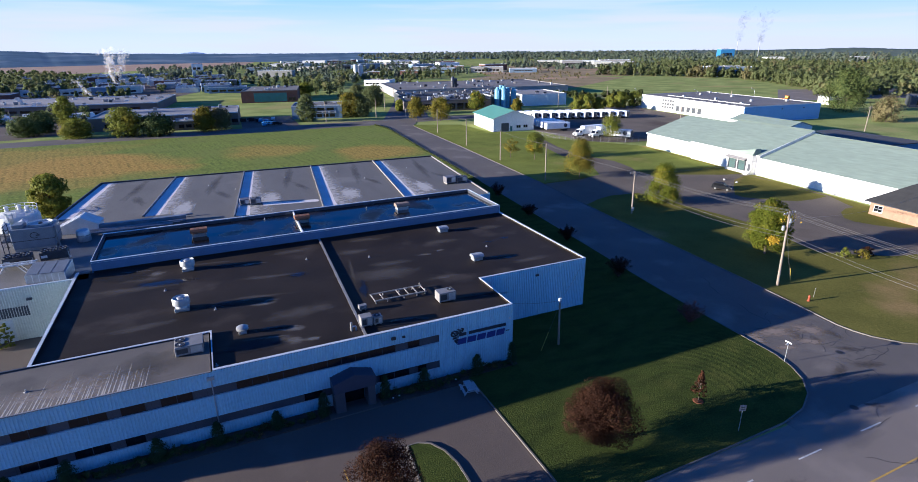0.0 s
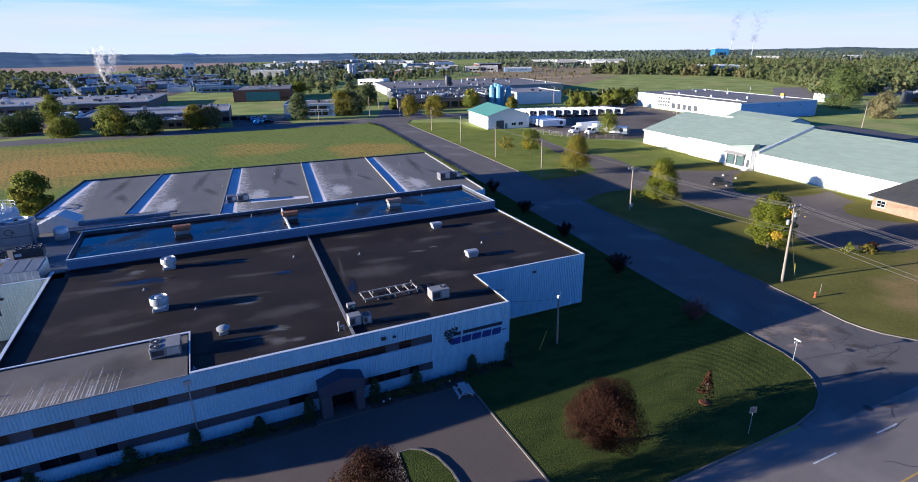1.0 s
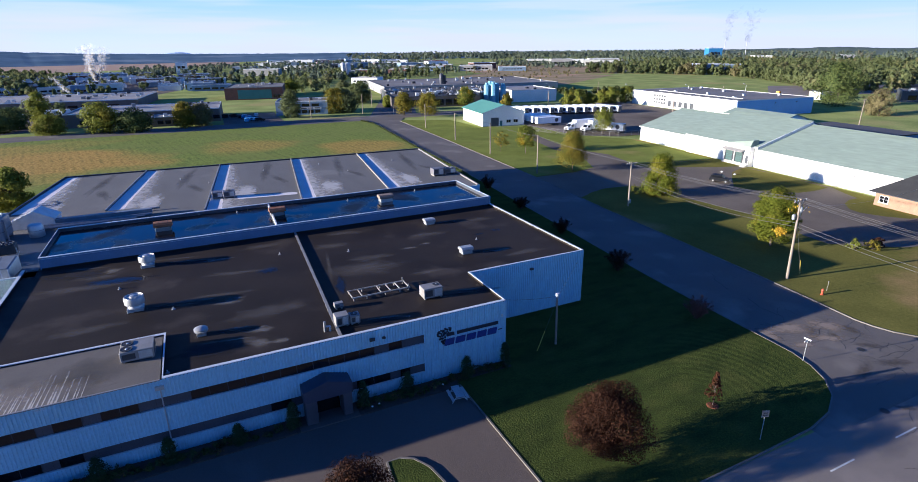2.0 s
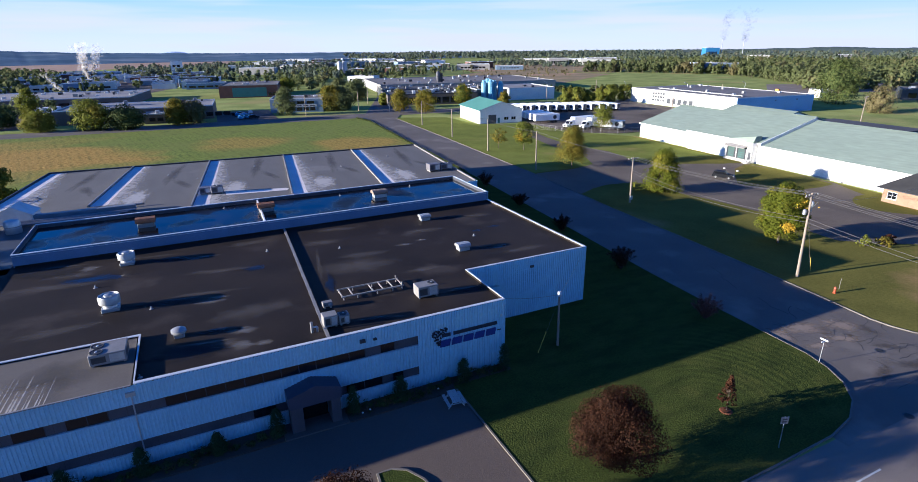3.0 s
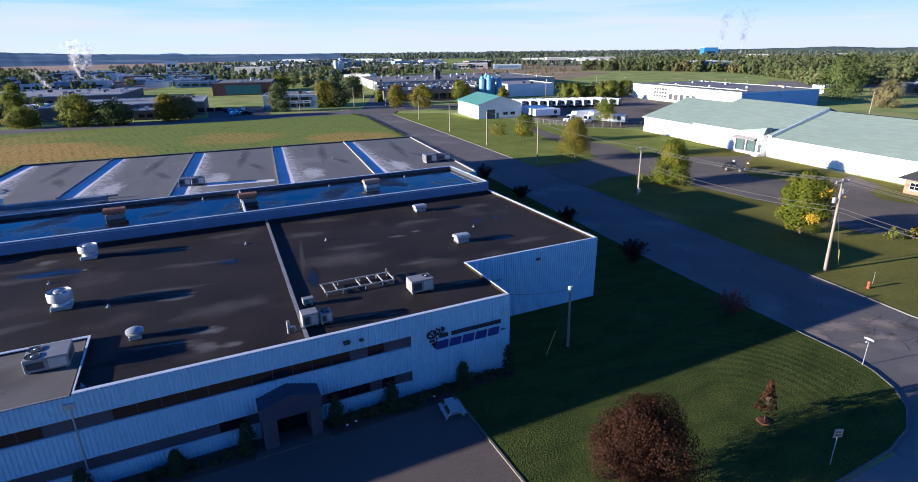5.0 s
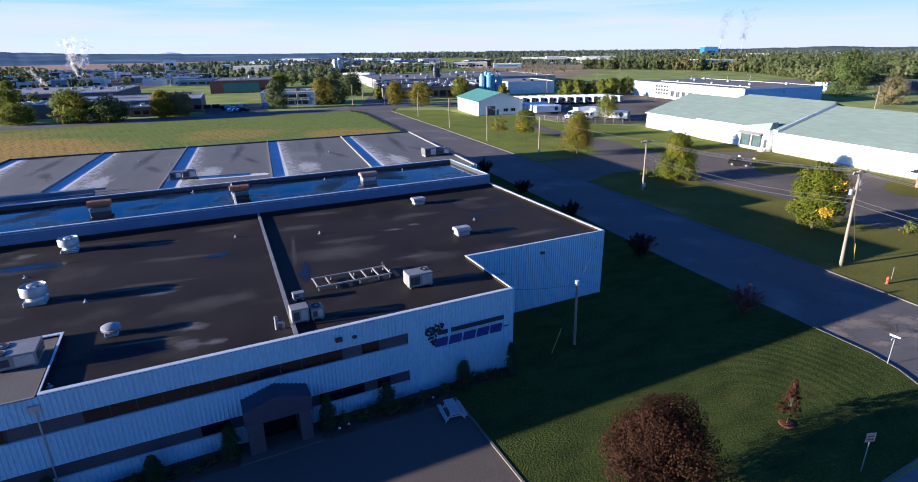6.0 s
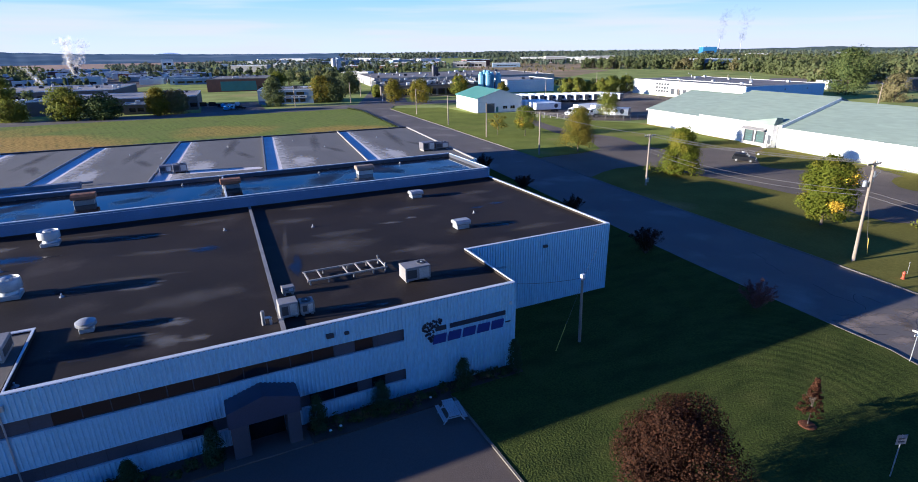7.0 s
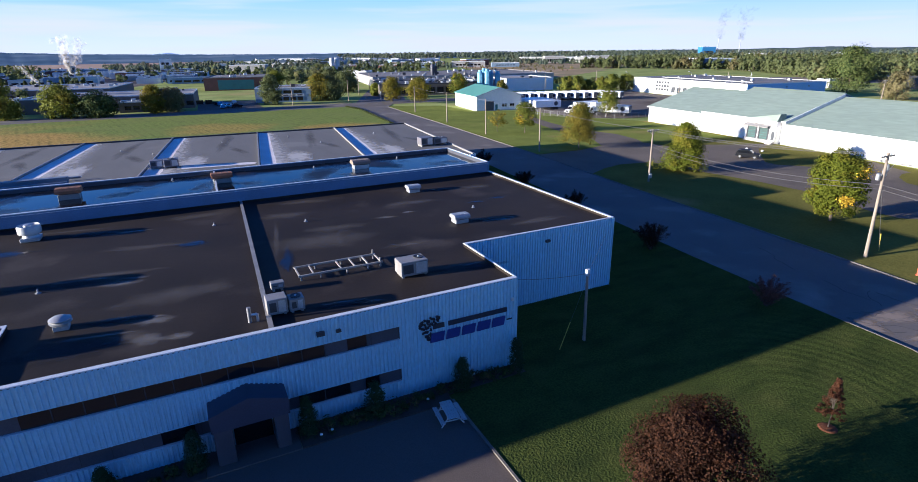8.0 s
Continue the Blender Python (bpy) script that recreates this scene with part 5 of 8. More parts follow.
# sign, drawn as plain shapes
sign = part("sign", MB().cbox(-0.95, -0.16, 3.98, -0.5, -0.07, 4.06, 0.01), "sign_dark", fac, "dark blue company sign of plain bars and a dotted disc")
x = -6.75
for w in (0.85, 2.9):
    part("sign_bar", MB().cbox(x, -0.16, 4.66, x + w if w < 1 else -0.95, -0.07, 5.02, 0.02), "sign_dark", sign)
    x += w + 0.3
for i in range(5):
    x0 = -7.0 + i * 1.2
    sh = 0.12
    part("sign_block", MB().extrude([(x0, 3.68), (x0 + 1.0, 3.68), (x0 + 1.0 + sh, 4.36), (x0 + sh, 4.36)], "y", -0.17, -0.07), "sign_blue", sign)
rngs = random.Random(3)
for i in range(74):
    t = rngs.uniform(0.15, 1.0)
    a_ = rngs.uniform(0.9, 4.4)
    cx, cz = -6.75 + 1.05 * t * math.cos(a_), 4.75 + 0.95 * t * math.sin(a_)
    rr = 0.05 + 0.05 * t
    part("sign_dot", MB().cyl(0, 0, 0.0, 0.08, rr, rr, 8, pose(cx, -0.07, cz, 90)), "sign_dark", sign)

# yard wall details
part("grey_panel", MB().box(-62, 30.2, 3.3, -52.0, 30.25, 4.6), "panel_grey", fac)
part("overhead_door", MB().box(-61.5, 30.16, 0.1, -54.0, 30.24, 3.0), "white_metal", fac, "white overhead door")
part("wall_lamp", MB().cbox(-52.0, 30.0, 5.3, -51.4, 30.25, 5.6, 0.02), "frame", fac)

# ---- rooftop equipment ----


def round_fan(x, y, z, r, h, group="round roof fans"):
    t = thing("exhaust_fan", "white round mushroom exhaust fan on the dark roof", "roof fan", x, y, z, group=group)
    part("curb", MB().cbox(-r * 0.8, -r * 0.8, 0, r * 0.8, r * 0.8, h * 0.22, 0.03), "galv", t)
    part("neck", MB().lathe(0, 0, [(r * 0.72, h * 0.22), (r * 0.62, h * 0.42)], 20), "dull_white", t, smooth=True)
    part("hood", MB().lathe(0, 0, [(r * 0.8, h * 0.4), (r, h * 0.46), (r, h * 0.86), (r * 0.93, h * 0.93), (r * 0.86, h * 0.86), (r * 0.5, h * 0.82)], 24), "dull_white", t, smooth=True)
    part("motor_cap", MB().lathe(0, 0, [(r * 0.45, h * 0.8), (r * 0.42, h * 0.95), (r * 0.2, h)], 16), "galv", t, smooth=True)
    return t


round_fan(-34.0, 15.5, 6.8, 0.92, 1.6)
round_fan(-33.5, 28.2, 6.8, 0.9, 1.5)
t = thing("turbine_vent", "small white domed roof vent", "roof vent", -28.2, 6.8, 6.8)
part("curb", MB().cbox(-0.4, -0.4, 0, 0.4, 0.4, 0.3, 0.02), "galv", t)
part("dome", MB().lathe(0, 0, [(0.3, 0.28), (0.32, 0.38), (0.58, 0.4), (0.62, 0.47), (0.44, 0.52), (0.46, 0.56), (0.6, 0.6), (0.6, 0.67), (0.42, 0.77), (0.16, 0.83)], 20), "dull_white", t, smooth=True)


def box_vent(x, y, z, w, d, h, body, top, label, rust=False):
    t = thing("hooded_vent", label, "roof vent", x, y, z, group="hooded roof vents")
    part("curb", MB().cbox(-w * 0.42, -d * 0.42, 0, w * 0.42, d * 0.42, h * 0.45, 0.02), body, t)
    part("throat", MB().cbox(-w * 0.36, -d * 0.36, h * 0.45, w * 0.36, d * 0.36, h * 0.6, 0.02), "unit_dark", t)
    part("hood", MB().extrude([(-d * 0.5, h * 0.55), (d * 0.5, h * 0.55), (d * 0.5, h * 0.8), (d * 0.32, h), (-d * 0.32, h), (-d * 0.5, h * 0.8)], "x", -w / 2, w / 2), top, t)
    for s in (-0.25, 0.0, 0.25):
        part("seam", MB().box(w * s - 0.02, -d * 0.33, h - 0.01, w * s + 0.02, d * 0.33, h + 0.015), top, t)
    return t


box_vent(3.2, 28.0, 6.8, 1.55, 1.3, 0.82, "galv", "dull_white", "pale metal hooded roof vent")
box_vent(2.7, 14.7, 6.8, 1.6, 1.3, 0.86, "galv", "dull_white", "pale metal hooded roof vent")
box_vent(-31.9, 39.6, 7.8, 2.35, 1.6, 1.2, "unit_grey", "rust", "hooded roof vent with a rusty brown top")
box_vent(-16.6, 39.8, 7.8, 2.35, 1.6, 1.15, "unit_grey", "rust", "hooded roof vent with a rusty brown top")
box_vent(0.4, 39.6, 7.8, 2.35, 1.6, 1.15, "galv", "rust_grey", "brownish hooded roof vent on a wet roof")


def ac_unit(x, y, z, w, d, h, fans, mat="unit_grey", label="grey rooftop air conditioning unit", rz=0, leg=0.25):
    t = thing("rooftop_unit", label, "air conditioner", x, y, z, rz, group="rooftop units")
    part("casing", MB().cbox(-w / 2, -d / 2, leg, w / 2, d / 2, h, 0.03), mat, t)
    for sx in (-w / 2 + 0.1, w / 2 - 0.25):
        part("skid", MB().box(sx, -d / 2 + 0.08, 0, sx + 0.15, d / 2 - 0.08, leg), "steel_frame", t)
    part("coil", MB().box(-w / 2 + 0.15, -d / 2 - 0.015, leg + 0.2, -w * 0.05, -d / 2 + 0.02, h - 0.2), "unit_dark", t)
    part("access_panel", MB().cbox(w * 0.05, -d / 2 - 0.02, leg + 0.12, w / 2 - 0.12, -d / 2 + 0.02, h - 0.12, 0.01), "galv", t)
    part("coil", MB().box(w / 2 - 0.02, -d / 2 + 0.15, leg + 0.2, w / 2 + 0.012, d / 2 - 0.15, h - 0.2), "unit_dark", t)
    for fx, fy, r in fans:
        f = part("fan", MB().lathe(fx, fy, [(r, h - 0.02), (r, h + 0.06), (r * 0.92, h + 0.06), (r * 0.9, h + 0.02)], 20), "unit_dark", t, smooth=True)
        part("grille", MB().lathe(fx, fy, [(r * 0.9, h + 0.02), (r * 0.9, h + 0.04)], 20), "unit_dark", f)
        part("hub", MB().cyl(fx, fy, h + 0.04, h + 0.08, r * 0.22, r * 0.18, 10), "galv", f)
    return t


ac_unit(-6.2, 4.9, 6.8, 2.1, 1.4, 1.2, [(0.6, 0.1, 0.36)], "unit_pale", "pale boxy rooftop air conditioning unit", leg=0.12)
ac_unit(-16.2, 2.9, 6.8, 1.25, 1.1, 1.15, [], "unit_pale", "pale boxy rooftop air conditioning unit", leg=0.12)
ac_unit(-15.0, 2.8, 6.8, 0.95, 0.95, 0.95, [(0.0, 0.0, 0.34)], "unit_grey", "grey condenser beside the pale unit", leg=0.12)
ac_unit(-15.6, 6.5, 6.8, 0.9, 0.6, 0.65, [], "unit_pale", "small pale electrical box on the roof", leg=0.2)
ac_unit(-33.1, 5.1, 6.97, 2.5, 2.2, 1.0, [(-0.75, 0.45, 0.46), (-0.75, -0.55, 0.46)], "unit_pale", "grey rooftop unit with two round fans", leg=0.1)
ac_unit(17.2, 57.3, 6.8, 2.2, 1.9, 1.5, [], "unit_blue", "large grey rooftop unit")
ac_unit(19.9, 57.5, 6.8, 2.5, 1.7, 1.25, [(0.6, 0, 0.5), (-0.6, 0, 0.5)], "unit_blue", "large grey rooftop unit with fans")
ac_unit(-24.1, 58.9, 6.8, 1.7, 1.5, 1.2, [], "unit_blue", "grey rooftop unit on the rear roof")
ac_unit(-22.2, 58.4, 6.8, 1.9, 1.5, 1.3, [(0, 0, 0.5)], "unit_blue", "grey rooftop unit with a fan")

t = thing("steel_rack", "pale steel ladder-like rack lying on the dark roof", "steel rack", -10.8, 8.3, 6.8)
for yy in (-0.95, 0.95):
    part("rail", MB().box(-3.2, yy - 0.06, 0.3, 3.2, yy + 0.06, 0.42), "steel_frame", t)
for i in range(7):
    xx = -3.1 + i * 1.03
    if i != 2:
        part("rung", MB().box(xx - 0.05, -0.95, 0.32, xx + 0.05, 0.95, 0.41), "steel_frame", t)
for xx in (-3.0, -1.6, 0.4, 2.0, 3.0):
    for yy in (-0.95, 0.95):
        part("leg", MB().box(xx - 0.05, yy - 0.05, 0, xx + 0.05, yy + 0.05, 0.4 if xx < 2.5 else 0.75), "steel_frame", t)
t = thing("vent_pipe", "grey vent pipe with a side elbow on the roof", "vent pipe", -17.9, 2.3, 6.8)
part("pipe", MB().tube((0, 0, 0), (0, 0, 1.0), 0.12, n=10), "pipe", t, smooth=True)
part("elbow", MB().tube((0, 0, 0.5), (0.45, -0.1, 0.5), 0.09, n=8).tube((0.45, -0.1, 0.5), (0.45, -0.1, 0.0), 0.09, n=8), "galv", t, smooth=True)
for x0, y0, z0 in ((-10.5, 22, 6.8), (6.2, 18.6, 6.8), (-30.6, 13.8, 6.8), (-18.6, 25, 6.8), (-36, 22, 6.8), (-30.9, 1.2, 6.8), (-45.9, 3.5, 6.97), (-5, 43, 7.8), (7, 43.6, 7.8), (-22, 44, 7.8), (-25, 72, 6.8), (-30, 78, 6.8), (-2, 80, 6.8), (14, 76, 6.8), (-14, 79, 6.8), (2.0, 70, 6.8)):
    t = thing("roof_pipe", "short grey plumbing vent on the roof", "vent pipe", x0, y0, z0, group="plumbing vents")
    part("flashing", MB().lathe(0, 0, [(0.2, 0), (0.1, 0.08)], 10), "pipe", t)
    part("vent_tube", MB().cyl(0, 0, 0.0, 0.26, 0.055, 0.055, 10), "galv", t)

# left rear equipment
# dark sheet painted where the tower and condensers shade the deck
part("deck_shadow", sheet([(-50.6, 34.0), (-45.5, 33.0), (-45.5, 50.5), (-49.6, 50.5), (-49.8, 44.0)], 6.806), "panel_grey", fac, "dark sheet for the shade cast by rooftop equipment")
t = thing("cooling_tower", "blue-grey cooling tower with a round fan on the roof", "cooling tower", -53.9, 48.6, 6.8)
part("casing", MB().cbox(-2.7, -2.2, 0.4, 2.5, 2.2, 3.3, 0.06), "unit_cool", t)
part("casing_band", MB().box(-2.72, -2.23, 1.55, 2.52, 2.22, 1.64), "frame", t)
for yy in (-2.1, 1.8):
    part("base_beam", MB().box(-2.6, yy, 0, 2.4, yy + 0.3, 0.4), "steel_frame", t)
part("fan_ring", MB().lathe(0.7, 0.1, [(1.55, 3.28), (1.6, 3.62), (1.48, 3.62), (1.44, 3.4), (0.3, 3.4)], 28), "galv", t, smooth=True)
part("fan_hub", MB().cyl(0.7, 0.1, 3.38, 3.6, 0.3, 0.22, 12), "unit_dark", t)
part("motor_box", MB().cbox(-2.5, -1.4, 3.3, -1.2, 0.6, 3.85, 0.04), "unit_cool", t)
part("emblem", ribbon(MB(), [(0.55 + 0.5 * math.cos(k * 0.5), 0.42 * math.sin(k * 0.5)) for k in range(12)], 0.1, 0, 0.03).box(0.75, -0.12, 0, 1.2, 0.06, 0.03), "frame", t).matrix_basis = pose(-0.4, -2.21, 2.3, 90)
part("side_louvre", MB().box(-2.76, -1.9, 0.8, -2.68, 1.9, 2.9), "unit_dark", t)
for i in range(4):
    zz = 0.9 + i * 0.85
    part("railing", MB().box(-3.9, -2.2, zz, -2.75, -2.14, zz + 0.06).box(-3.9, -2.2, zz, -3.84, 1.8, zz + 0.06), "frame", t)
for xx, yy in ((-3.87, -2.17), (-3.87, 1.75), (-3.3, -2.17), (-3.87, 0.0)):
    part("rail_post", MB().box(xx - 0.04, yy - 0.04, 0, xx + 0.04, yy + 0.04, 3.6), "frame", t)
part("platform", MB().box(-3.9, -2.2, 1.6, -2.74, 1.8, 1.68), "frame", t)
part("riser_pipe", MB().tube((2.75, -1.6, 0), (2.75, -1.6, 3.0), 0.14, n=10).tube((2.75, -1.6, 3.0), (1.9, -1.2, 3.4), 0.14, n=10), "pipe", t, smooth=True)
for x0, y0 in ((-54.3, 39.2), (-50.3, 39.9)):
    t = thing("condenser_bank", "dark condenser bank with two rows of fans on legs", "condenser", x0, y0, 6.8, 4, group="condenser banks")
    part("casing", MB().cbox(-1.6, -0.95, 0.55, 1.6, 0.95, 1.65, 0.04), "unit_dark", t)
    for lx in (-1.45, 1.45):
        for ly in (-0.8, 0.8):
            part("leg", MB().box(lx - 0.06, ly - 0.06, 0, lx + 0.06, ly + 0.06, 0.55), "steel_frame", t)
    for k in range(3):
        for ly in (-0.45, 0.45):
            f = part("fan", MB().lathe(-1.05 + 1.05 * k, ly, [(0.42, 1.63), (0.45, 1.84), (0.38, 1.84), (0.36, 1.68)], 16), "frame", t, smooth=True)
            part("hub", MB().cyl(-1.05 + 1.05 * k, ly, 1.66, 1.78, 0.12, 0.1, 8), "galv", f)
    part("name_plate", MB().box(-1.45, -0.98, 0.95, -0.75, -0.95, 1.3), "white_metal", t)
    part("pipework", MB().tube((1.65, -0.6, 0.3), (1.65, 0.6, 0.3), 0.07, n=6).tube((1.65, -0.6, 0.3), (1.65, -0.6, 1.3), 0.07, n=6), "galv", t)
t = thing("pipe_bridge", "pale steel pipe support frame on the roof", "pipe rack", -54.6, 36.6, 6.8)
for s in (-1, 1):
    part("strut", MB().tube((s * 1.5, 0, 0), (s * 0.7, 0, 1.1), 0.07, n=6).tube((s * 1.5, 0.9, 0), (s * 0.7, 0.9, 1.1), 0.07, n=6), "white_metal", t)
part("beam", MB().cbox(-2.6, -0.12, 1.1, 2.8, 0.12, 1.3, 0.02).cbox(-2.6, 0.78, 1.1, 2.8, 1.02, 1.3, 0.02), "white_metal", t)
for k in range(5):
    part("cross_bar", MB().box(-2.2 + k * 1.1, 0.12, 1.15, -2.1 + k * 1.1, 0.78, 1.25), "white_metal", t)
t = thing("roof_skylight", "dark glazed skylight box with three panes", "skylight", -49.6, 33.0, 6.8, -8)
part("casing", MB().extrude([(-1.6, 0), (1.6, 0), (1.6, 1.75), (-1.6, 1.15)], "x", -2.2, 2.2), "galv", t)
for k in range(3):
    part("pane", MB().extrude([(-1.5, 1.19), (1.5, 1.75), (1.5, 1.8), (-1.5, 1.24)], "x", -2.1 + k * 1.42, -0.8 + k * 1.42), "unit_cool", t)
for k in range(7):
    part("rib", MB().box(-2.2 + k * 0.72, -1.64, 0.05, -2.12 + k * 0.72, -1.6, 1.1), "cap", t)
t = thing("roof_skylight_house", "white gabled ridge light on the roof", "skylight", -49.5, 54.4, 6.8, -6)
part("wall", MB().extrude([(-2.9, 0), (2.9, 0), (2.9, 1.25), (0.6, 2.5), (-2.9, 0.9)], "y", -1.7, 1.7), "white_metal", t)
part("glazed_roof", MB().extrude([(-3.05, 0.86), (0.6, 2.52), (0.6, 2.62), (-3.05, 0.96)], "y", -1.8, 1.8).extrude([(0.6, 2.52), (3.05, 1.2), (3.05, 1.3), (0.6, 2.62)], "y", -1.8, 1.8), "white_metal", t)
for k in range(6):
    u = -2.9 + 0.65 * k
    part("glazing_bar", MB().box(u, -1.8, 0.98 + 0.455 * (u + 3.05) - 0.03, u + 0.06, 1.8, 1.04 + 0.455 * (u + 3.05)), "cap", t)
t = thing("roof_tank", "grey cylindrical roof vessel", "tank", -48.2, 48.3, 6.8)
part("vessel", MB().lathe(0, 0, [(0.9, 0), (0.95, 0.1), (0.95, 1.5), (0.8, 1.75), (0.3, 1.85)], 22), "galv", t, smooth=True)
part("band", MB().lathe(0, 0, [(0.97, 0.9), (0.97, 1.0)], 22), "pipe", t)
t = thing("pipe_run", "dark pipes and ducts on sleepers behind the band roof", "pipe run", -40, 50.5, 6.8)
for i, (yy, zz, rr) in enumerate(((0, 0.4, 0.16), (0.7, 0.4, 0.12), (1.3, 0.45, 0.2), (5.0, 0.35, 0.15))):
    part("pipe", MB().tube((-9, yy, zz), (4 + i, yy, zz), rr, n=8), "pipe", t, smooth=True)
for i in range(6):
    part("sleeper", MB().cbox(-8.5 + i * 2.4, -0.4, 0, -8.2 + i * 2.4, 1.8, 0.25, 0.02), "steel_frame", t)
part("duct", MB().cbox(-8, 2.2, 0.2, 6, 3.2, 1.0, 0.04), "unit_cool", t)
t = thing("silo", "wide white storage tank with a railed top behind the factory", "tank", -61.6, 69.5, 0)
part("shell", MB().lathe(0, 0, [(3.4, 0), (3.4, 6.9), (3.2, 7.2), (1.5, 7.6), (0.5, 7.7)], 32), "white_metal", t, smooth=True)
for k in range(14):
    a_ = k * math.pi / 7
    part("rail_post", MB().tube((3.2 * math.cos(a_), 3.2 * math.sin(a_), 7.1), (3.2 * math.cos(a_), 3.2 * math.sin(a_), 8.4), 0.05, n=5), "white_metal", t)
for zz in (7.8, 8.35):
    part("rail_ring", ribbon(MB(), arc(0, 0, 3.2, 0, 345, 27), 0.07, zz, zz + 0.07, True), "white_metal", t)
for u, v in ((-1.4, 0.5), (0.3, 1.2), (1.8, -0.4)):
    part("top_vent", MB().cyl(u, v, 7.2, 8.5, 0.3, 0.34, 12), "white_metal", t)
part("ladder_cage", MB().box(-0.4, -3.8, 1.0, -0.3, -3.4, 8.2).box(0.3, -3.8, 1.0, 0.4, -3.4, 8.2), "white_metal", t)
for k, (x0, y0) in enumerate(((-60.4, 58.5), (-58.2, 59.4))):
    t = thing("roof_vessel", "small white domed vessel on the roof edge", "tank", x0, y0, 6.8, group="white vessels")
    part("shell", MB().lathe(0, 0, [(0.8, 0), (0.85, 0.1), (0.85, 1.0), (0.7, 1.35), (0.3, 1.55)], 18), "white_metal", t, smooth=True)
    part("nozzle", MB().cyl(0, 0, 1.5, 1.8, 0.12, 0.12, 8), "galv", t)

# ---- lawn and street furniture ----
for x0, h_, r_ in ((-47.6, 2.2, 0.8), (-43.4, 2.3, 0.9), (-36.6, 2.3, 0.9), (-31.7, 2.4, 0.75), (-26.5, 1.9, 0.7), (-22.0, 2.6, 0.75), (-15.7, 2.9, 0.65), (-11.4, 2.5, 0.85), (-5.1, 2.5, 0.8), (-0.7, 2.9, 0.7)):
    shrub("cedar", x0, -1.15 if x0 > -6 else -1.2, h_, r_ * 1.2, "leaf_dark", "dark green clipped cedar in the planting bed", int(x0 * 10) % 997 + 1, 5200, 0.085, "cedar", 300, group="cedars at the wall")
rb = random.Random(11)
x = -49.0
while x < -0.8:
    if not -21.8 < x < -16.0:
        h_ = rb.uniform(0.45, 0.9)
        shrub("low_shrub", x, rb.uniform(-1.5, -0.9) if x < -6.6 else rb.uniform(-1.0, -0.7), h_, h_ * rb.uniform(0.7, 1.0), "leaf_shrub", "low leafy bush in the planting bed", rb.randint(1, 9999), 420, 0.12, "round", 18, group="low bushes at the wall")
    x += rb.uniform(0.6, 1.1)

tree("plum_tree", 0.05, -15.95, 5.75, 3.6, "leaf_red", "round purple-leaved ornamental tree on the lawn", 21, 56000, 0.112, 0.3, 0.34, "dome", 64, 16, jitter=0.55)
tree("plum_tree", -20.3, -16.4, 7.1, 2.8, "leaf_red", "round purple-leaved ornamental tree by the parking island", 22, 26000, 0.13, 0.28, 0.14, "round", 110, 12, jitter=0.55)
tree("young_plum_tree", 13.1, -15.3, 3.6, 0.85, "leaf_russet", "young slender reddish tree in a mulch ring", 23, 6000, 0.085, 0.08, 0.3, "cone", 130, 10, jitter=0.5)
setting("mulch_ring", MB().lathe(13.1, -15.3, [(0.6, 0.08), (0.45, 0.17), (0.15, 0.2)], 16), "mulch", "ring of red-brown mulch on the lawn", "mulch")
vase_bush("red_bush", 25.4, -2.3, 3.5, 1.9, "leaf_bush", "sparse reddish bush beside the street", 24, 34, 7500, 0.09)
for i, (x0, y0, h_, r_) in enumerate(((27.0, 13.6, 4.1, 2.1), (29.7, 31.4, 3.3, 1.9), (31.8, 48.2, 3.1, 1.8), (33.2, 65.0, 4.2, 2.0))):
    vase_bush("dark_bush", x0, y0, h_, r_, "leaf_red", "dark bushy young tree in the building's shade", 30 + i, group="bushes along the street")

for x0, y0 in ((-15.1, -1.9), (-14.4, -1.75), (-7.9, -1.6)):
    t = thing("flower_clump", "small clump of white flowers in the planting bed", "flower", x0, y0, 0.1, group="white flowers")
    part("stalk", MB().tube((0, 0, 0), (0.03, 0, 0.32), 0.015, n=5).tube((0, 0, 0), (-0.05, 0.03, 0.28), 0.012, n=5), "leaf_dark", t)
    part("bloom", MB().lathe(0, 0, [(0.03, 0.28), (0.1, 0.32), (0.08, 0.38), (0.03, 0.4)], 9), "trailer_white", t, smooth=True)
t = thing("picnic_table", "grey wooden picnic table on the parking lot edge", "picnic table", -7.3, -3.7, 0.03, 84)
for i in range(5):
    part("top_board", MB().cbox(-0.95, -0.4 + i * 0.16, 0.72, 0.95, -0.26 + i * 0.16, 0.76, 0.008), "picnic", t)
for s in (-1, 1):
    for k in range(2):
        part("bench_board", MB().cbox(-0.95, s * 0.72 - 0.14 + 0.15 * k, 0.42, 0.95, s * 0.72 - 0.01 + 0.15 * k, 0.46, 0.008), "picnic", t)
for xx in (-0.65, 0.65):
    part("brace", MB().box(xx - 0.03, -0.82, 0.36, xx + 0.03, 0.82, 0.42).box(xx - 0.03, -0.4, 0.64, xx + 0.03, 0.4, 0.72), "picnic", t)
    for s in (-1, 1):
        part("leg", MB().tube((xx, s * 0.75, 0), (xx, s * 0.25, 0.72), 0.05, n=4), "picnic", t)

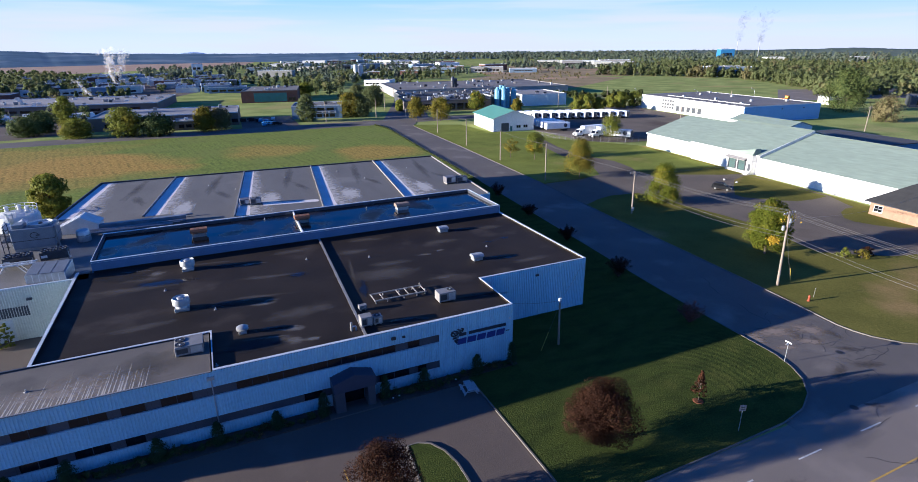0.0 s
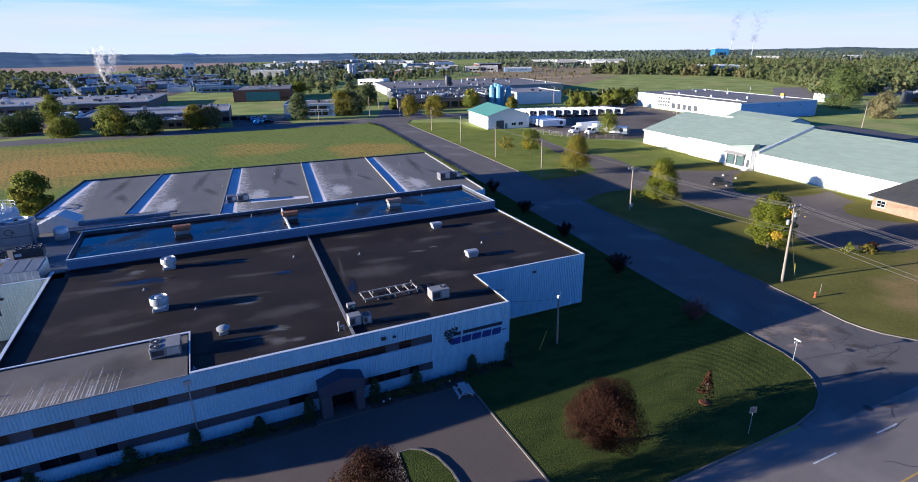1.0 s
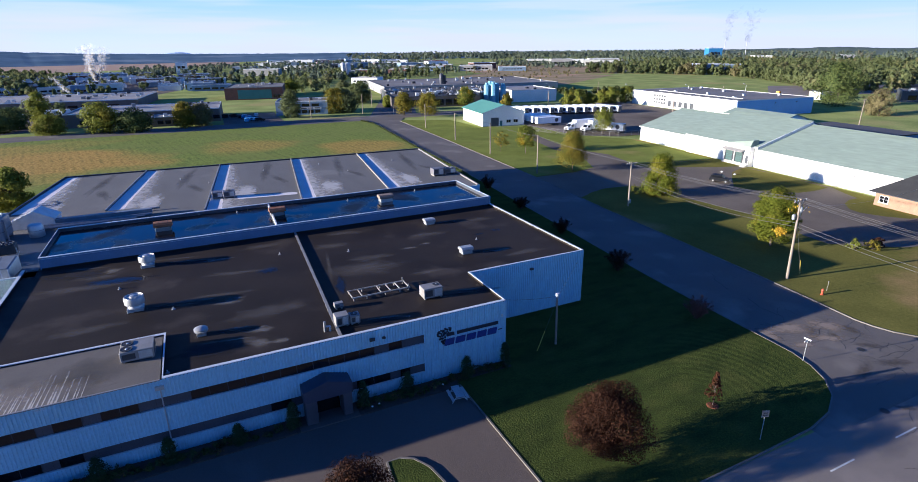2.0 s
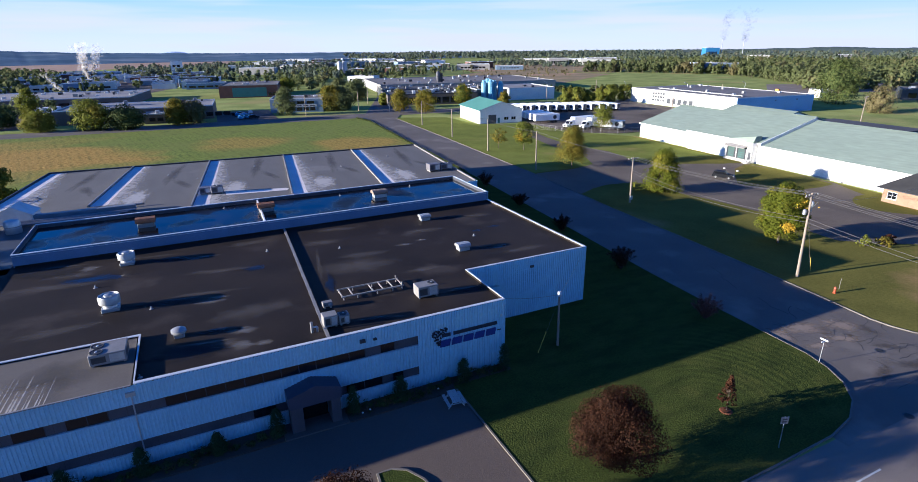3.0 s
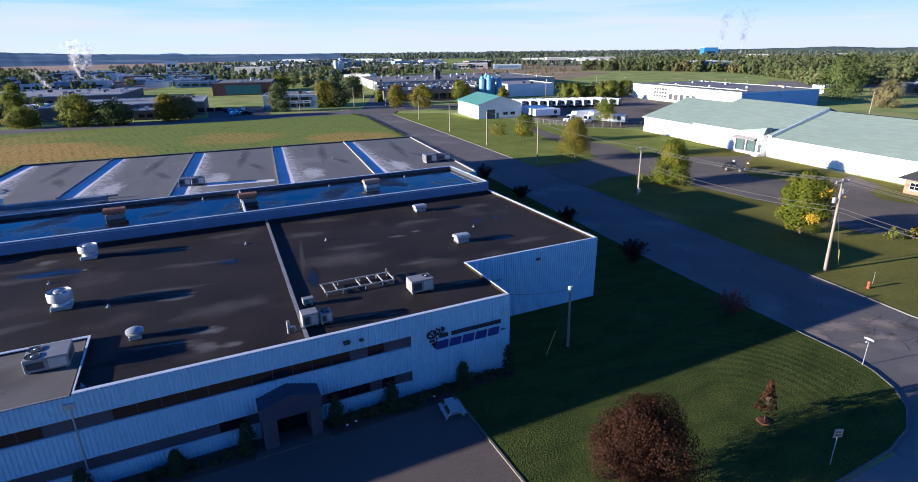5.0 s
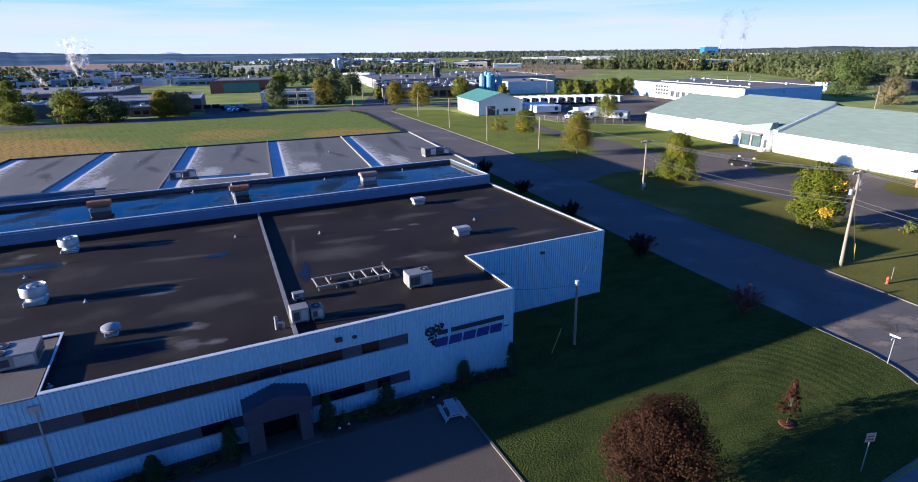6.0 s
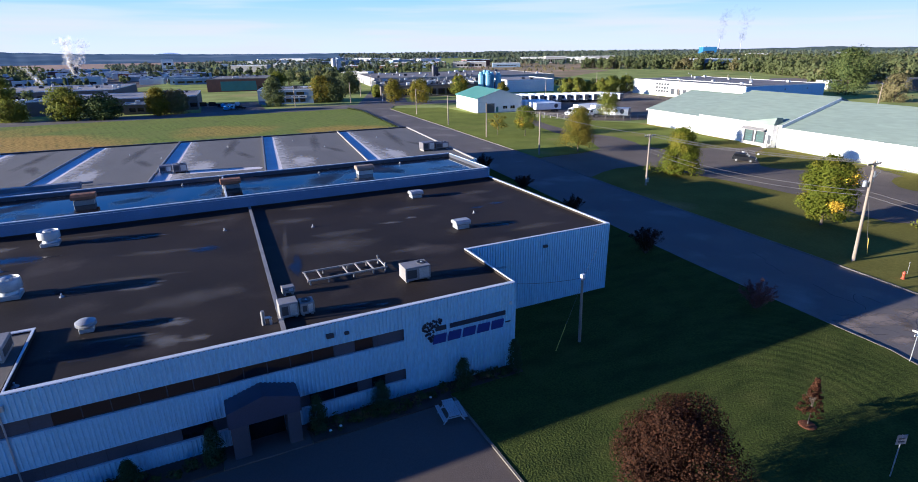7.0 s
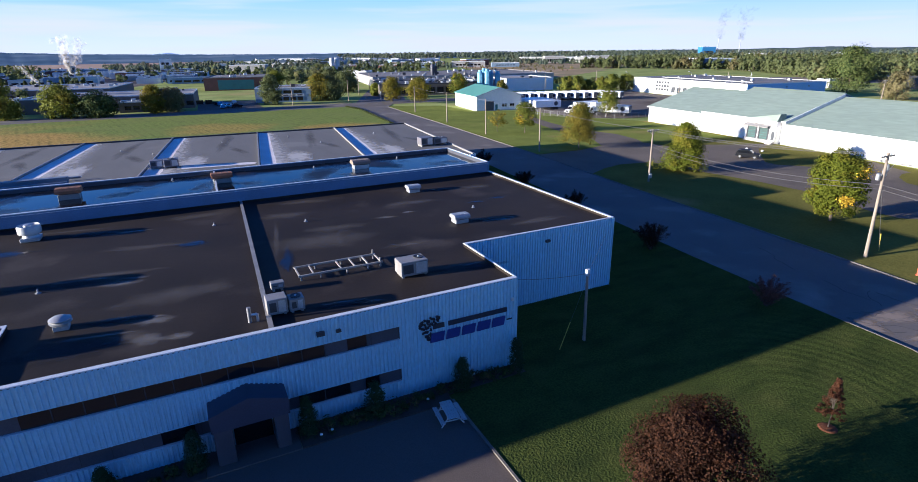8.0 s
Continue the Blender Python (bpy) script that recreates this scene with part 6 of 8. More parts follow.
t = thing("lamp_pole", "old wooden pole with a small lamp on the lawn", "lamp pole", 6.7, 0.3, 0)
part("pole", MB().tube((0, 0, -0.2), (-0.15, 0, 6.3), 0.14, 0.1, 10), "wood_pole", t, smooth=True)
lh = part("lamp_head", MB().cbox(-0.32, -0.2, 5.9, 0.0, 0.1, 6.35, 0.03), "white_metal", t, "white lamp housing")
part("lens", MB().cbox(-0.3, -0.24, 5.85, -0.05, -0.05, 6.05, 0.02), "galv", lh)
part("guy_wire", MB().tube((-0.1, 0, 5.6), (-2.7, -0.35, 0.1), 0.008, n=4), "wire", t)
part("guy_guard", MB().tube((-2.7, -0.35, 0.1), (-1.7, -0.22, 2.25), 0.035, n=6), "yellow_guard", t)


def cable(name, p, q, sag, r, label, n=14):
    """A hanging wire between two points."""
    mb = MB()
    p, q = Vector(p), Vector(q)
    pts = [p.lerp(q, i / n) - Vector((0, 0, sag * 4 * (i / n) * (1 - i / n))) for i in range(n + 1)]
    d = (q - p).normalized()
    u = d.cross(Vector((0, 0, 1))).normalized() * r
    w = Vector((0, 0, r))
    vs = [tuple(c + o) for c in pts for o in (u, w, -u, -w)]
    mb.add(vs, [(4 * i + k, 4 * i + (k + 1) % 4, 4 * i + 4 + (k + 1) % 4, 4 * i + 4 + k) for i in range(n) for k in range(4)])
    return tagged(part(name, mb, "wire", None, fix=False), label, "cable", "overhead lines")


cable("service_wire", (6.5, 0.3, 6.0), (15.0, 8.0, 5.6), 0.3, 0.02, "thin dark wire from the lamp pole to the wall")
cable("service_wire", (6.5, 0.3, 6.0), (0.05, 5.0, 5.2), 0.35, 0.02, "thin dark wire from the lamp pole to the wall")


def utility_pole(x, y, h, label, lean=0.0, arm=True, transformer=False, meter=False, rz=0):
    t = thing("utility_pole", label, "utility pole", x, y, 0, rz, "utility poles")
    dx = -math.sin(radians(lean)) * h
    part("pole", MB().tube((0, 0, -0.3), (dx, 0, h), 0.2, 0.13, 10), "wood_pole", t, smooth=True)
    if arm:
        c = part("crossarm", MB().box(dx - 1.25, -0.06, h - 0.45, dx + 1.25, 0.06, h - 0.3), "wood_pole", t)
        for s in (-1.15, -0.55, 0.55, 1.15):
            part("insulator", MB().lathe(dx + s, 0, [(0.05, h - 0.3), (0.07, h - 0.2), (0.03, h - 0.1)], 8), "galv", c)
        part("brace", MB().tube((dx - 0.7, 0, h - 0.4), (dx, 0, h - 1.1), 0.03, n=4).tube((dx + 0.7, 0, h - 0.4), (dx, 0, h - 1.1), 0.03, n=4), "galv", t)
    if transformer:
        d2 = dx * (h - 2.6) / h
        for k, (ox, oz) in enumerate(((0.55, -2.1), (0.75, -1.5), (-0.5, -2.4))):
            part("transformer", MB().lathe(d2 + ox, 0.25, [(0.2, h + oz - 0.5), (0.22, h + oz - 0.4), (0.22, h + oz + 0.1), (0.12, h + oz + 0.2)], 12), "galv", t, smooth=True)
        part("bracket", MB().tube((d2, 0, h - 2.3), (d2 + 1.0, 0, h - 1.7), 0.04, n=5).tube((d2, 0, h - 2.3), (d2 + 1.5, 0, h - 1.4), 0.03, n=5), "galv", t)
        part("guy_wire", MB().tube((dx * 0.75, 0, h * 0.75), (3.4, 0.4, 0.1), 0.02, n=4), "wire", t)
        part("guy_guard", MB().tube((3.4, 0.4, 0.1), (2.75, 0.33, 2.3), 0.045, n=6), "yellow_guard", t)
    if meter:
        part("meter_box", MB().cbox(-0.3, -0.36, 0.7, 0.3, -0.14, 1.5, 0.03), "galv", t)
    return t


PO = [(46.2, 0.6, 11.8), (52.3, 39.6, 9.3), (52.6, 74.0, 10.0), (55.2, 104.0, 9.6), (57.2, 133.5, 9.6), (60.0, 168.0, 9.6)]
utility_pole(*PO[0], "tall leaning wooden utility pole with transformers", 2.4, True, True)
utility_pole(*PO[1], "wooden utility pole with a crossarm and meter box", 1.2, True, False, True)
for p in PO[2:]:
    utility_pole(*p, "plain wooden utility pole on the grass verge", 0.8, False)
tops = [(p[0] - math.sin(radians(l_)) * p[2], p[1], p[2]) for p, l_ in zip(PO, (2.4, 1.2, 0.8, 0.8, 0.8, 0.8))]
for s in (-1.1, -0.5, 0.5, 1.1):
    a_, b_ = tops[0], tops[1]
    cable("power_line", (a_[0] + s, a_[1], a_[2] - 0.12), (b_[0] + s, b_[1], b_[2] - 0.12), 0.7, 0.016, "thin power line between utility poles")
    cable("power_line", (a_[0] + s, a_[1], a_[2] - 0.12), (44 + s, -44, 11.5), 0.8, 0.016, "thin power line between utility poles")
for k in range(1, 5):
    a_, b_ = tops[k], tops[k + 1]
    for s in (-0.2, 0.2):
        cable("power_line", (a_[0] + s, a_[1], a_[2] - 0.15), (b_[0] + s, b_[1], b_[2] - 0.15), 0.5, 0.014, "thin power line between utility poles")
for dz, sg in ((3.4, 1.0), (3.9, 1.2)):
    cable("phone_line", (tops[0][0], tops[0][1], tops[0][2] - dz), (tops[1][0], tops[1][1], tops[1][2] - dz + 0.8), sg, 0.02, "dark telephone cable between utility poles")
    cable("phone_line", (tops[0][0], tops[0][1], tops[0][2] - dz), (44, -44, 8.0), sg, 0.02, "dark telephone cable between utility poles")
cable("power_line", (tops[1][0], tops[1][1], tops[1][2] - 0.2), (106, 48, 6.0), 1.0, 0.017, "service wire running to the green-roofed hall")
cable("power_line", (tops[0][0], tops[0][1], tops[0][2] - 1.0), (100, 10, 5.5), 1.2, 0.017, "service wire running to the brick house")

t = thing("street_sign", "white street name sign on a thin post", "street sign", 27.7, -14.1, 0.1)
part("post", MB().tube((0, 0, 0), (0.05, 0, 2.4), 0.035, n=8), "galv", t)
part("blade", MB().box(-0.42, -0.02, 2.3, 0.42, 0.02, 2.46), "white_metal", t, "white blade with a dark bar")
part("blade", MB().box(-0.02, -0.38, 2.48, 0.02, 0.38, 2.64), "white_metal", t)
t = thing("traffic_sign", "square grey-backed road sign on a post", "road sign", 12.9, -20.3, 0.1, -20)
part("post", MB().tube((0, 0, 0), (0, 0, 2.9), 0.035, n=8), "galv", t)
part("plate", MB().cbox(-0.32, -0.03, 2.25, 0.32, -0.005, 2.9, 0.006), "unit_grey", t)
part("symbol_bar", MB().box(-0.2, -0.036, 2.4, 0.2, -0.03, 2.5).box(-0.2, -0.036, 2.6, 0.2, -0.03, 2.7), "frame", t)
t = thing("fire_hydrant", "red fire hydrant on the grass verge", "fire hydrant", 45.3, -4.9, 0.1)
part("barrel", MB().lathe(0, 0, [(0.2, 0), (0.2, 0.08), (0.13, 0.1), (0.13, 0.6), (0.17, 0.62), (0.17, 0.68), (0.12, 0.78), (0.04, 0.86)], 14), "hydrant_red", t, smooth=True)
for s in (-1, 1):
    part("outlet", MB().tube((0, 0, 0.48), (s * 0.24, 0, 0.48), 0.065, n=8), "hydrant_red", t)
t = thing("marker_post", "thin pale hydrant marker post", "marker post", 47.1, -4.4, 0.1)
part("post", MB().tube((0, 0, 0), (0.06, 0, 1.4), 0.022, n=6), "unit_pale", t)
part("flag", MB().box(-0.02, -0.02, 1.2, 0.14, 0.02, 1.42), "unit_pale", t)
for i, (x0, y0, h_, r_, m_) in enumerate(((66.6, 3.4, 1.7, 1.1, "leaf_mid"), (68.8, 2.0, 1.5, 1.2, "leaf_autumn"), (71.0, 2.4, 1.6, 1.0, "leaf_red"))):
    shrub("garden_bush", x0, y0, h_, r_, m_, "small garden bush on the lawn", 60 + i, 500, 0.25, "round", 18, group="garden bushes")

for i, (x0, y0) in enumerate(((95.0, 52.6), (95.2, 48.9))):
    t = thing("white_boulder", "small white painted boulder by the yard", "boulder", x0, y0, 0.12, group="white boulders")
    part("stone", MB().lathe(0, 0, [(0.2, 0), (0.3, 0.1), (0.27, 0.28), (0.14, 0.38), (0.06, 0.4)], 9), "white_metal", t, smooth=True)

# trees of the verge
tree("maple_tree", 56.3, 10.6, 9.3, 3.3, "leaf_maple", "green maple with two yellow branches", 41, 26000, 0.25, 0.4, 0.13, "round", 130, 10, jitter=0.4, turned=((0.6, -2.0, 7.2, 1.25), (-1.9, -2.5, 3.7, 0.75)))
tree("maple_tree", 64.0, 43.0, 8.5, 4.7, "leaf_maple", "green young maple by the yard", 42, 24000, 0.27, 0.3, 0.1, "pyramid", 130, 9, jitter=0.4)
tree("locust_tree", 62.7, 72.6, 9.8, 5.0, "leaf_autumn", "golden-green tree with thin autumn leaves", 43, 16000, 0.27, 0.3, 0.2, "pyramid", 120, 9, jitter=0.3)
tree("maple_tree", 65.4, 100.0, 8.2, 3.3, "leaf_green", "small tree turning yellow on the verge", 44, 6500, 0.28, 0.25, 0.26, "round", 80, 8, jitter=0.4)
tree("young_tree", 60.0, 106.0, 6.5, 2.6, "leaf_autumn", "thin young tree with sparse leaves", 45, 800, 0.36, 0.15, 0.25, "round", 26, 8)
tree("maple_tree", 111.0, 119.0, 9.4, 3.8, "leaf_mid", "green tree at the edge of the truck yard", 46, 6000, 0.33, 0.3, 0.2, "round", 80, 8, jitter=0.4)
for i, (x0, y0, h_, r_) in enumerate(((76.0, 203.0, 10.5, 5.6), (67.5, 214.0, 10.5, 4.6), (110.0, 232.0, 10.5, 5.0))):
    tree("street_tree", x0, y0, h_, r_, "leaf_autumn" if i != 2 else "leaf_green", "broad tree turning yellow by the street", 47 + i, 8000, 0.42, 0.4, 0.16, "round", 110, 8, group="street trees", jitter=0.4)

# ---- hall with the pale green roof ----
GA = -6.0
hall = thing("green_roofed_hall", "long white hall with a pale green metal roof", "building", 104.2, 22.5, 0, GA)
hall_m = pose(104.2, 22.5, 0, 0, 0, GA)
X0, XRG = 0.8, 18.3


def gable_block(ya, yb, eave, ridge, xe, over=0.5):
    """Walls and a roof of two slopes between two places along the hall."""
    xb = 2 * XRG - xe
    w = MB().extrude([(xe, 0), (xb, 0), (xb, eave), (XRG, ridge - 0.15), (xe, eave)], "y", ya, yb)
    part("wall", w, "white_wall", hall)
    s = (ridge - eave) / (XRG - xe)
    th = 0.22
    for sg in (-1, 1):
        xo = XRG + sg * (XRG - xe + over)
        zo = eave - s * over
        part("roof_slope", MB().extrude([(XRG, ridge), (xo, zo), (xo, zo + th), (XRG, ridge + th)], "y", ya - 0.15, yb + 0.3), "green_roof", hall, "pale green metal roof")
        part("fascia", MB().box(min(xo, xo + sg * 0.08), ya - 0.15, zo - 0.12, max(xo, xo + sg * 0.08), yb + 0.3, zo + th), "white_metal", hall)
    part("ridge_cap", MB().extrude([(XRG - 0.5, ridge + th - 0.05), (XRG, ridge + th + 0.12), (XRG + 0.5, ridge + th - 0.05)], "y", ya - 0.15, yb + 0.3), "green_roof", hall)


gable_block(57.0, 81.0, 4.7, 9.8, 1.6)
gable_block(30.5, 57.0, 5.4, 11.1, 0.6)
gable_block(-42.0, 30.5, 4.8, 10.2, 0.8)
# step between the two roofs
part("step_wall", MB().extrude([(0.0, 4.6), (XRG, 10.2), (XRG, 11.25), (0.0, 5.5)], "y", 30.2, 30.45), "cap", hall)
# entrance bay with dock doors
bay = part("dock_bay", MB().box(-1.1, 31.6, 0, 0.9, 40.8, 5.35), "white_wall", hall, "white entrance bay")
part("bay_roof", MB().add([(-1.2, 31.6, 5.36), (-1.2, 41.0, 5.36), (1.6, 41.0, 5.36), (1.6, 31.6, 5.36), (-0.2, 31.7, 7.1), (1.6, 31.7, 7.1)], [(0, 1, 4), (1, 2, 5, 4), (0, 4, 5, 3), (2, 3, 5), (3, 2, 1, 0)]), "green_roof", bay)
part("awning", MB().extrude([(-2.3, 3.95), (-1.1, 4.5), (-1.1, 4.3), (-2.3, 3.8)], "y", 33.2, 40.2), "unit_pale", bay)
for ya in (33.8, 37.2):
    dd = part("dock_door", MB().box(-1.2, ya, 0.7, -1.12, ya + 2.2, 3.6), "teal_door", bay, "green dock door")
    part("door_frame", MB().box(-1.24, ya - 0.4, 0.6, -1.1, ya, 3.85).box(-1.3, ya + 2.2, 0.6, -1.1, ya + 2.55, 3.85).box(-1.24, ya, 3.6, -1.1, ya + 2.2, 3.85), "frame", dd)
    for k in range(3):
        part("door_rib", MB().box(-1.23, ya + 0.05, 1.35 + k * 0.55, -1.19, ya + 2.15, 1.4 + k * 0.55), "teal_wall", dd)
part("dock_base", MB().box(-1.4, 32.8, 0, -1.1, 40.5, 0.85), "concrete", bay)
part("side_door", MB().box(-1.16, 31.8, 0.9, -1.1, 32.7, 3.0), "panel_grey", bay)
for k in range(4):
    part("stair_step", MB().box(-2.6 + k * 0.3, 31.4, 0, -2.3 + k * 0.3, 33.0, 0.25 + 0.2 * k), "concrete", bay)
part("stair_rail", MB().tube((-2.6, 31.4, 0.3), (-2.6, 31.4, 1.3), 0.04, n=5).tube((-2.6, 31.4, 1.3), (-1.2, 31.4, 1.9), 0.04, n=5).tube((-1.2, 31.4, 0.9), (-1.2, 31.4, 1.9), 0.04, n=5), "frame", bay)
part("base_strip", MB().box(0.5, -42, 0, 0.75, 36, 0.35), "concrete", hall)
part("side_door", MB().box(0.7, 2.6, 0.2, 0.79, 3.7, 2.4), "beige_wall", hall)
part("door_lamp", MB().cbox(0.2, 4.0, 3.0, 0.8, 5.5, 3.3, 0.03), "white_metal", hall)
for yy, zz in ((29.0, 2.6), (26.0, 3.4), (8.0, 3.8), (37.5, 4.5)):
    part("wall_lamp", MB().cbox((-1.4 if yy == 37.5 else 0.5), yy - 0.15, zz, (-1.1 if yy == 37.5 else 0.8), yy + 0.15, zz + 0.25, 0.02), "galv", hall)
# low wing behind the hall with its own ridge
wing = part("rear_wing", MB().extrude([(57.0, 0), (69.0, 0), (69.0, 4.6), (63.0, 6.3), (57.0, 4.6)], "y", 72.4, 100.5), "white_wall", hall, "low rear wing with a green gable roof")
for sg in (-1, 1):
    part("wing_roof", MB().extrude([(63.0, 6.35), (63.0 + sg * 6.5, 4.5), (63.0 + sg * 6.5, 4.7), (63.0, 6.55)], "y", 72.0, 100.9), "green_roof", wing)

# blue of the annex walls stands in for their shade
part("annex", MB().box(50.0, 32, 0, 67, 61, 4.7), "blue_steel", hall, "low flat annex, its shade put in as blue")
part("annex_roof", MB().box(49.5, 31.5, 4.7, 67.5, 61.5, 5.0), "far_dark_roof", hall)

# brick house with a dark hip roof
bh = thing("brick_house", "small brick building with a dark hip roof", "building", 96.6, 17.2, 0, -6)
BW = MB().box(0, -13.0, 0, 13.0, 0, 3.0)
bwall = part("wall", BW, "brick", bh, "orange-brown brick wall")
hip = [(-0.9, -13.9, 3.0), (13.9, -13.9, 3.0), (13.9, 0.9, 3.0), (-0.9, 0.9, 3.0), (6.5, -8.5, 7.4), (6.5, -4.5, 7.4)]
part("roof", MB().add(hip, [(0, 1, 4), (1, 2, 5, 4), (2, 3, 5), (3, 0, 4, 5), (3, 2, 1, 0)]), "shingle", bh, "dark shingled hip roof")
part("eave_board", MB().box(-0.9, -13.9, 2.85, 13.9, 0.9, 2.99), "frame", bh)
for y0 in (-2.7,):
    w = part("window", MB().box(-0.06, y0, 0.95, -0.02, y0 + 1.8, 2.35), "white_metal", bh, "white framed window")
    for k in range(2):
        for q in range(2):
            part("pane", MB().box(-0.08, y0 + 0.1 + k * 0.83, 1.05 + q * 0.63, -0.05, y0 + 0.86 + k * 0.83, 1.62 + q * 0.63), "glass", w)
    part("sill", MB().cbox(-0.16, y0 - 0.08, 0.84, -0.01, y0 + 1.88, 0.94, 0.01), "concrete", w)

# dark car
car = thing("suv", "dark parked sport utility car in the yard", "car", 85.9, 45.5, YZ, -62)
prof = [(-2.25, 0.45), (-2.3, 0.75), (-2.2, 1.05), (-1.95, 1.68), (-1.6, 1.76), (0.25, 1.74), (0.95, 1.14), (2.0, 1.0), (2.28, 0.8), (2.3, 0.45)]
part("body", MB().extrude([(p[0], p[1]) for p in prof], "y", -0.9, 0.9), "car_dark", car, smooth=False)
for s in (-1, 1):
    part("side_window", MB().extrude([(-1.85, 1.12), (-1.72, 1.6), (0.15, 1.6), (0.72, 1.12)], "y", s * 0.9, s * 0.915), "glass", car)
    for xx in (-1.4, 1.42):
        w = part("wheel", MB().cyl(0, 0, -0.12, 0.12, 0.37, 0.37, 16, pose(xx, s * 0.84, 0.37, 90)), "rubber", car)
        part("rim", MB().cyl(0, 0, -0.13, 0.13, 0.22, 0.22, 12, pose(xx, s * 0.845, 0.37, 90)), "chrome", w)
    part("headlight", MB().cbox(2.18, s * 0.65 - 0.2, 0.72, 2.3, s * 0.65 + 0.2, 0.9, 0.02), "white_metal", car)
part("windscreen", MB().extrude([(0.34, 1.68), (0.38, 1.7), (0.98, 1.17), (0.94, 1.15)], "y", -0.78, 0.78), "glass", car)
part("rear_window", MB().extrude([(-2.14, 1.2), (-2.1, 1.2), (-1.96, 1.6), (-2.0, 1.6)], "y", -0.75, 0.75), "glass", car)
part("bumper", MB().cbox(2.2, -0.85, 0.4, 2.38, 0.85, 0.62, 0.04).cbox(-2.4, -0.85, 0.4, -2.22, 0.85, 0.65, 0.04), "frame", car)

# ---- small white building with a teal roof ----
sb = thing("teal_roofed_garage", "white metal garage with a teal gable roof", "building", 81.2, 158.0, 0, -8)
part("wall", MB().extrude([(0, 0), (18.4, 0), (18.4, 5.6), (9.2, 8.5), (0, 5.6)], "y", 0, 26), "white_wall", sb)
for s in (-1, 1):
    xo, zo = 9.2 + s * 9.8, 5.42
    part("roof_slope", MB().extrude([(9.2, 8.55), (xo, zo), (xo, zo + 0.2), (9.2, 8.75)], "y", -0.5, 26.5), "teal_roof", sb, "teal green metal roof")
    part("barge_board", MB().extrude([(9.2, 8.4), (xo, zo - 0.15), (xo, zo + 0.2), (9.2, 8.75)], "y", -0.56, -0.5), "white_metal", sb)
part("roll_door", MB().box(3.6, -0.06, 0.1, 7.0, -0.01, 3.6), "panel_grey", sb)
part("door", MB().box(7.6, -0.06, 0.1, 8.6, -0.01, 2.3), "teal_wall", sb)
for x0 in (10.4, 13.6):
    w = part("window", MB().box(x0, -0.08, 1.3, x0 + 2.0, -0.02, 2.6), "white_metal", sb)
    part("pane", MB().box(x0 + 0.1, -0.1, 1.4, x0 + 0.95, -0.07, 2.5), "glass", w)
    part("pane", MB().box(x0 + 1.05, -0.1, 1.4, x0 + 1.9, -0.07, 2.5), "glass", w)
part("base_strip", MB().box(-0.05, -0.05, 0, 18.45, 26.05, 0.3), "concrete", sb)

# ---- white warehouse ----
wh = thing("white_warehouse", "long white warehouse with dock doors and a flat dark roof", "building", 193.0, 128.0, 0, -6)
part("wall", MB().box(0, 0, 0, 46.0, 75.0, 7.2), "white_wall", wh)
part("roof", MB().box(0.4, 0.4, 7.2, 45.6, 74.6, 7.3), "mid_roof", wh)
part("parapet", ribbon(MB(), [(0.2, 0.2), (45.8, 0.2), (45.8, 74.8), (0.2, 74.8)], 0.3, 7.2, 7.45, True), "white_metal", wh)
for i in range(5):
    yy = 42.0 - i * 4.0
    d = part("dock_door", MB().box(-0.12, yy, 1.2, -0.02, yy + 2.5, 3.9), "panel_grey", wh, "grey dock door")
    part("dock_seal", MB().box(-0.5, yy - 0.4, 0.8, -0.02, yy, 4.3).box(-0.5, yy + 2.5, 0.8, -0.02, yy + 2.9, 4.3).box(-0.5, yy - 0.4, 3.9, -0.02, yy + 2.9, 4.3), "white_metal", d)
for k in range(3):
    for q in range(5):
        part("louvre", MB().box(-0.2, 47 + q * 2.0, 1.8 + k * 1.7, -0.02, 48.3 + q * 2.0, 2.9 + k * 1.7), "frame", wh)
# shade of the white south wall laid on as a blue sheet
part("south_wall_shade", MB().box(0.3, -0.08, 0.2, 45.8, -0.02, 7.1), "wall_shade_blue", wh, "blue sheet for the shade on the white south wall")
part("roof_pipe", MB().box(6, 3, 7.7, 6.3, 60, 7.95), "white_metal", wh)
for u, v in ((8, 10), (22, 18), (14, 33), (33, 42), (10, 52), (28, 60), (38, 12), (40, 66)):
    part("roof_vent", MB().cbox(u, v, 7.3, u + 1.2, v + 1.2, 8.3, 0.05), "galv", wh)
for yy in (12.0, 25.0):
    part("wall_lamp", MB().box(10 + yy, -0.3, 5.4, 10.6 + yy, -0.08, 5.8), "frame", wh)

# ---- trailers and trucks ----


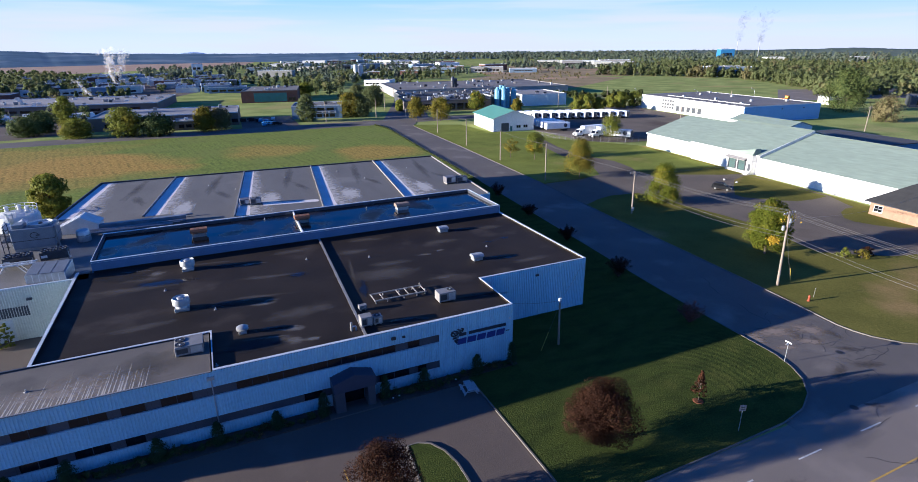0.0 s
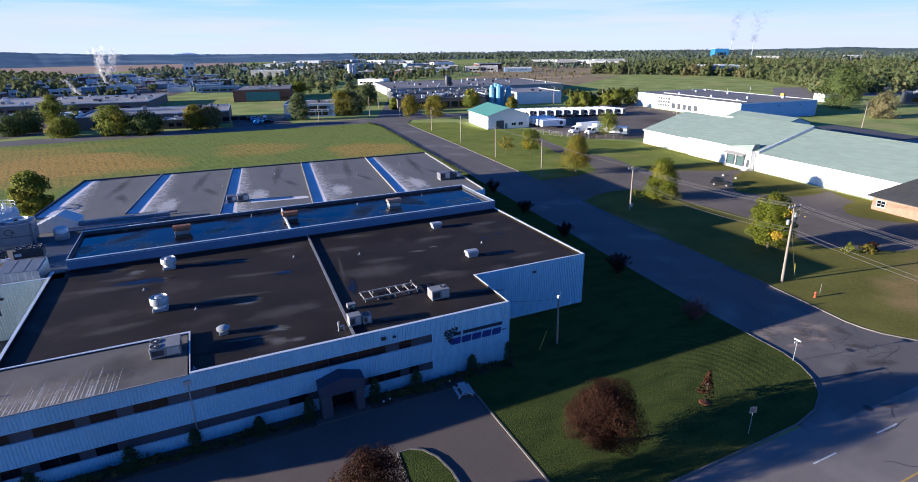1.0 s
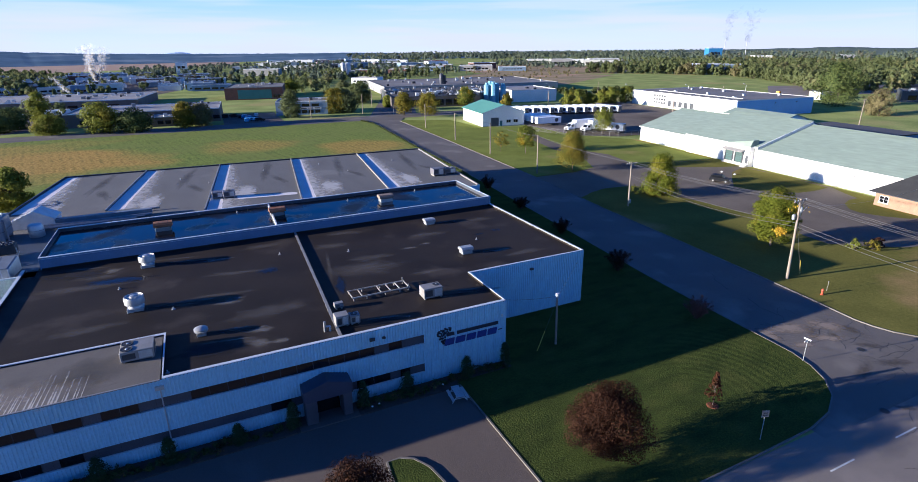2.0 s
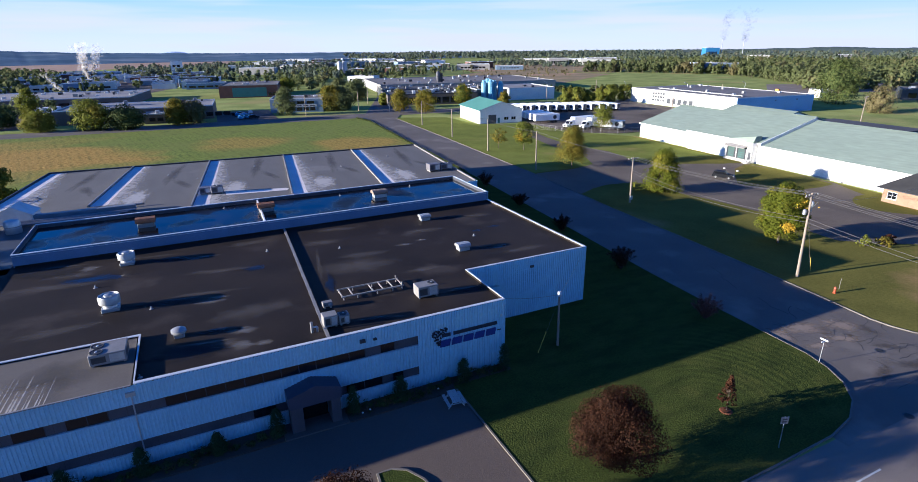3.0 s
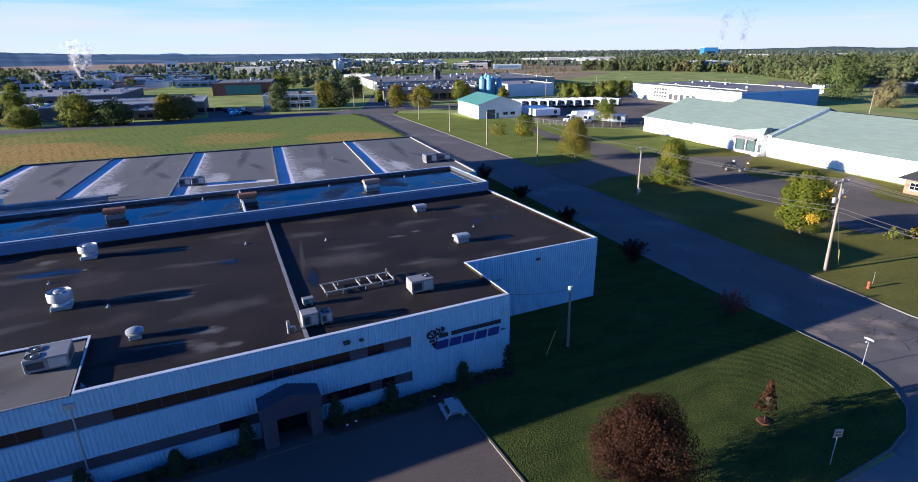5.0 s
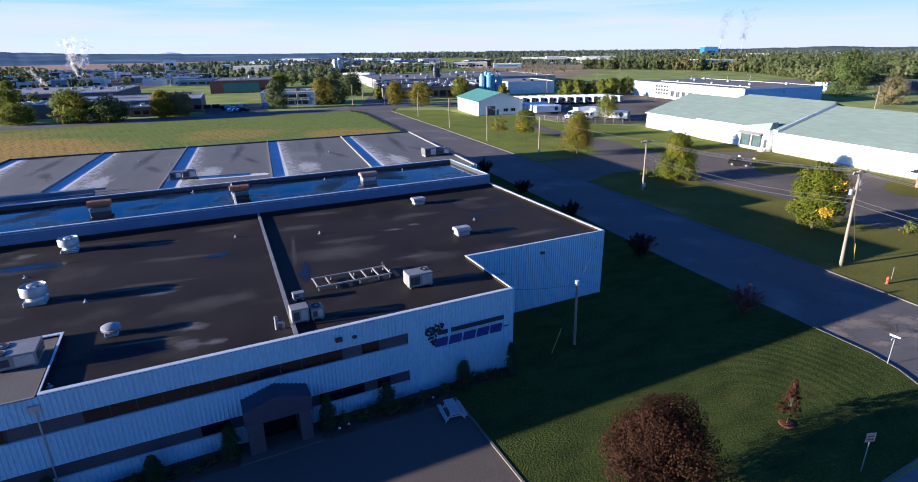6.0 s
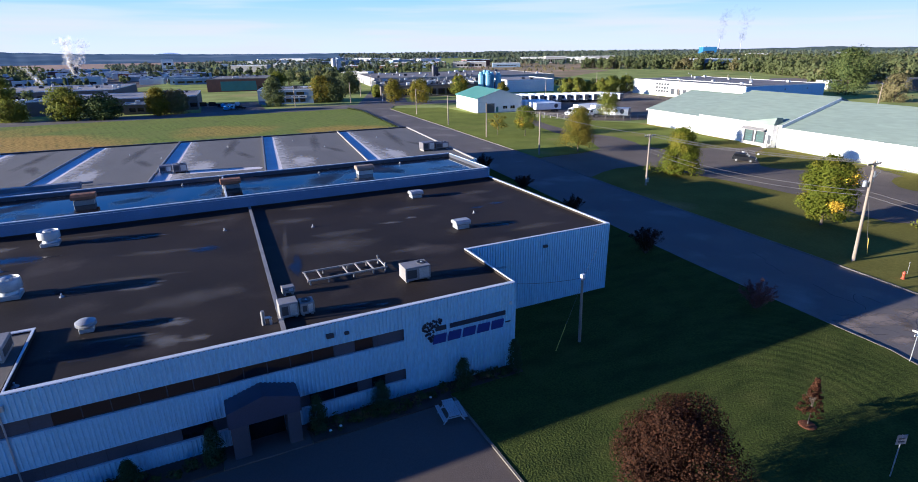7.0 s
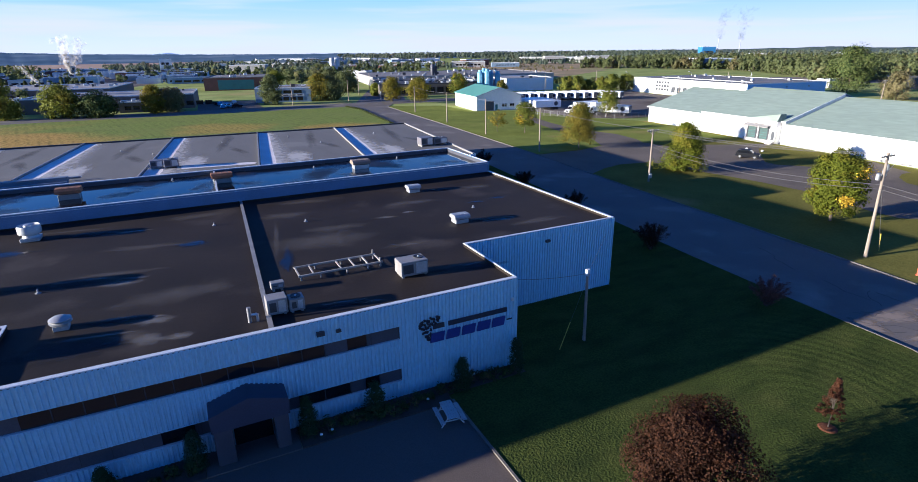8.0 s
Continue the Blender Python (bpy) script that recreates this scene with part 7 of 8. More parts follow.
def trailer(x, y, rz, L=14.0, group="parked trailers", z=0.11):
    t = thing("semi_trailer", "white box semi-trailer parked in the truck yard", "trailer", x, y, z, rz, group)
    part("box", MB().cbox(0, -1.3, 1.0, L, 1.3, 3.5, 0.06), "trailer_white", t)
    part("frame_rail", MB().box(0.3, -0.5, 0.8, L - 0.3, 0.5, 1.0), "frame", t)
    for ya in (-1.22, 0.02):
        part("rear_door", MB().box(-0.03, ya, 1.1, 0.02, ya + 1.2, 3.4), "panel_grey", t)
    for side in (1.34, -1.31):
        part("emblem", MB().lathe(0, 0, [(0.8, 0), (0.8, 0.03)], 18, pose(2.2, side, 2.3, 90)), "sign_dark", t)
    for xx in (1.6, 2.9):
        for s in (-1, 1):
            part("wheel", MB().cyl(0, 0, -0.2, 0.2, 0.5, 0.5, 12, pose(xx, s * 1.0, 0.5, 90)), "rubber", t)
    for s in (-1, 1):
        part("landing_leg", MB().box(L - 3.2, s * 0.7 - 0.08, 0, L - 3.04, s * 0.7 + 0.08, 1.0), "frame", t)
    return t


def truck(x, y, rz, group="box trucks", z=0.11):
    t = thing("box_truck", "white tractor with a white box trailer in the yard", "truck", x, y, z, rz, group)
    part("box", MB().cbox(-9.5, -1.3, 1.15, 0.6, 1.3, 4.1, 0.06), "trailer_white", t)
    part("frame_rail", MB().box(-9.3, -0.5, 0.75, 3.4, 0.5, 1.1), "frame", t)
    cab = part("cab", MB().extrude([(1.1, 0.8), (4.4, 0.8), (4.5, 1.6), (3.4, 1.75), (2.8, 2.8), (1.1, 3.2)], "y", -1.15, 1.15), "trailer_white", t)
    part("windscreen", MB().extrude([(3.42, 1.8), (3.48, 1.8), (2.9, 2.75), (2.84, 2.75)], "y", -1.0, 1.0), "glass", cab)
    part("side_window", MB().box(1.7, -1.17, 1.8, 2.8, 1.17, 2.5), "glass", cab)
    part("grille", MB().box(4.4, -0.6, 0.9, 4.52, 0.6, 1.5), "frame", cab)
    for xx in (-8.2, -6.9, 0.9, 3.6):
        for s in (-1, 1):
            part("wheel", MB().cyl(0, 0, -0.2, 0.2, 0.5, 0.5, 12, pose(xx, s * 1.0, 0.5, 90)), "rubber", t)
    return t


one = trailer(117.3, 181.6, 100)
for i in range(1, 12):
    copy_thing(one, pose(117.3 + i * 3.95, 181.6 - i * 1.35, 0.11, 0, 0, 100))
short = trailer(112.2, 147.8, 172, 10.8, "trailers by the garage")
for x0, y0 in ((112.8, 152.4), (113.4, 157.0), (114.0, 161.6)):
    copy_thing(short, pose(x0, y0, 0.11, 0, 0, 172))
copy_thing(one, pose(119.0, 116.4, 0.11, 0, 0, 118))
one = truck(107.4, 131.0, 184)
copy_thing(one, pose(111.4, 126.2, 0.11, 0, 0, 186))

# chain-link fence along the truck yard
fence = thing("chain_link_fence", "grey chain-link fence along the truck yard", "fence")
line = [(92.0, 141.0), (95.5, 130.0), (100.0, 120.5), (111.5, 111.0), (128.0, 108.5)]
for (xa, ya), (xb, yb) in zip(line, line[1:]):
    n_ = max(1, round(math.hypot(xb - xa, yb - ya) / 2.8))
    for k in range(n_):
        p = Vector((xa + (xb - xa) * k / n_, ya + (yb - ya) * k / n_, 0.1))
        q = Vector((xa + (xb - xa) * (k + 1) / n_, ya + (yb - ya) * (k + 1) / n_, 0.1))
        part("post", MB().tube(p, p + Vector((0, 0, 1.9)), 0.05, n=6), "pipe", fence)
        part("top_rail", MB().tube(p + Vector((0, 0, 1.85)), q + Vector((0, 0, 1.85)), 0.03, n=4), "pipe", fence)
        net = MB()
        for s in range(14):
            f0, f1 = s / 14, (s + 1) / 14
            for z0, z1 in ((0.05, 0.95), (0.95, 0.05), (0.95, 1.85), (1.85, 0.95)):
                net.tube(p.lerp(q, f0) + Vector((0, 0, z0)), p.lerp(q, f1) + Vector((0, 0, z1)), 0.005, n=3)
        part("netting", net, "wire", fence, fix=False)
    p = Vector((xb, yb, 0.1))
part("post", MB().tube(p, p + Vector((0, 0, 1.9)), 0.05, n=6), "pipe", fence)


def street_lamp(x, y, h, rz):
    t = thing("street_lamp", "tall grey street lamp with a curved arm", "street lamp", x, y, 0, rz, "street lamps")
    part("pole", MB().tube((0, 0, 0), (0, 0, h), 0.1, 0.07, 8), "galv", t, smooth=True)
    arm = MB()
    pts = [Vector((1.9 * math.sin(k * 0.26), 0, h + 0.9 * (1 - math.cos(k * 0.26)) * 1.1)) for k in range(6)]
    for u, v in zip(pts, pts[1:]):
        arm.tube(u, v, 0.06, n=6)
    part("arm", arm, "galv", t, smooth=True)
    part("lamp_head", MB().cbox(1.7, -0.18, h + 0.72, 2.6, 0.18, h + 0.9, 0.04), "white_metal", t)


for x0, y0, rz in ((172, 243, 180), (207, 214, 200), (230, 190, 180), (262, 178, 180)):
    street_lamp(x0, y0, 9.0, rz)

t = thing("frame_sign", "pale frame sign on two posts at the street end", "sign", 66.3, 221.5, 0, -5)
for s in (-1.7, 1.7):
    part("post", MB().cbox(s - 0.14, -0.14, 0, s + 0.14, 0.14, 6.4 if s > 0 else 4.6, 0.02), "dull_white", t)
part("panel", MB().cbox(-1.55, -0.08, 3.0, 1.55, 0.08, 4.4, 0.02), "dull_white", t)
for k in range(2):
    part("sign_bar", MB().box(-1.3, -0.1, 3.25 + 0.5 * k, 1.2 - 0.4 * k, -0.08, 3.5 + 0.5 * k), "sign_dark", t)

for x0, y0, h_ in ((-54.6, 28.9, 3.2), (-55.7, 28.6, 2.4)):
    shrub("yard_bush", x0, y0, h_, 0.9, "leaf_mid", "leafy bush against the loading yard wall", int(-x0 * 10), 1600, 0.16, "cedar", 40, group="yard bushes")

# ---- the industrial park beyond the field ----


def shed(name, x, y, w, d, h, wall, roof, label, rz=0.0, windows=(), vents=6, seed=1, roof_mat_edge="cap", group=""):
    """A flat-roofed building: walls, roof, edge, windows (face, from, to, z0, z1, count) and roof vents."""
    t = thing(name, label, "building", x, y, 0, rz, group)
    part("wall", MB().box(0, 0, 0, w, d, h), wall, t)
    part("roof", MB().box(0.3, 0.3, h, w - 0.3, d - 0.3, h + 0.12), roof, t)
    part("parapet", ribbon(MB(), [(0.15, 0.15), (w - 0.15, 0.15), (w - 0.15, d - 0.15), (0.15, d - 0.15)], 0.3, h, h + 0.45, True), roof_mat_edge, t)
    for face, a0, a1, z0, z1, k in windows:
        for i in range(k):
            u0 = a0 + (a1 - a0) * i / k
            u1 = a0 + (a1 - a0) * (i + 0.78) / k
            if face == "s":
                wd = part("window", MB().box(u0, -0.1, z0, u1, -0.02, z1), "frame", t)
                part("pane", MB().box(u0 + 0.12, -0.13, z0 + 0.12, u1 - 0.12, -0.09, z1 - 0.12), "glass", wd)
            else:
                wd = part("window", MB().box(-0.1, u0, z0, -0.02, u1, z1), "frame", t)
                part("pane", MB().box(-0.13, u0 + 0.12, z0 + 0.12, -0.09, u1 - 0.12, z1 - 0.12), "glass", wd)
    rr = random.Random(seed)
    for i in range(vents):
        u, v, s = rr.uniform(2, w - 4), rr.uniform(2, d - 4), rr.uniform(1.0, 2.4)
        hh = rr.uniform(0.7, 1.8)
        part("roof_vent", MB().cbox(u, v, h + 0.1, u + s, v + s * rr.uniform(0.6, 1.2), h + hh, 0.06), rr.choice(["galv", "white_metal", "unit_dark", "unit_grey"]), t)
    return t


shed("grey_workshop", -76.0, 243.0, 62.0, 34.0, 5.6, "shade_wall", "far_roof", "long brown flat-roofed workshop behind trees", -5, [("s", 6, 34, 1.2, 3.0, 9), ("s", 44, 70, 1.2, 3.0, 7)], 8, 2)
shed("grey_workshop_annex", -42.0, 230.0, 16.0, 10.0, 3.8, "shade_wall", "far_roof", "low brown annex with a pale roof", -3, [("s", 2, 14, 1.0, 2.6, 4)], 1, 3)
shed("large_plant", -180.0, 346.0, 128.0, 60.0, 4.6, "shade_wall", "far_roof", "large pale plant with many roof vents", -8, [("s", 10, 120, 1.2, 2.6, 16)], 60, 4)
brk = shed("brick_workshop", -5.0, 351.0, 36.0, 44.0, 7.5, "brick_dark", "mid_roof", "dark brick workshop with a teal front", -11, [("s", 30, 35, 1, 3, 2)], 7, 5, "unit_grey")
part("teal_front", MB().box(8, -0.15, 0.6, 29, -0.03, 6.2), "teal_wall", brk, "flat teal cladding")
off = shed("small_office", 11.8, 245.5, 25.0, 20.0, 6.3, "blue_grey_steel", "mid_roof", "small blue-grey office with a pale sign band", -14, [("s", 8, 22, 4.0, 5.4, 3), ("s", 6, 22, 0.8, 2.4, 5)], 3, 6)
part("sign_band", MB().box(8.5, -0.16, 2.7, 22, -0.02, 3.7), "white_metal", off, "white sign band with plain bars")
for k in range(4):
    part("sign_bar", MB().box(9.2 + k * 3.2, -0.2, 2.95, 11.6 + k * 3.2, -0.15, 3.45), "sign_dark", off)
shed("dark_factory", 72.5, 247.0, 50.0, 34.0, 5.6, "shade_wall", "far_dark_roof", "dark factory with a crowded roof", -12, [("s", 2, 44, 1.0, 4.2, 9)], 60, 7, "frame")
shed("low_factory", 84.0, 283.0, 84.0, 36.0, 5.2, "panel_grey", "far_dark_roof", "low factory with many white roof vents", -10, [], 46, 12, "unit_grey")
shed("beige_factory", 95.0, 327.0, 130.0, 86.0, 5.6, "grey_wall", "mid_roof", "wide grey factory with a brown-grey roof", -9, [], 34, 8, "unit_grey")
shed("brick_block", 150.0, 600.0, 17.0, 12.0, 7.0, "brick_dark", "far_roof", "small brown brick block among far factories", -20, [("s", 2, 15, 2.0, 4.4, 4)], 2, 13)
shed("blue_fronted_store", 112.0, 476.0, 25.0, 18.0, 4.8, "white_wall", "far_roof", "low store with a white and blue front", -35, [("s", 2, 22, 1.4, 2.8, 6)], 2, 9, "white_metal")
shed("blue_warehouse", 145.5, 243.0, 29.0, 34.0, 6.4, "white_wall", "far_roof", "low warehouse with a bluish shaded wall", -9, [], 3, 10, "white_metal")
shed("dark_link_building", 128.0, 250.0, 18.0, 24.0, 6.0, "panel_grey", "far_dark_roof", "dark link building beside the blue tanks", -12, [], 6, 11)
for i, (x0, y0, h_) in enumerate(((128.0, 241.5, 11.2), (131.2, 239.6, 11.8), (134.5, 241.5, 11.0), (137.6, 239.4, 10.6), (131.4, 243.6, 12.0))):
    t = thing("blue_tank", "tall bright blue storage tank", "tank", x0, y0, 0, group="blue tanks")
    part("shell", MB().lathe(0, 0, [(1.6, 0), (1.6, h_ - 0.8), (1.0, h_ - 0.2), (0.4, h_)], 20), "tank_blue", t, smooth=True)
    for zz in (2.5, 5.5, 8.5):
        part("hoop", MB().lathe(0, 0, [(1.66, zz), (1.66, zz + 0.15)], 20), "tank_blue", t)
    part("ladder", MB().box(-0.25, -1.85, 0.3, 0.25, -1.62, h_ - 0.8), "tank_blue", t)
    part("top_rail", MB().lathe(0, 0, [(1.05, h_ - 0.3), (1.05, h_ + 0.6), (1.0, h_ + 0.6), (1.0, h_ - 0.3)], 16), "tank_blue", t)
t = thing("process_tower", "dark steel process tower on the factory roof", "tower", 141.5, 336.0, 5.72)
part("hopper", MB().lathe(0, 0, [(0.9, 0), (1.45, 2.0), (1.45, 6.6), (0.7, 7.6)], 16), "panel_slate", t, smooth=True)
part("stair", MB().box(1.8, -0.8, 0, 3.2, 0.8, 6.2), "frame", t)
part("platform", MB().box(-2.2, -2.2, 4.2, 3.4, 2.2, 4.4), "frame", t)
for i, (x0, y0, h_, r_) in enumerate(((143, 626, 14, 2.5), (149.5, 628, 14, 2.5))):
    t = thing("storage_tank", "pale storage tank among far factories", "tank", x0, y0, 0, group="far tanks")
    part("shell", MB().lathe(0, 0, [(r_, 0), (r_, h_), (r_ * 0.3, h_ + 1.2)], 24), "white_metal", t, smooth=True)
    part("stair", MB().box(r_, -0.6, 0, r_ + 0.8, 0.6, h_), "galv", t)

# cars and vans by the far street
rv = random.Random(8)


def far_car(x, y, rz, mat):
    t = thing("parked_car", "parked car in a far lot", "car", x, y, 0.03, rz, "far parked cars")
    part("body", MB().extrude([(-2.2, 0.4), (-2.2, 1.0), (-1.6, 1.5), (0.3, 1.5), (1.0, 1.0), (2.2, 0.85), (2.2, 0.4)], "y", -0.88, 0.88), mat, t)
    part("windows", MB().extrude([(-1.8, 1.0), (-1.5, 1.42), (0.25, 1.42), (0.8, 1.0)], "y", -0.9, 0.9), "glass", t)
    for xx in (-1.35, 1.35):
        for s in (-1, 1):
            part("wheel", MB().cyl(0, 0, -0.1, 0.1, 0.33, 0.33, 10, pose(xx, s * 0.85, 0.33, 90)), "rubber", t)


for i in range(12):
    far_car(-12 + rv.uniform(0, 20), 226 + rv.uniform(0, 26), rv.choice([0, 90, 10]), rv.choice(["blue_steel", "car_dark", "white_metal", "blue_steel"]))
for i in range(16):
    far_car(-112 + i * 3.2 + rv.uniform(-0.4, 0.4), 322 + rv.uniform(-2, 2), 85, rv.choice(["white_metal", "car_dark", "galv", "brick"]))
for i in range(14):
    far_car(5 + i * 3.0, 452 + rv.uniform(-1, 1), 90, rv.choice(["white_metal", "car_dark", "galv"]))
setting("far_lot", sheet([(-14, 222), (11.5, 221), (13, 262), (-12, 264)], 0.03), "asphalt_lot", "asphalt car park of the small office", "parking lot")
setting("far_lot_d", sheet([(-2, 446), (52, 446), (52, 459), (-2, 459)], 0.03), "asphalt_lot", "small asphalt car park far off", "parking lot")
setting("far_lot_b", sheet([(-125, 308), (-50, 302), (-50, 332), (-125, 336)], 0.03), "asphalt_lot", "asphalt car park by the workshop", "parking lot")

setting("far_yards", sheet([(-340, 425), (-215, 412), (-55, 408), (-30, 480), (-20, 640), (-60, 880), (-230, 930), (-420, 880), (-360, 560)], 0.028), "gravel", "grey-brown yards between far factories", "yard")
setting("plant_yard", sheet([(-330, 236), (-100, 231), (-84, 240), (-86, 290), (-130, 340), (-340, 350)], 0.028), "asphalt_lot", "asphalt yard before the large plant", "yard")


def delivery_van(x, y, rz):
    t = thing("delivery_van", "white delivery van parked by the plant", "van", x, y, 0.03, rz, "delivery vans")
    part("box", MB().cbox(-3.6, -1.15, 0.7, 1.2, 1.15, 3.2, 0.05), "trailer_white", t)
    part("cab", MB().extrude([(1.25, 0.5), (3.2, 0.5), (3.25, 1.3), (2.5, 2.3), (1.25, 2.4)], "y", -1.0, 1.0), "trailer_white", t)
    part("windscreen", MB().extrude([(3.2, 1.35), (3.26, 1.35), (2.56, 2.25), (2.5, 2.25)], "y", -0.9, 0.9), "glass", t)
    for xx in (-2.2, 2.2):
        for s in (-1, 1):
            part("wheel", MB().cyl(0, 0, -0.14, 0.14, 0.42, 0.42, 10, pose(xx, s * 0.95, 0.42, 90)), "rubber", t)


for x0, y0, rz in ((-124, 314, 12), (-111, 309, 5), (-103, 296, -8), (-118, 296, 20), (-96, 300, 80), (-92, 302, 80), (-88, 303, 80), (-84, 304, 80)):
    delivery_van(x0, y0, rz)

# far buildings in rows
rf = random.Random(17)
for i in range(84):
    x0, y0 = rf.uniform(-190, 0), rf.uniform(450, 800)
    w_, d_ = rf.uniform(10, 32), rf.uniform(8, 20)
    shed("far_factory", x0 - 0.1 * (y0 - 450), y0, w_, d_, rf.uniform(3.4, 6.0), rf.choice(["grey_wall", "white_wall", "brick_dark", "shade_wall", "beige_wall", "blue_grey_steel", "shade_wall"]), rf.choice(["far_roof", "mid_roof", "far_dark_roof"]), "low far factory building", rf.uniform(-12, 4), [("s", 2, w_ - 2, 1.2, 2.6, 4)] if i % 2 else [], rf.randint(1, 4), 100 + i, "cap", "far factories")
for i in range(52):
    x0 = rf.uniform(30, 400)
    y0 = rf.uniform(560, 1150) + 0.3 * x0
    w_, d_ = rf.uniform(14, 46), rf.uniform(12, 26)
    shed("far_factory", x0, y0, w_, d_, rf.uniform(4, 9), rf.choice(["grey_wall", "white_wall", "beige_wall", "blue_grey_steel", "shade_wall", "brick_dark"]), rf.choice(["far_roof", "mid_roof", "far_dark_roof"]), "low far factory building", rf.uniform(-30, 0), [("s", 2, w_ - 2, 1.2, 3.0, 5)] if i % 2 else [], rf.randint(1, 4), 200 + i, "cap", "far factories")
for i, (x0, y0, w_, d_, h_, m_) in enumerate(((258, 690, 40, 24, 6, "blue_grey_steel"), (310, 655, 44, 24, 7, "grey_wall"), (352, 622, 36, 18, 5, "blue_grey_steel"), (560, 880, 40, 24, 7, "beige_wall"), (600, 820, 44, 24, 7, "white_wall"), (620, 740, 36, 20, 6, "beige_wall"), (520, 745, 34, 20, 10, "grey_wall"), (562, 716, 30, 18, 8, "beige_wall"), (604, 752, 52, 20, 9, "grey_wall"), (480, 402, 44, 30, 10, "blue_grey_steel"), (1098, 935, 32, 24, 21, "blue_steel"), (930, 680, 30, 24, 9, "beige_wall"), (1050, 600, 26, 20, 9, "grey_wall"))):
    shed("distant_plant", x0, y0, w_, d_, h_, m_, "far_roof", "distant plant among trees", -25, [("s", 5, w_ - 5, 2, h_ * 0.6, 7)], 4, 300 + i, "cap", "distant plants")
for x0, y0, h_ in ((1155, 940, 41), (1122, 855, 37), (-99, 511, 9), (-94, 548, 9)):
    t = thing("chimney_stack", "slender far chimney stack", "chimney", x0, y0, 0, group="chimney stacks")
    part("shaft", MB().cyl(0, 0, 0, h_, h_ * 0.02, h_ * 0.014, 12), "stack_grey", t, smooth=True)
    for k in range(3):
        part("ring", MB().lathe(0, 0, [(h_ * 0.032, h_ * (0.5 + 0.16 * k)), (h_ * 0.032, h_ * (0.51 + 0.16 * k))], 12), "pipe", t)

# lamp and power poles of the far streets
for x0, y0 in ((-108, 262), (-30, 228), (25, 226), (52, 232), (66, 262), (84, 300), (75, 240), (160, 226), (205, 238), (178, 150), (240, 175)):
    utility_pole(x0, y0, 9.5, "plain wooden pole in the industrial park", 0.3, False)
utility_pole(215.0, 88.0, 10.0, "wooden pole with a transformer behind the hall", -1.5, True, False, False)

# orange machine and hut beyond the warehouse
t = thing("orange_machine", "orange road machine on the far lot", "machine", 298.6, 184.4, 0)
part("body", MB().cbox(-3, -1.2, 0.7, 3, 1.2, 2.1, 0.1), "orange", t)
part("cab", MB().cbox(0.8, -1.1, 2.1, 2.6, 1.1, 3.6, 0.1), "orange", t)
for xx in (-2.1, 2.1):
    part("wheel", MB().cyl(0, 0, -1.3, 1.3, 0.7, 0.7, 12, pose(xx, 0, 0.7, 90)), "rubber", t)
shed("silo_block", -36, 796, 14, 12, 15, "white_wall", "far_roof", "tall white far silo block", 0, [("s", 2, 12, 8, 11, 2)], 1, 62)
shed("small_hut", 303, 160, 9, 8, 4.2, "beige_wall", "far_roof", "small beige hut behind the warehouse", -10, [("s", 2, 10, 1, 2.6, 3)], 0, 61)
shed("depot", 329.0, 132.0, 22.0, 22.0, 5.2, "panel_grey", "far_dark_roof", "long low dark depot beyond the far lot", -57, [("s", 3, 18, 1.0, 3.6, 3)], 3, 63, "panel_grey")
shed("depot_annex", 341.4, 112.9, 16.0, 22.0, 7.2, "white_wall", "mid_roof", "white end block of the dark depot", -57, [], 1, 64)
setting("far_lot_c", sheet([(300, 190), (520, 120), (560, 170), (380, 250)], 0.04), "asphalt_main", "grey asphalt lot before the woods", "parking lot")
setting("crop_field", sheet([(-1300, 900), (-230, 960), (60, 1240), (120, 1600), (-1300, 1600)], 0.06), "crop", "tawny harvested field far off", "field")
setting("bare_field", sheet([(300, 590), (420, 470), (560, 560), (520, 860), (360, 760)], 0.06), "scrub", "brown scrub land far off", "field")
setting("bare_field_b", sheet([(215, 385), (260, 350), (400, 450), (330, 600), (240, 520)], 0.05), "scrub", "brown scrub land behind the hedge", "field")

# ---- trees of the park ----
for i, (x0, y0, h_, r_, m_) in enumerate(((-88.4, 268, 14, 4.3, "leaf_mid"), (-96, 252, 8, 6.8, "leaf_deep"), (-99, 241, 7.6, 6.0, "leaf_deep"), (-78, 226, 6.8, 6.0, "leaf_mid"), (-60, 221, 11.3, 7.0, "leaf_mid"), (-47.8, 218, 8.2, 6.8, "leaf_deep"), (-29.2, 221, 10.2, 4.6, "leaf_autumn"), (-22.8, 223.5, 9.0, 5.2, "leaf_wood"), (17.1, 233, 12.4, 4.6, "leaf_wood"), (41, 242, 11.6, 6.0, "leaf_autumn"), (46.5, 241, 10.5, 5.6, "leaf_wood"), (43, 388, 9.5, 6.2, "leaf_mid"), (-62.0, 94.5, 8.8, 3.7, "leaf_mid"), (64, 285, 11, 5, "leaf_wood"), (69, 291, 12, 5.5, "leaf_wood"), (60, 300, 12, 5, "leaf_wood"), (73, 255, 6, 2.8, "leaf_mid"))):
    tree("park_tree", x0, y0, h_, r_, m_, "leafy tree in the industrial park", 400 + i, 7000, 0.55 if r_ < 6.6 else 0.65, 0.45, 0.03, "round", 130, 7, group="park trees", jitter=0.4)
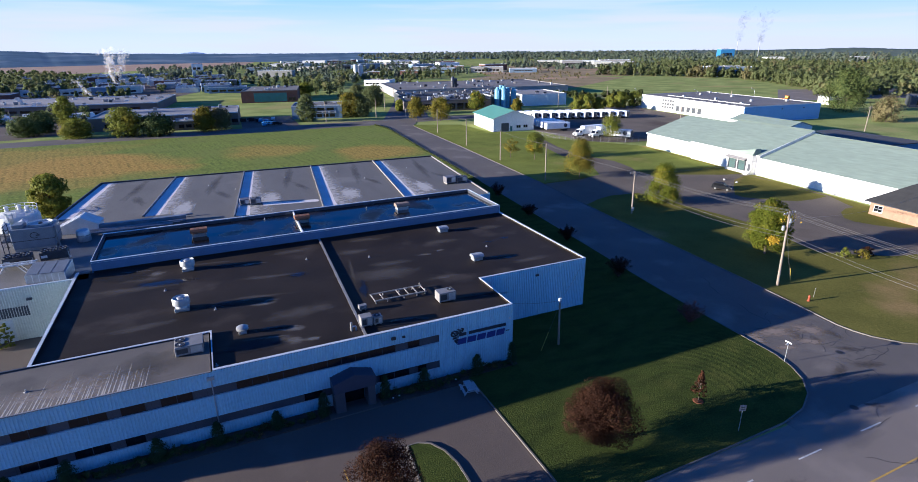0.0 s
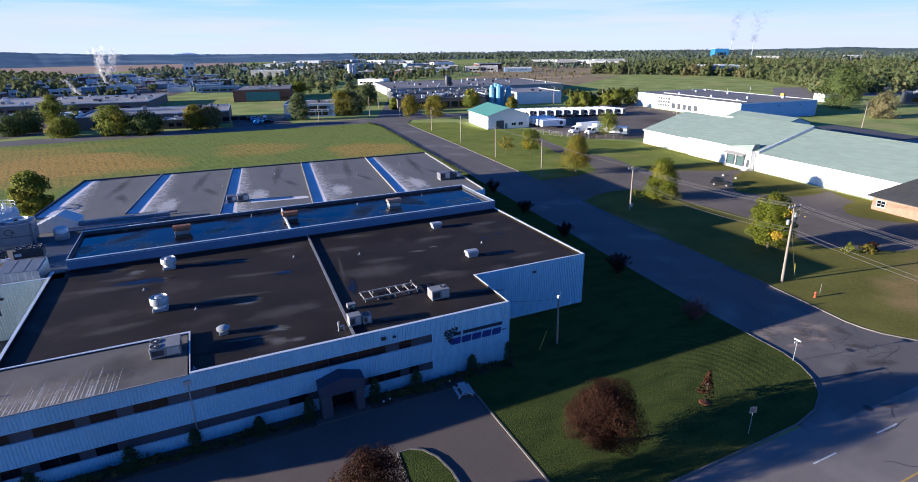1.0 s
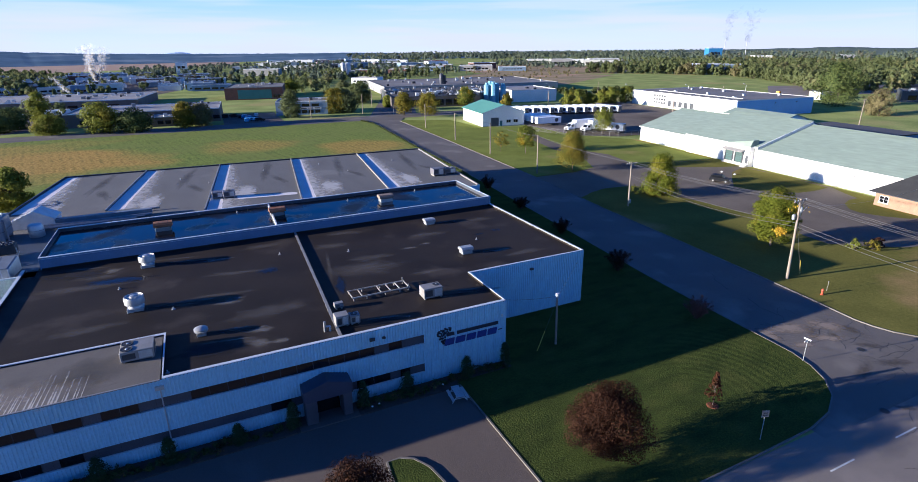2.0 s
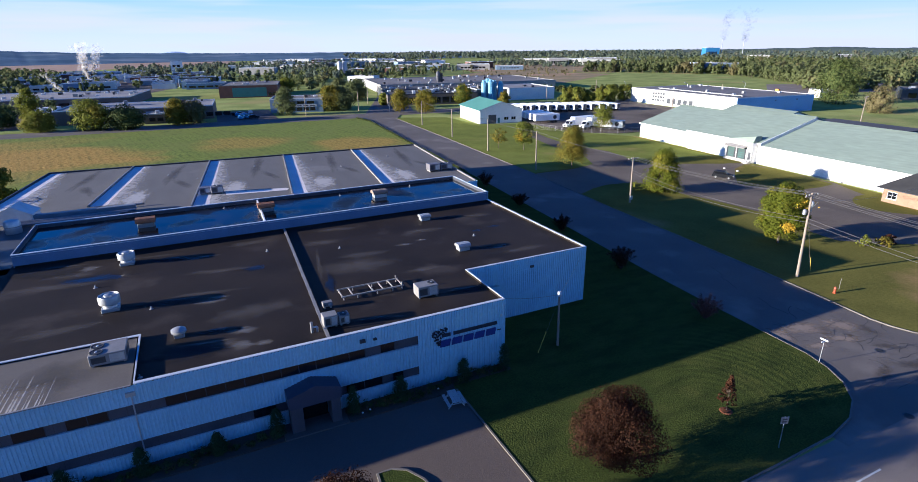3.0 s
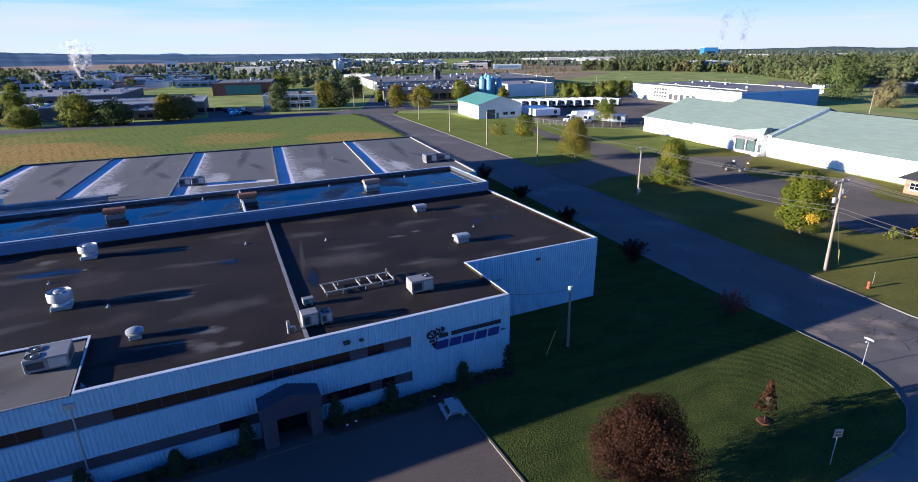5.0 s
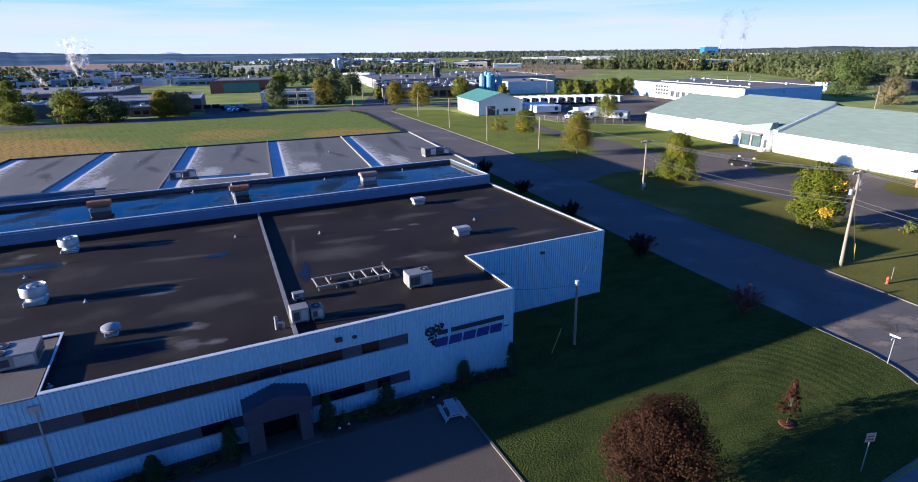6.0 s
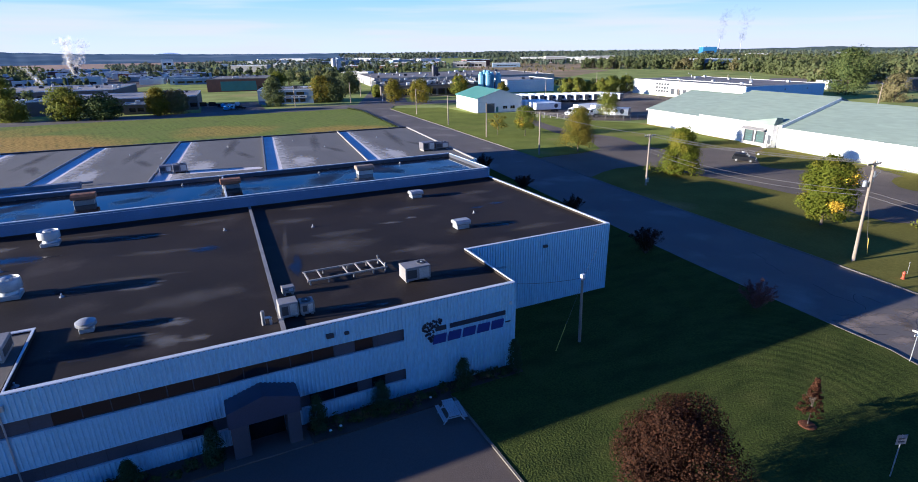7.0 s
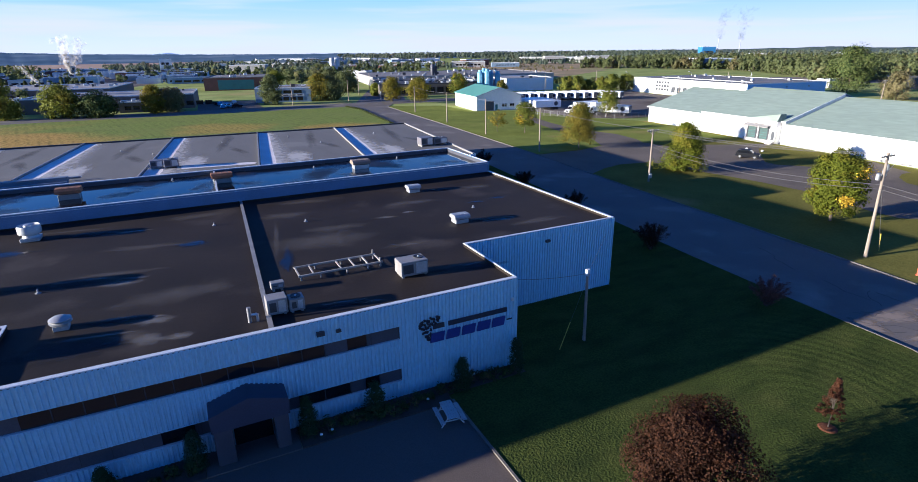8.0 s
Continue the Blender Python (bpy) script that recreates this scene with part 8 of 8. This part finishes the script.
for i, (x0, y0, h_, r_, m_) in enumerate(((154, 199, 9, 3.6, "leaf_mid"), (166, 206, 8.4, 3.8, "leaf_mid"), (188, 213, 7.0, 3.6, "leaf_mid"), (190, 207, 8.6, 4.2, "leaf_mid"), (199, 206, 8.5, 4.4, "leaf_mid"), (172, 205, 6.5, 3.0, "leaf_mid"), (128, 219, 7, 3.0, "leaf_autumn"), (178, 209, 5, 2.4, "leaf_mid"), (280, 137, 20.5, 11.5, "leaf_deep"), (254, 102, 10.5, 7.4, "leaf_scrub"), (246, 146, 6, 4, "leaf_wood"))):
    tree("yard_tree", x0, y0, h_, r_, m_, "leafy tree by the truck yard and warehouse", 430 + i, 5600 if r_ < 9 else 12000, 0.52 if r_ < 9 else 0.7, 0.5, 0.06, "round", 55 if r_ < 9 else 110, 8, group="yard trees")

rw = np.random.default_rng(77)
woods("workshop_belt", scatter(np.random.default_rng(5), [(-40, 470), (50, 425), (105, 520), (60, 660), (-60, 660)], 70), "leaf_wood", "belt of green trees behind the brick workshop", 21, 150, 1.6, 4, 7.5)
woods("street_belt", scatter(np.random.default_rng(6), [(95, 490), (140, 470), (250, 560), (230, 660), (130, 700)], 70), "leaf_wood", "trees along the far factories", 22, 120, 1.9, 5, 9)
woods("hedgerow", scatter(rw, [(168, 312), (212, 268), (256, 260), (262, 272), (220, 284), (180, 330)], 90), "leaf_hedge", "dense dark green hedgerow behind the truck yard", 1, 170, 1.2, 2.0, 3.8)
woods("woodland_right", scatter(rw, [(420, 520), (455, 440), (480, 380), (440, 290), (385, 215), (500, 190), (700, 150), (900, 420), (700, 700)], 680), "leaf_wood", "mixed green woodland", 2, 190, 1.88, 8, 13, 0.5)
woods("woodland_edge", scatter(rw, [(405, 505), (450, 435), (476, 375), (436, 290), (375, 212), (390, 210), (452, 290), (492, 378), (466, 442), (424, 512)], 150), "leaf_wood", "edge of the woodland with taller trees", 3, 420, 1.25, 7, 13, 0.6)
woods("woodland_roadside", scatter(rw, [(330, 190), (470, 120), (700, 60), (760, 140), (500, 190), (380, 214)], 170), "leaf_wood", "roadside trees beyond the far lot", 4, 150, 2.08, 8, 14)
woods("woodland_back", scatter(rw, [(560, 1000), (760, 760), (950, 450), (1300, 200), (2100, 400), (1700, 1700), (900, 1900)], 1300), "leaf_haze", "far woodland on rising land", 5, 100, 2.88, 8, 13)
woods("woodland_left", scatter(rw, [(-420, 470), (-175, 480), (-125, 478), (-128, 600), (-150, 700), (-190, 860), (-275, 915), (-520, 900)], 620), "leaf_wood", "dark woodland at the edge of the fields", 6, 150, 2.16, 7, 12)
woods("park_woods", scatter(rw, [(-60, 560), (60, 470), (330, 640), (430, 1050), (120, 1150), (-120, 1050), (-110, 900)], 640), "leaf_haze", "scattered trees among far factories", 7, 170, 2.0, 5, 9)
woods("far_plant_trees", scatter(rw, [(440, 640), (560, 620), (760, 700), (700, 900), (560, 980), (430, 820)], 260), "leaf_haze", "trees among distant plants", 14, 110, 2.2, 4, 7.5)
woods("scrub_bushes", scatter(rw, [(220, 400), (380, 460), (500, 800), (300, 640)], 150), "leaf_scrub", "low brownish scrub bushes", 11, 36, 1.2, 1.2, 3.0)
woods("street_woods", scatter(rw, [(40, 400), (62, 350), (80, 420), (120, 560), (60, 560)], 36), "leaf_wood", "trees along the far street", 8, 150, 1.7, 6, 10.5)
woods("left_park_woods", scatter(rw, [(-300, 430), (-60, 430), (-40, 700), (-200, 820), (-330, 640)], 190), "leaf_wood", "trees between far workshops", 9, 120, 2.1, 4, 8)
woods("plant_back_trees", scatter(rw, [(-330, 425), (-205, 415), (-190, 440), (-330, 470)], 60), "leaf_wood", "dark trees behind the large plant", 12, 150, 2.03, 7, 12)
woods("roadside_trees", scatter(rw, [(-150, 290), (-84, 285), (-84, 296), (-150, 305)], 12), "leaf_wood", "trees between the two workshops", 13, 240, 1.30, 5, 9)
woods("distant_woods", scatter(rw, [(330, 1250), (600, 1300), (1300, 1200), (1700, 1500), (900, 2200), (500, 2000)], 850), "leaf_haze", "distant wooded plain", 10, 80, 4.00, 9, 14)

# ---- hills on the horizon ----


def hill_ridge(name, pts, z, depth, label, mat="hill", seed=0):
    """A long wooded ridge: an uneven crest line over plan points, sloping to the ground on both sides."""
    rng = random.Random(seed)
    mb = MB()
    vs = []
    n = len(pts)
    crest = []
    for i in range(n - 1):
        for k in range(12):
            f = k / 12
            x = pts[i][0] + (pts[i + 1][0] - pts[i][0]) * f
            y = pts[i][1] + (pts[i + 1][1] - pts[i][1]) * f
            s = f * f * (3 - 2 * f)
            h_ = z[i] + (z[i + 1] - z[i]) * s
            crest.append((x, y, h_ * (1 + 0.02 * rng.uniform(-1, 1)) + rng.uniform(-0.6, 0.6)))
    m_ = len(crest)
    for x, y, h_ in crest:
        L_ = math.hypot(x, y)
        ux, uy = x / L_, y / L_
        vs += [(x - ux * depth, y - uy * depth, -1), (x - ux * depth * 0.5, y - uy * depth * 0.5, h_ * 0.55), (x, y, h_), (x + ux * depth * 0.4, y + uy * depth * 0.4, -1)]
    fs = []
    for i in range(m_ - 1):
        for k in range(3):
            fs.append((4 * i + k, 4 * i + 4 + k, 4 * i + 5 + k, 4 * i + 1 + k))
    mb.add(vs, fs)
    return setting(name, mb, mat, label, "hills", smooth=True)


def polar(az, d):
    return (d * math.sin(radians(az)), d * math.cos(radians(az)))


hill_ridge("hill_ridge", [polar(a_, 2300) for a_ in (-60, -40, -25, -18, -14.5, -11, -7, -2, 3, 8, 14, 22, 30)], [42, 41, 39, 36, 33, 27, 21, 18, 15, 13, 13, 8, 4], 800, "long wooded ridge on the horizon, blue with painted haze", "hill_haze", 1)
hill_ridge("hill_peak", [polar(a_, 2480) for a_ in (-6, -3.2, -0.9, 1.0, 4)], [1, 12, 22, 12, 1], 100, "faint mountain beyond the ridge, pale blue with painted haze", "hill_far_haze", 2)
hill_ridge("hill_wooded", [polar(a_, 2050) for a_ in (18, 24, 27, 29.5, 33, 40, 46, 52, 56, 59.5, 63, 68, 90)], [3, 9, 9, 14, 12, 10, 13, 13, 15, 18, 14, 15, 14], 350, "low green wooded hill", "hill", 3)

# ---- steam and smoke over the far stacks ----


def plume(name, x, y, z, h, r, drift, mat, label, seed, n):
    """Drifting vapour: many thin wisps that widen as they rise."""
    rng = np.random.default_rng(seed)
    t = rng.uniform(0, 1, n) ** 1.3
    rad = r * (0.24 + 0.76 * t)
    wob = np.sin(t * 5 + seed) * r * 0.15
    c = np.stack([x + drift * t * h + wob + rng.normal(size=n) * rad * 0.45, y + rng.normal(size=n) * rad * 0.45, z + h * t + rng.normal(size=n) * rad * 0.2], 1)
    me = leaves_mesh(name, c, r * 0.6, rng, mat, 0.0)
    return tagged(new(name, me), label, "smoke", "", "stuff")


plume("steam_plume", -93, 511, 8.5, 26, 6.4, -0.1, "steam", "white steam rising from a far stack", 3, 420)
plume("steam_plume", -92, 513, 8.5, 25, 5.6, 0.34, "steam", "white steam rising from a far stack", 5, 360)
plume("steam_plume", -95, 388, 6.5, 10, 3.0, -0.7, "steam", "thin white steam over a roof", 8, 120)
plume("smoke_plume", 1155, 940, 39, 70, 20, 0.2, "smoke", "thin grey smoke over a far stack", 9, 85)
plume("smoke_plume", 1122, 855, 36, 66, 20, 0.15, "smoke", "thin grey smoke over a far stack", 12, 90)
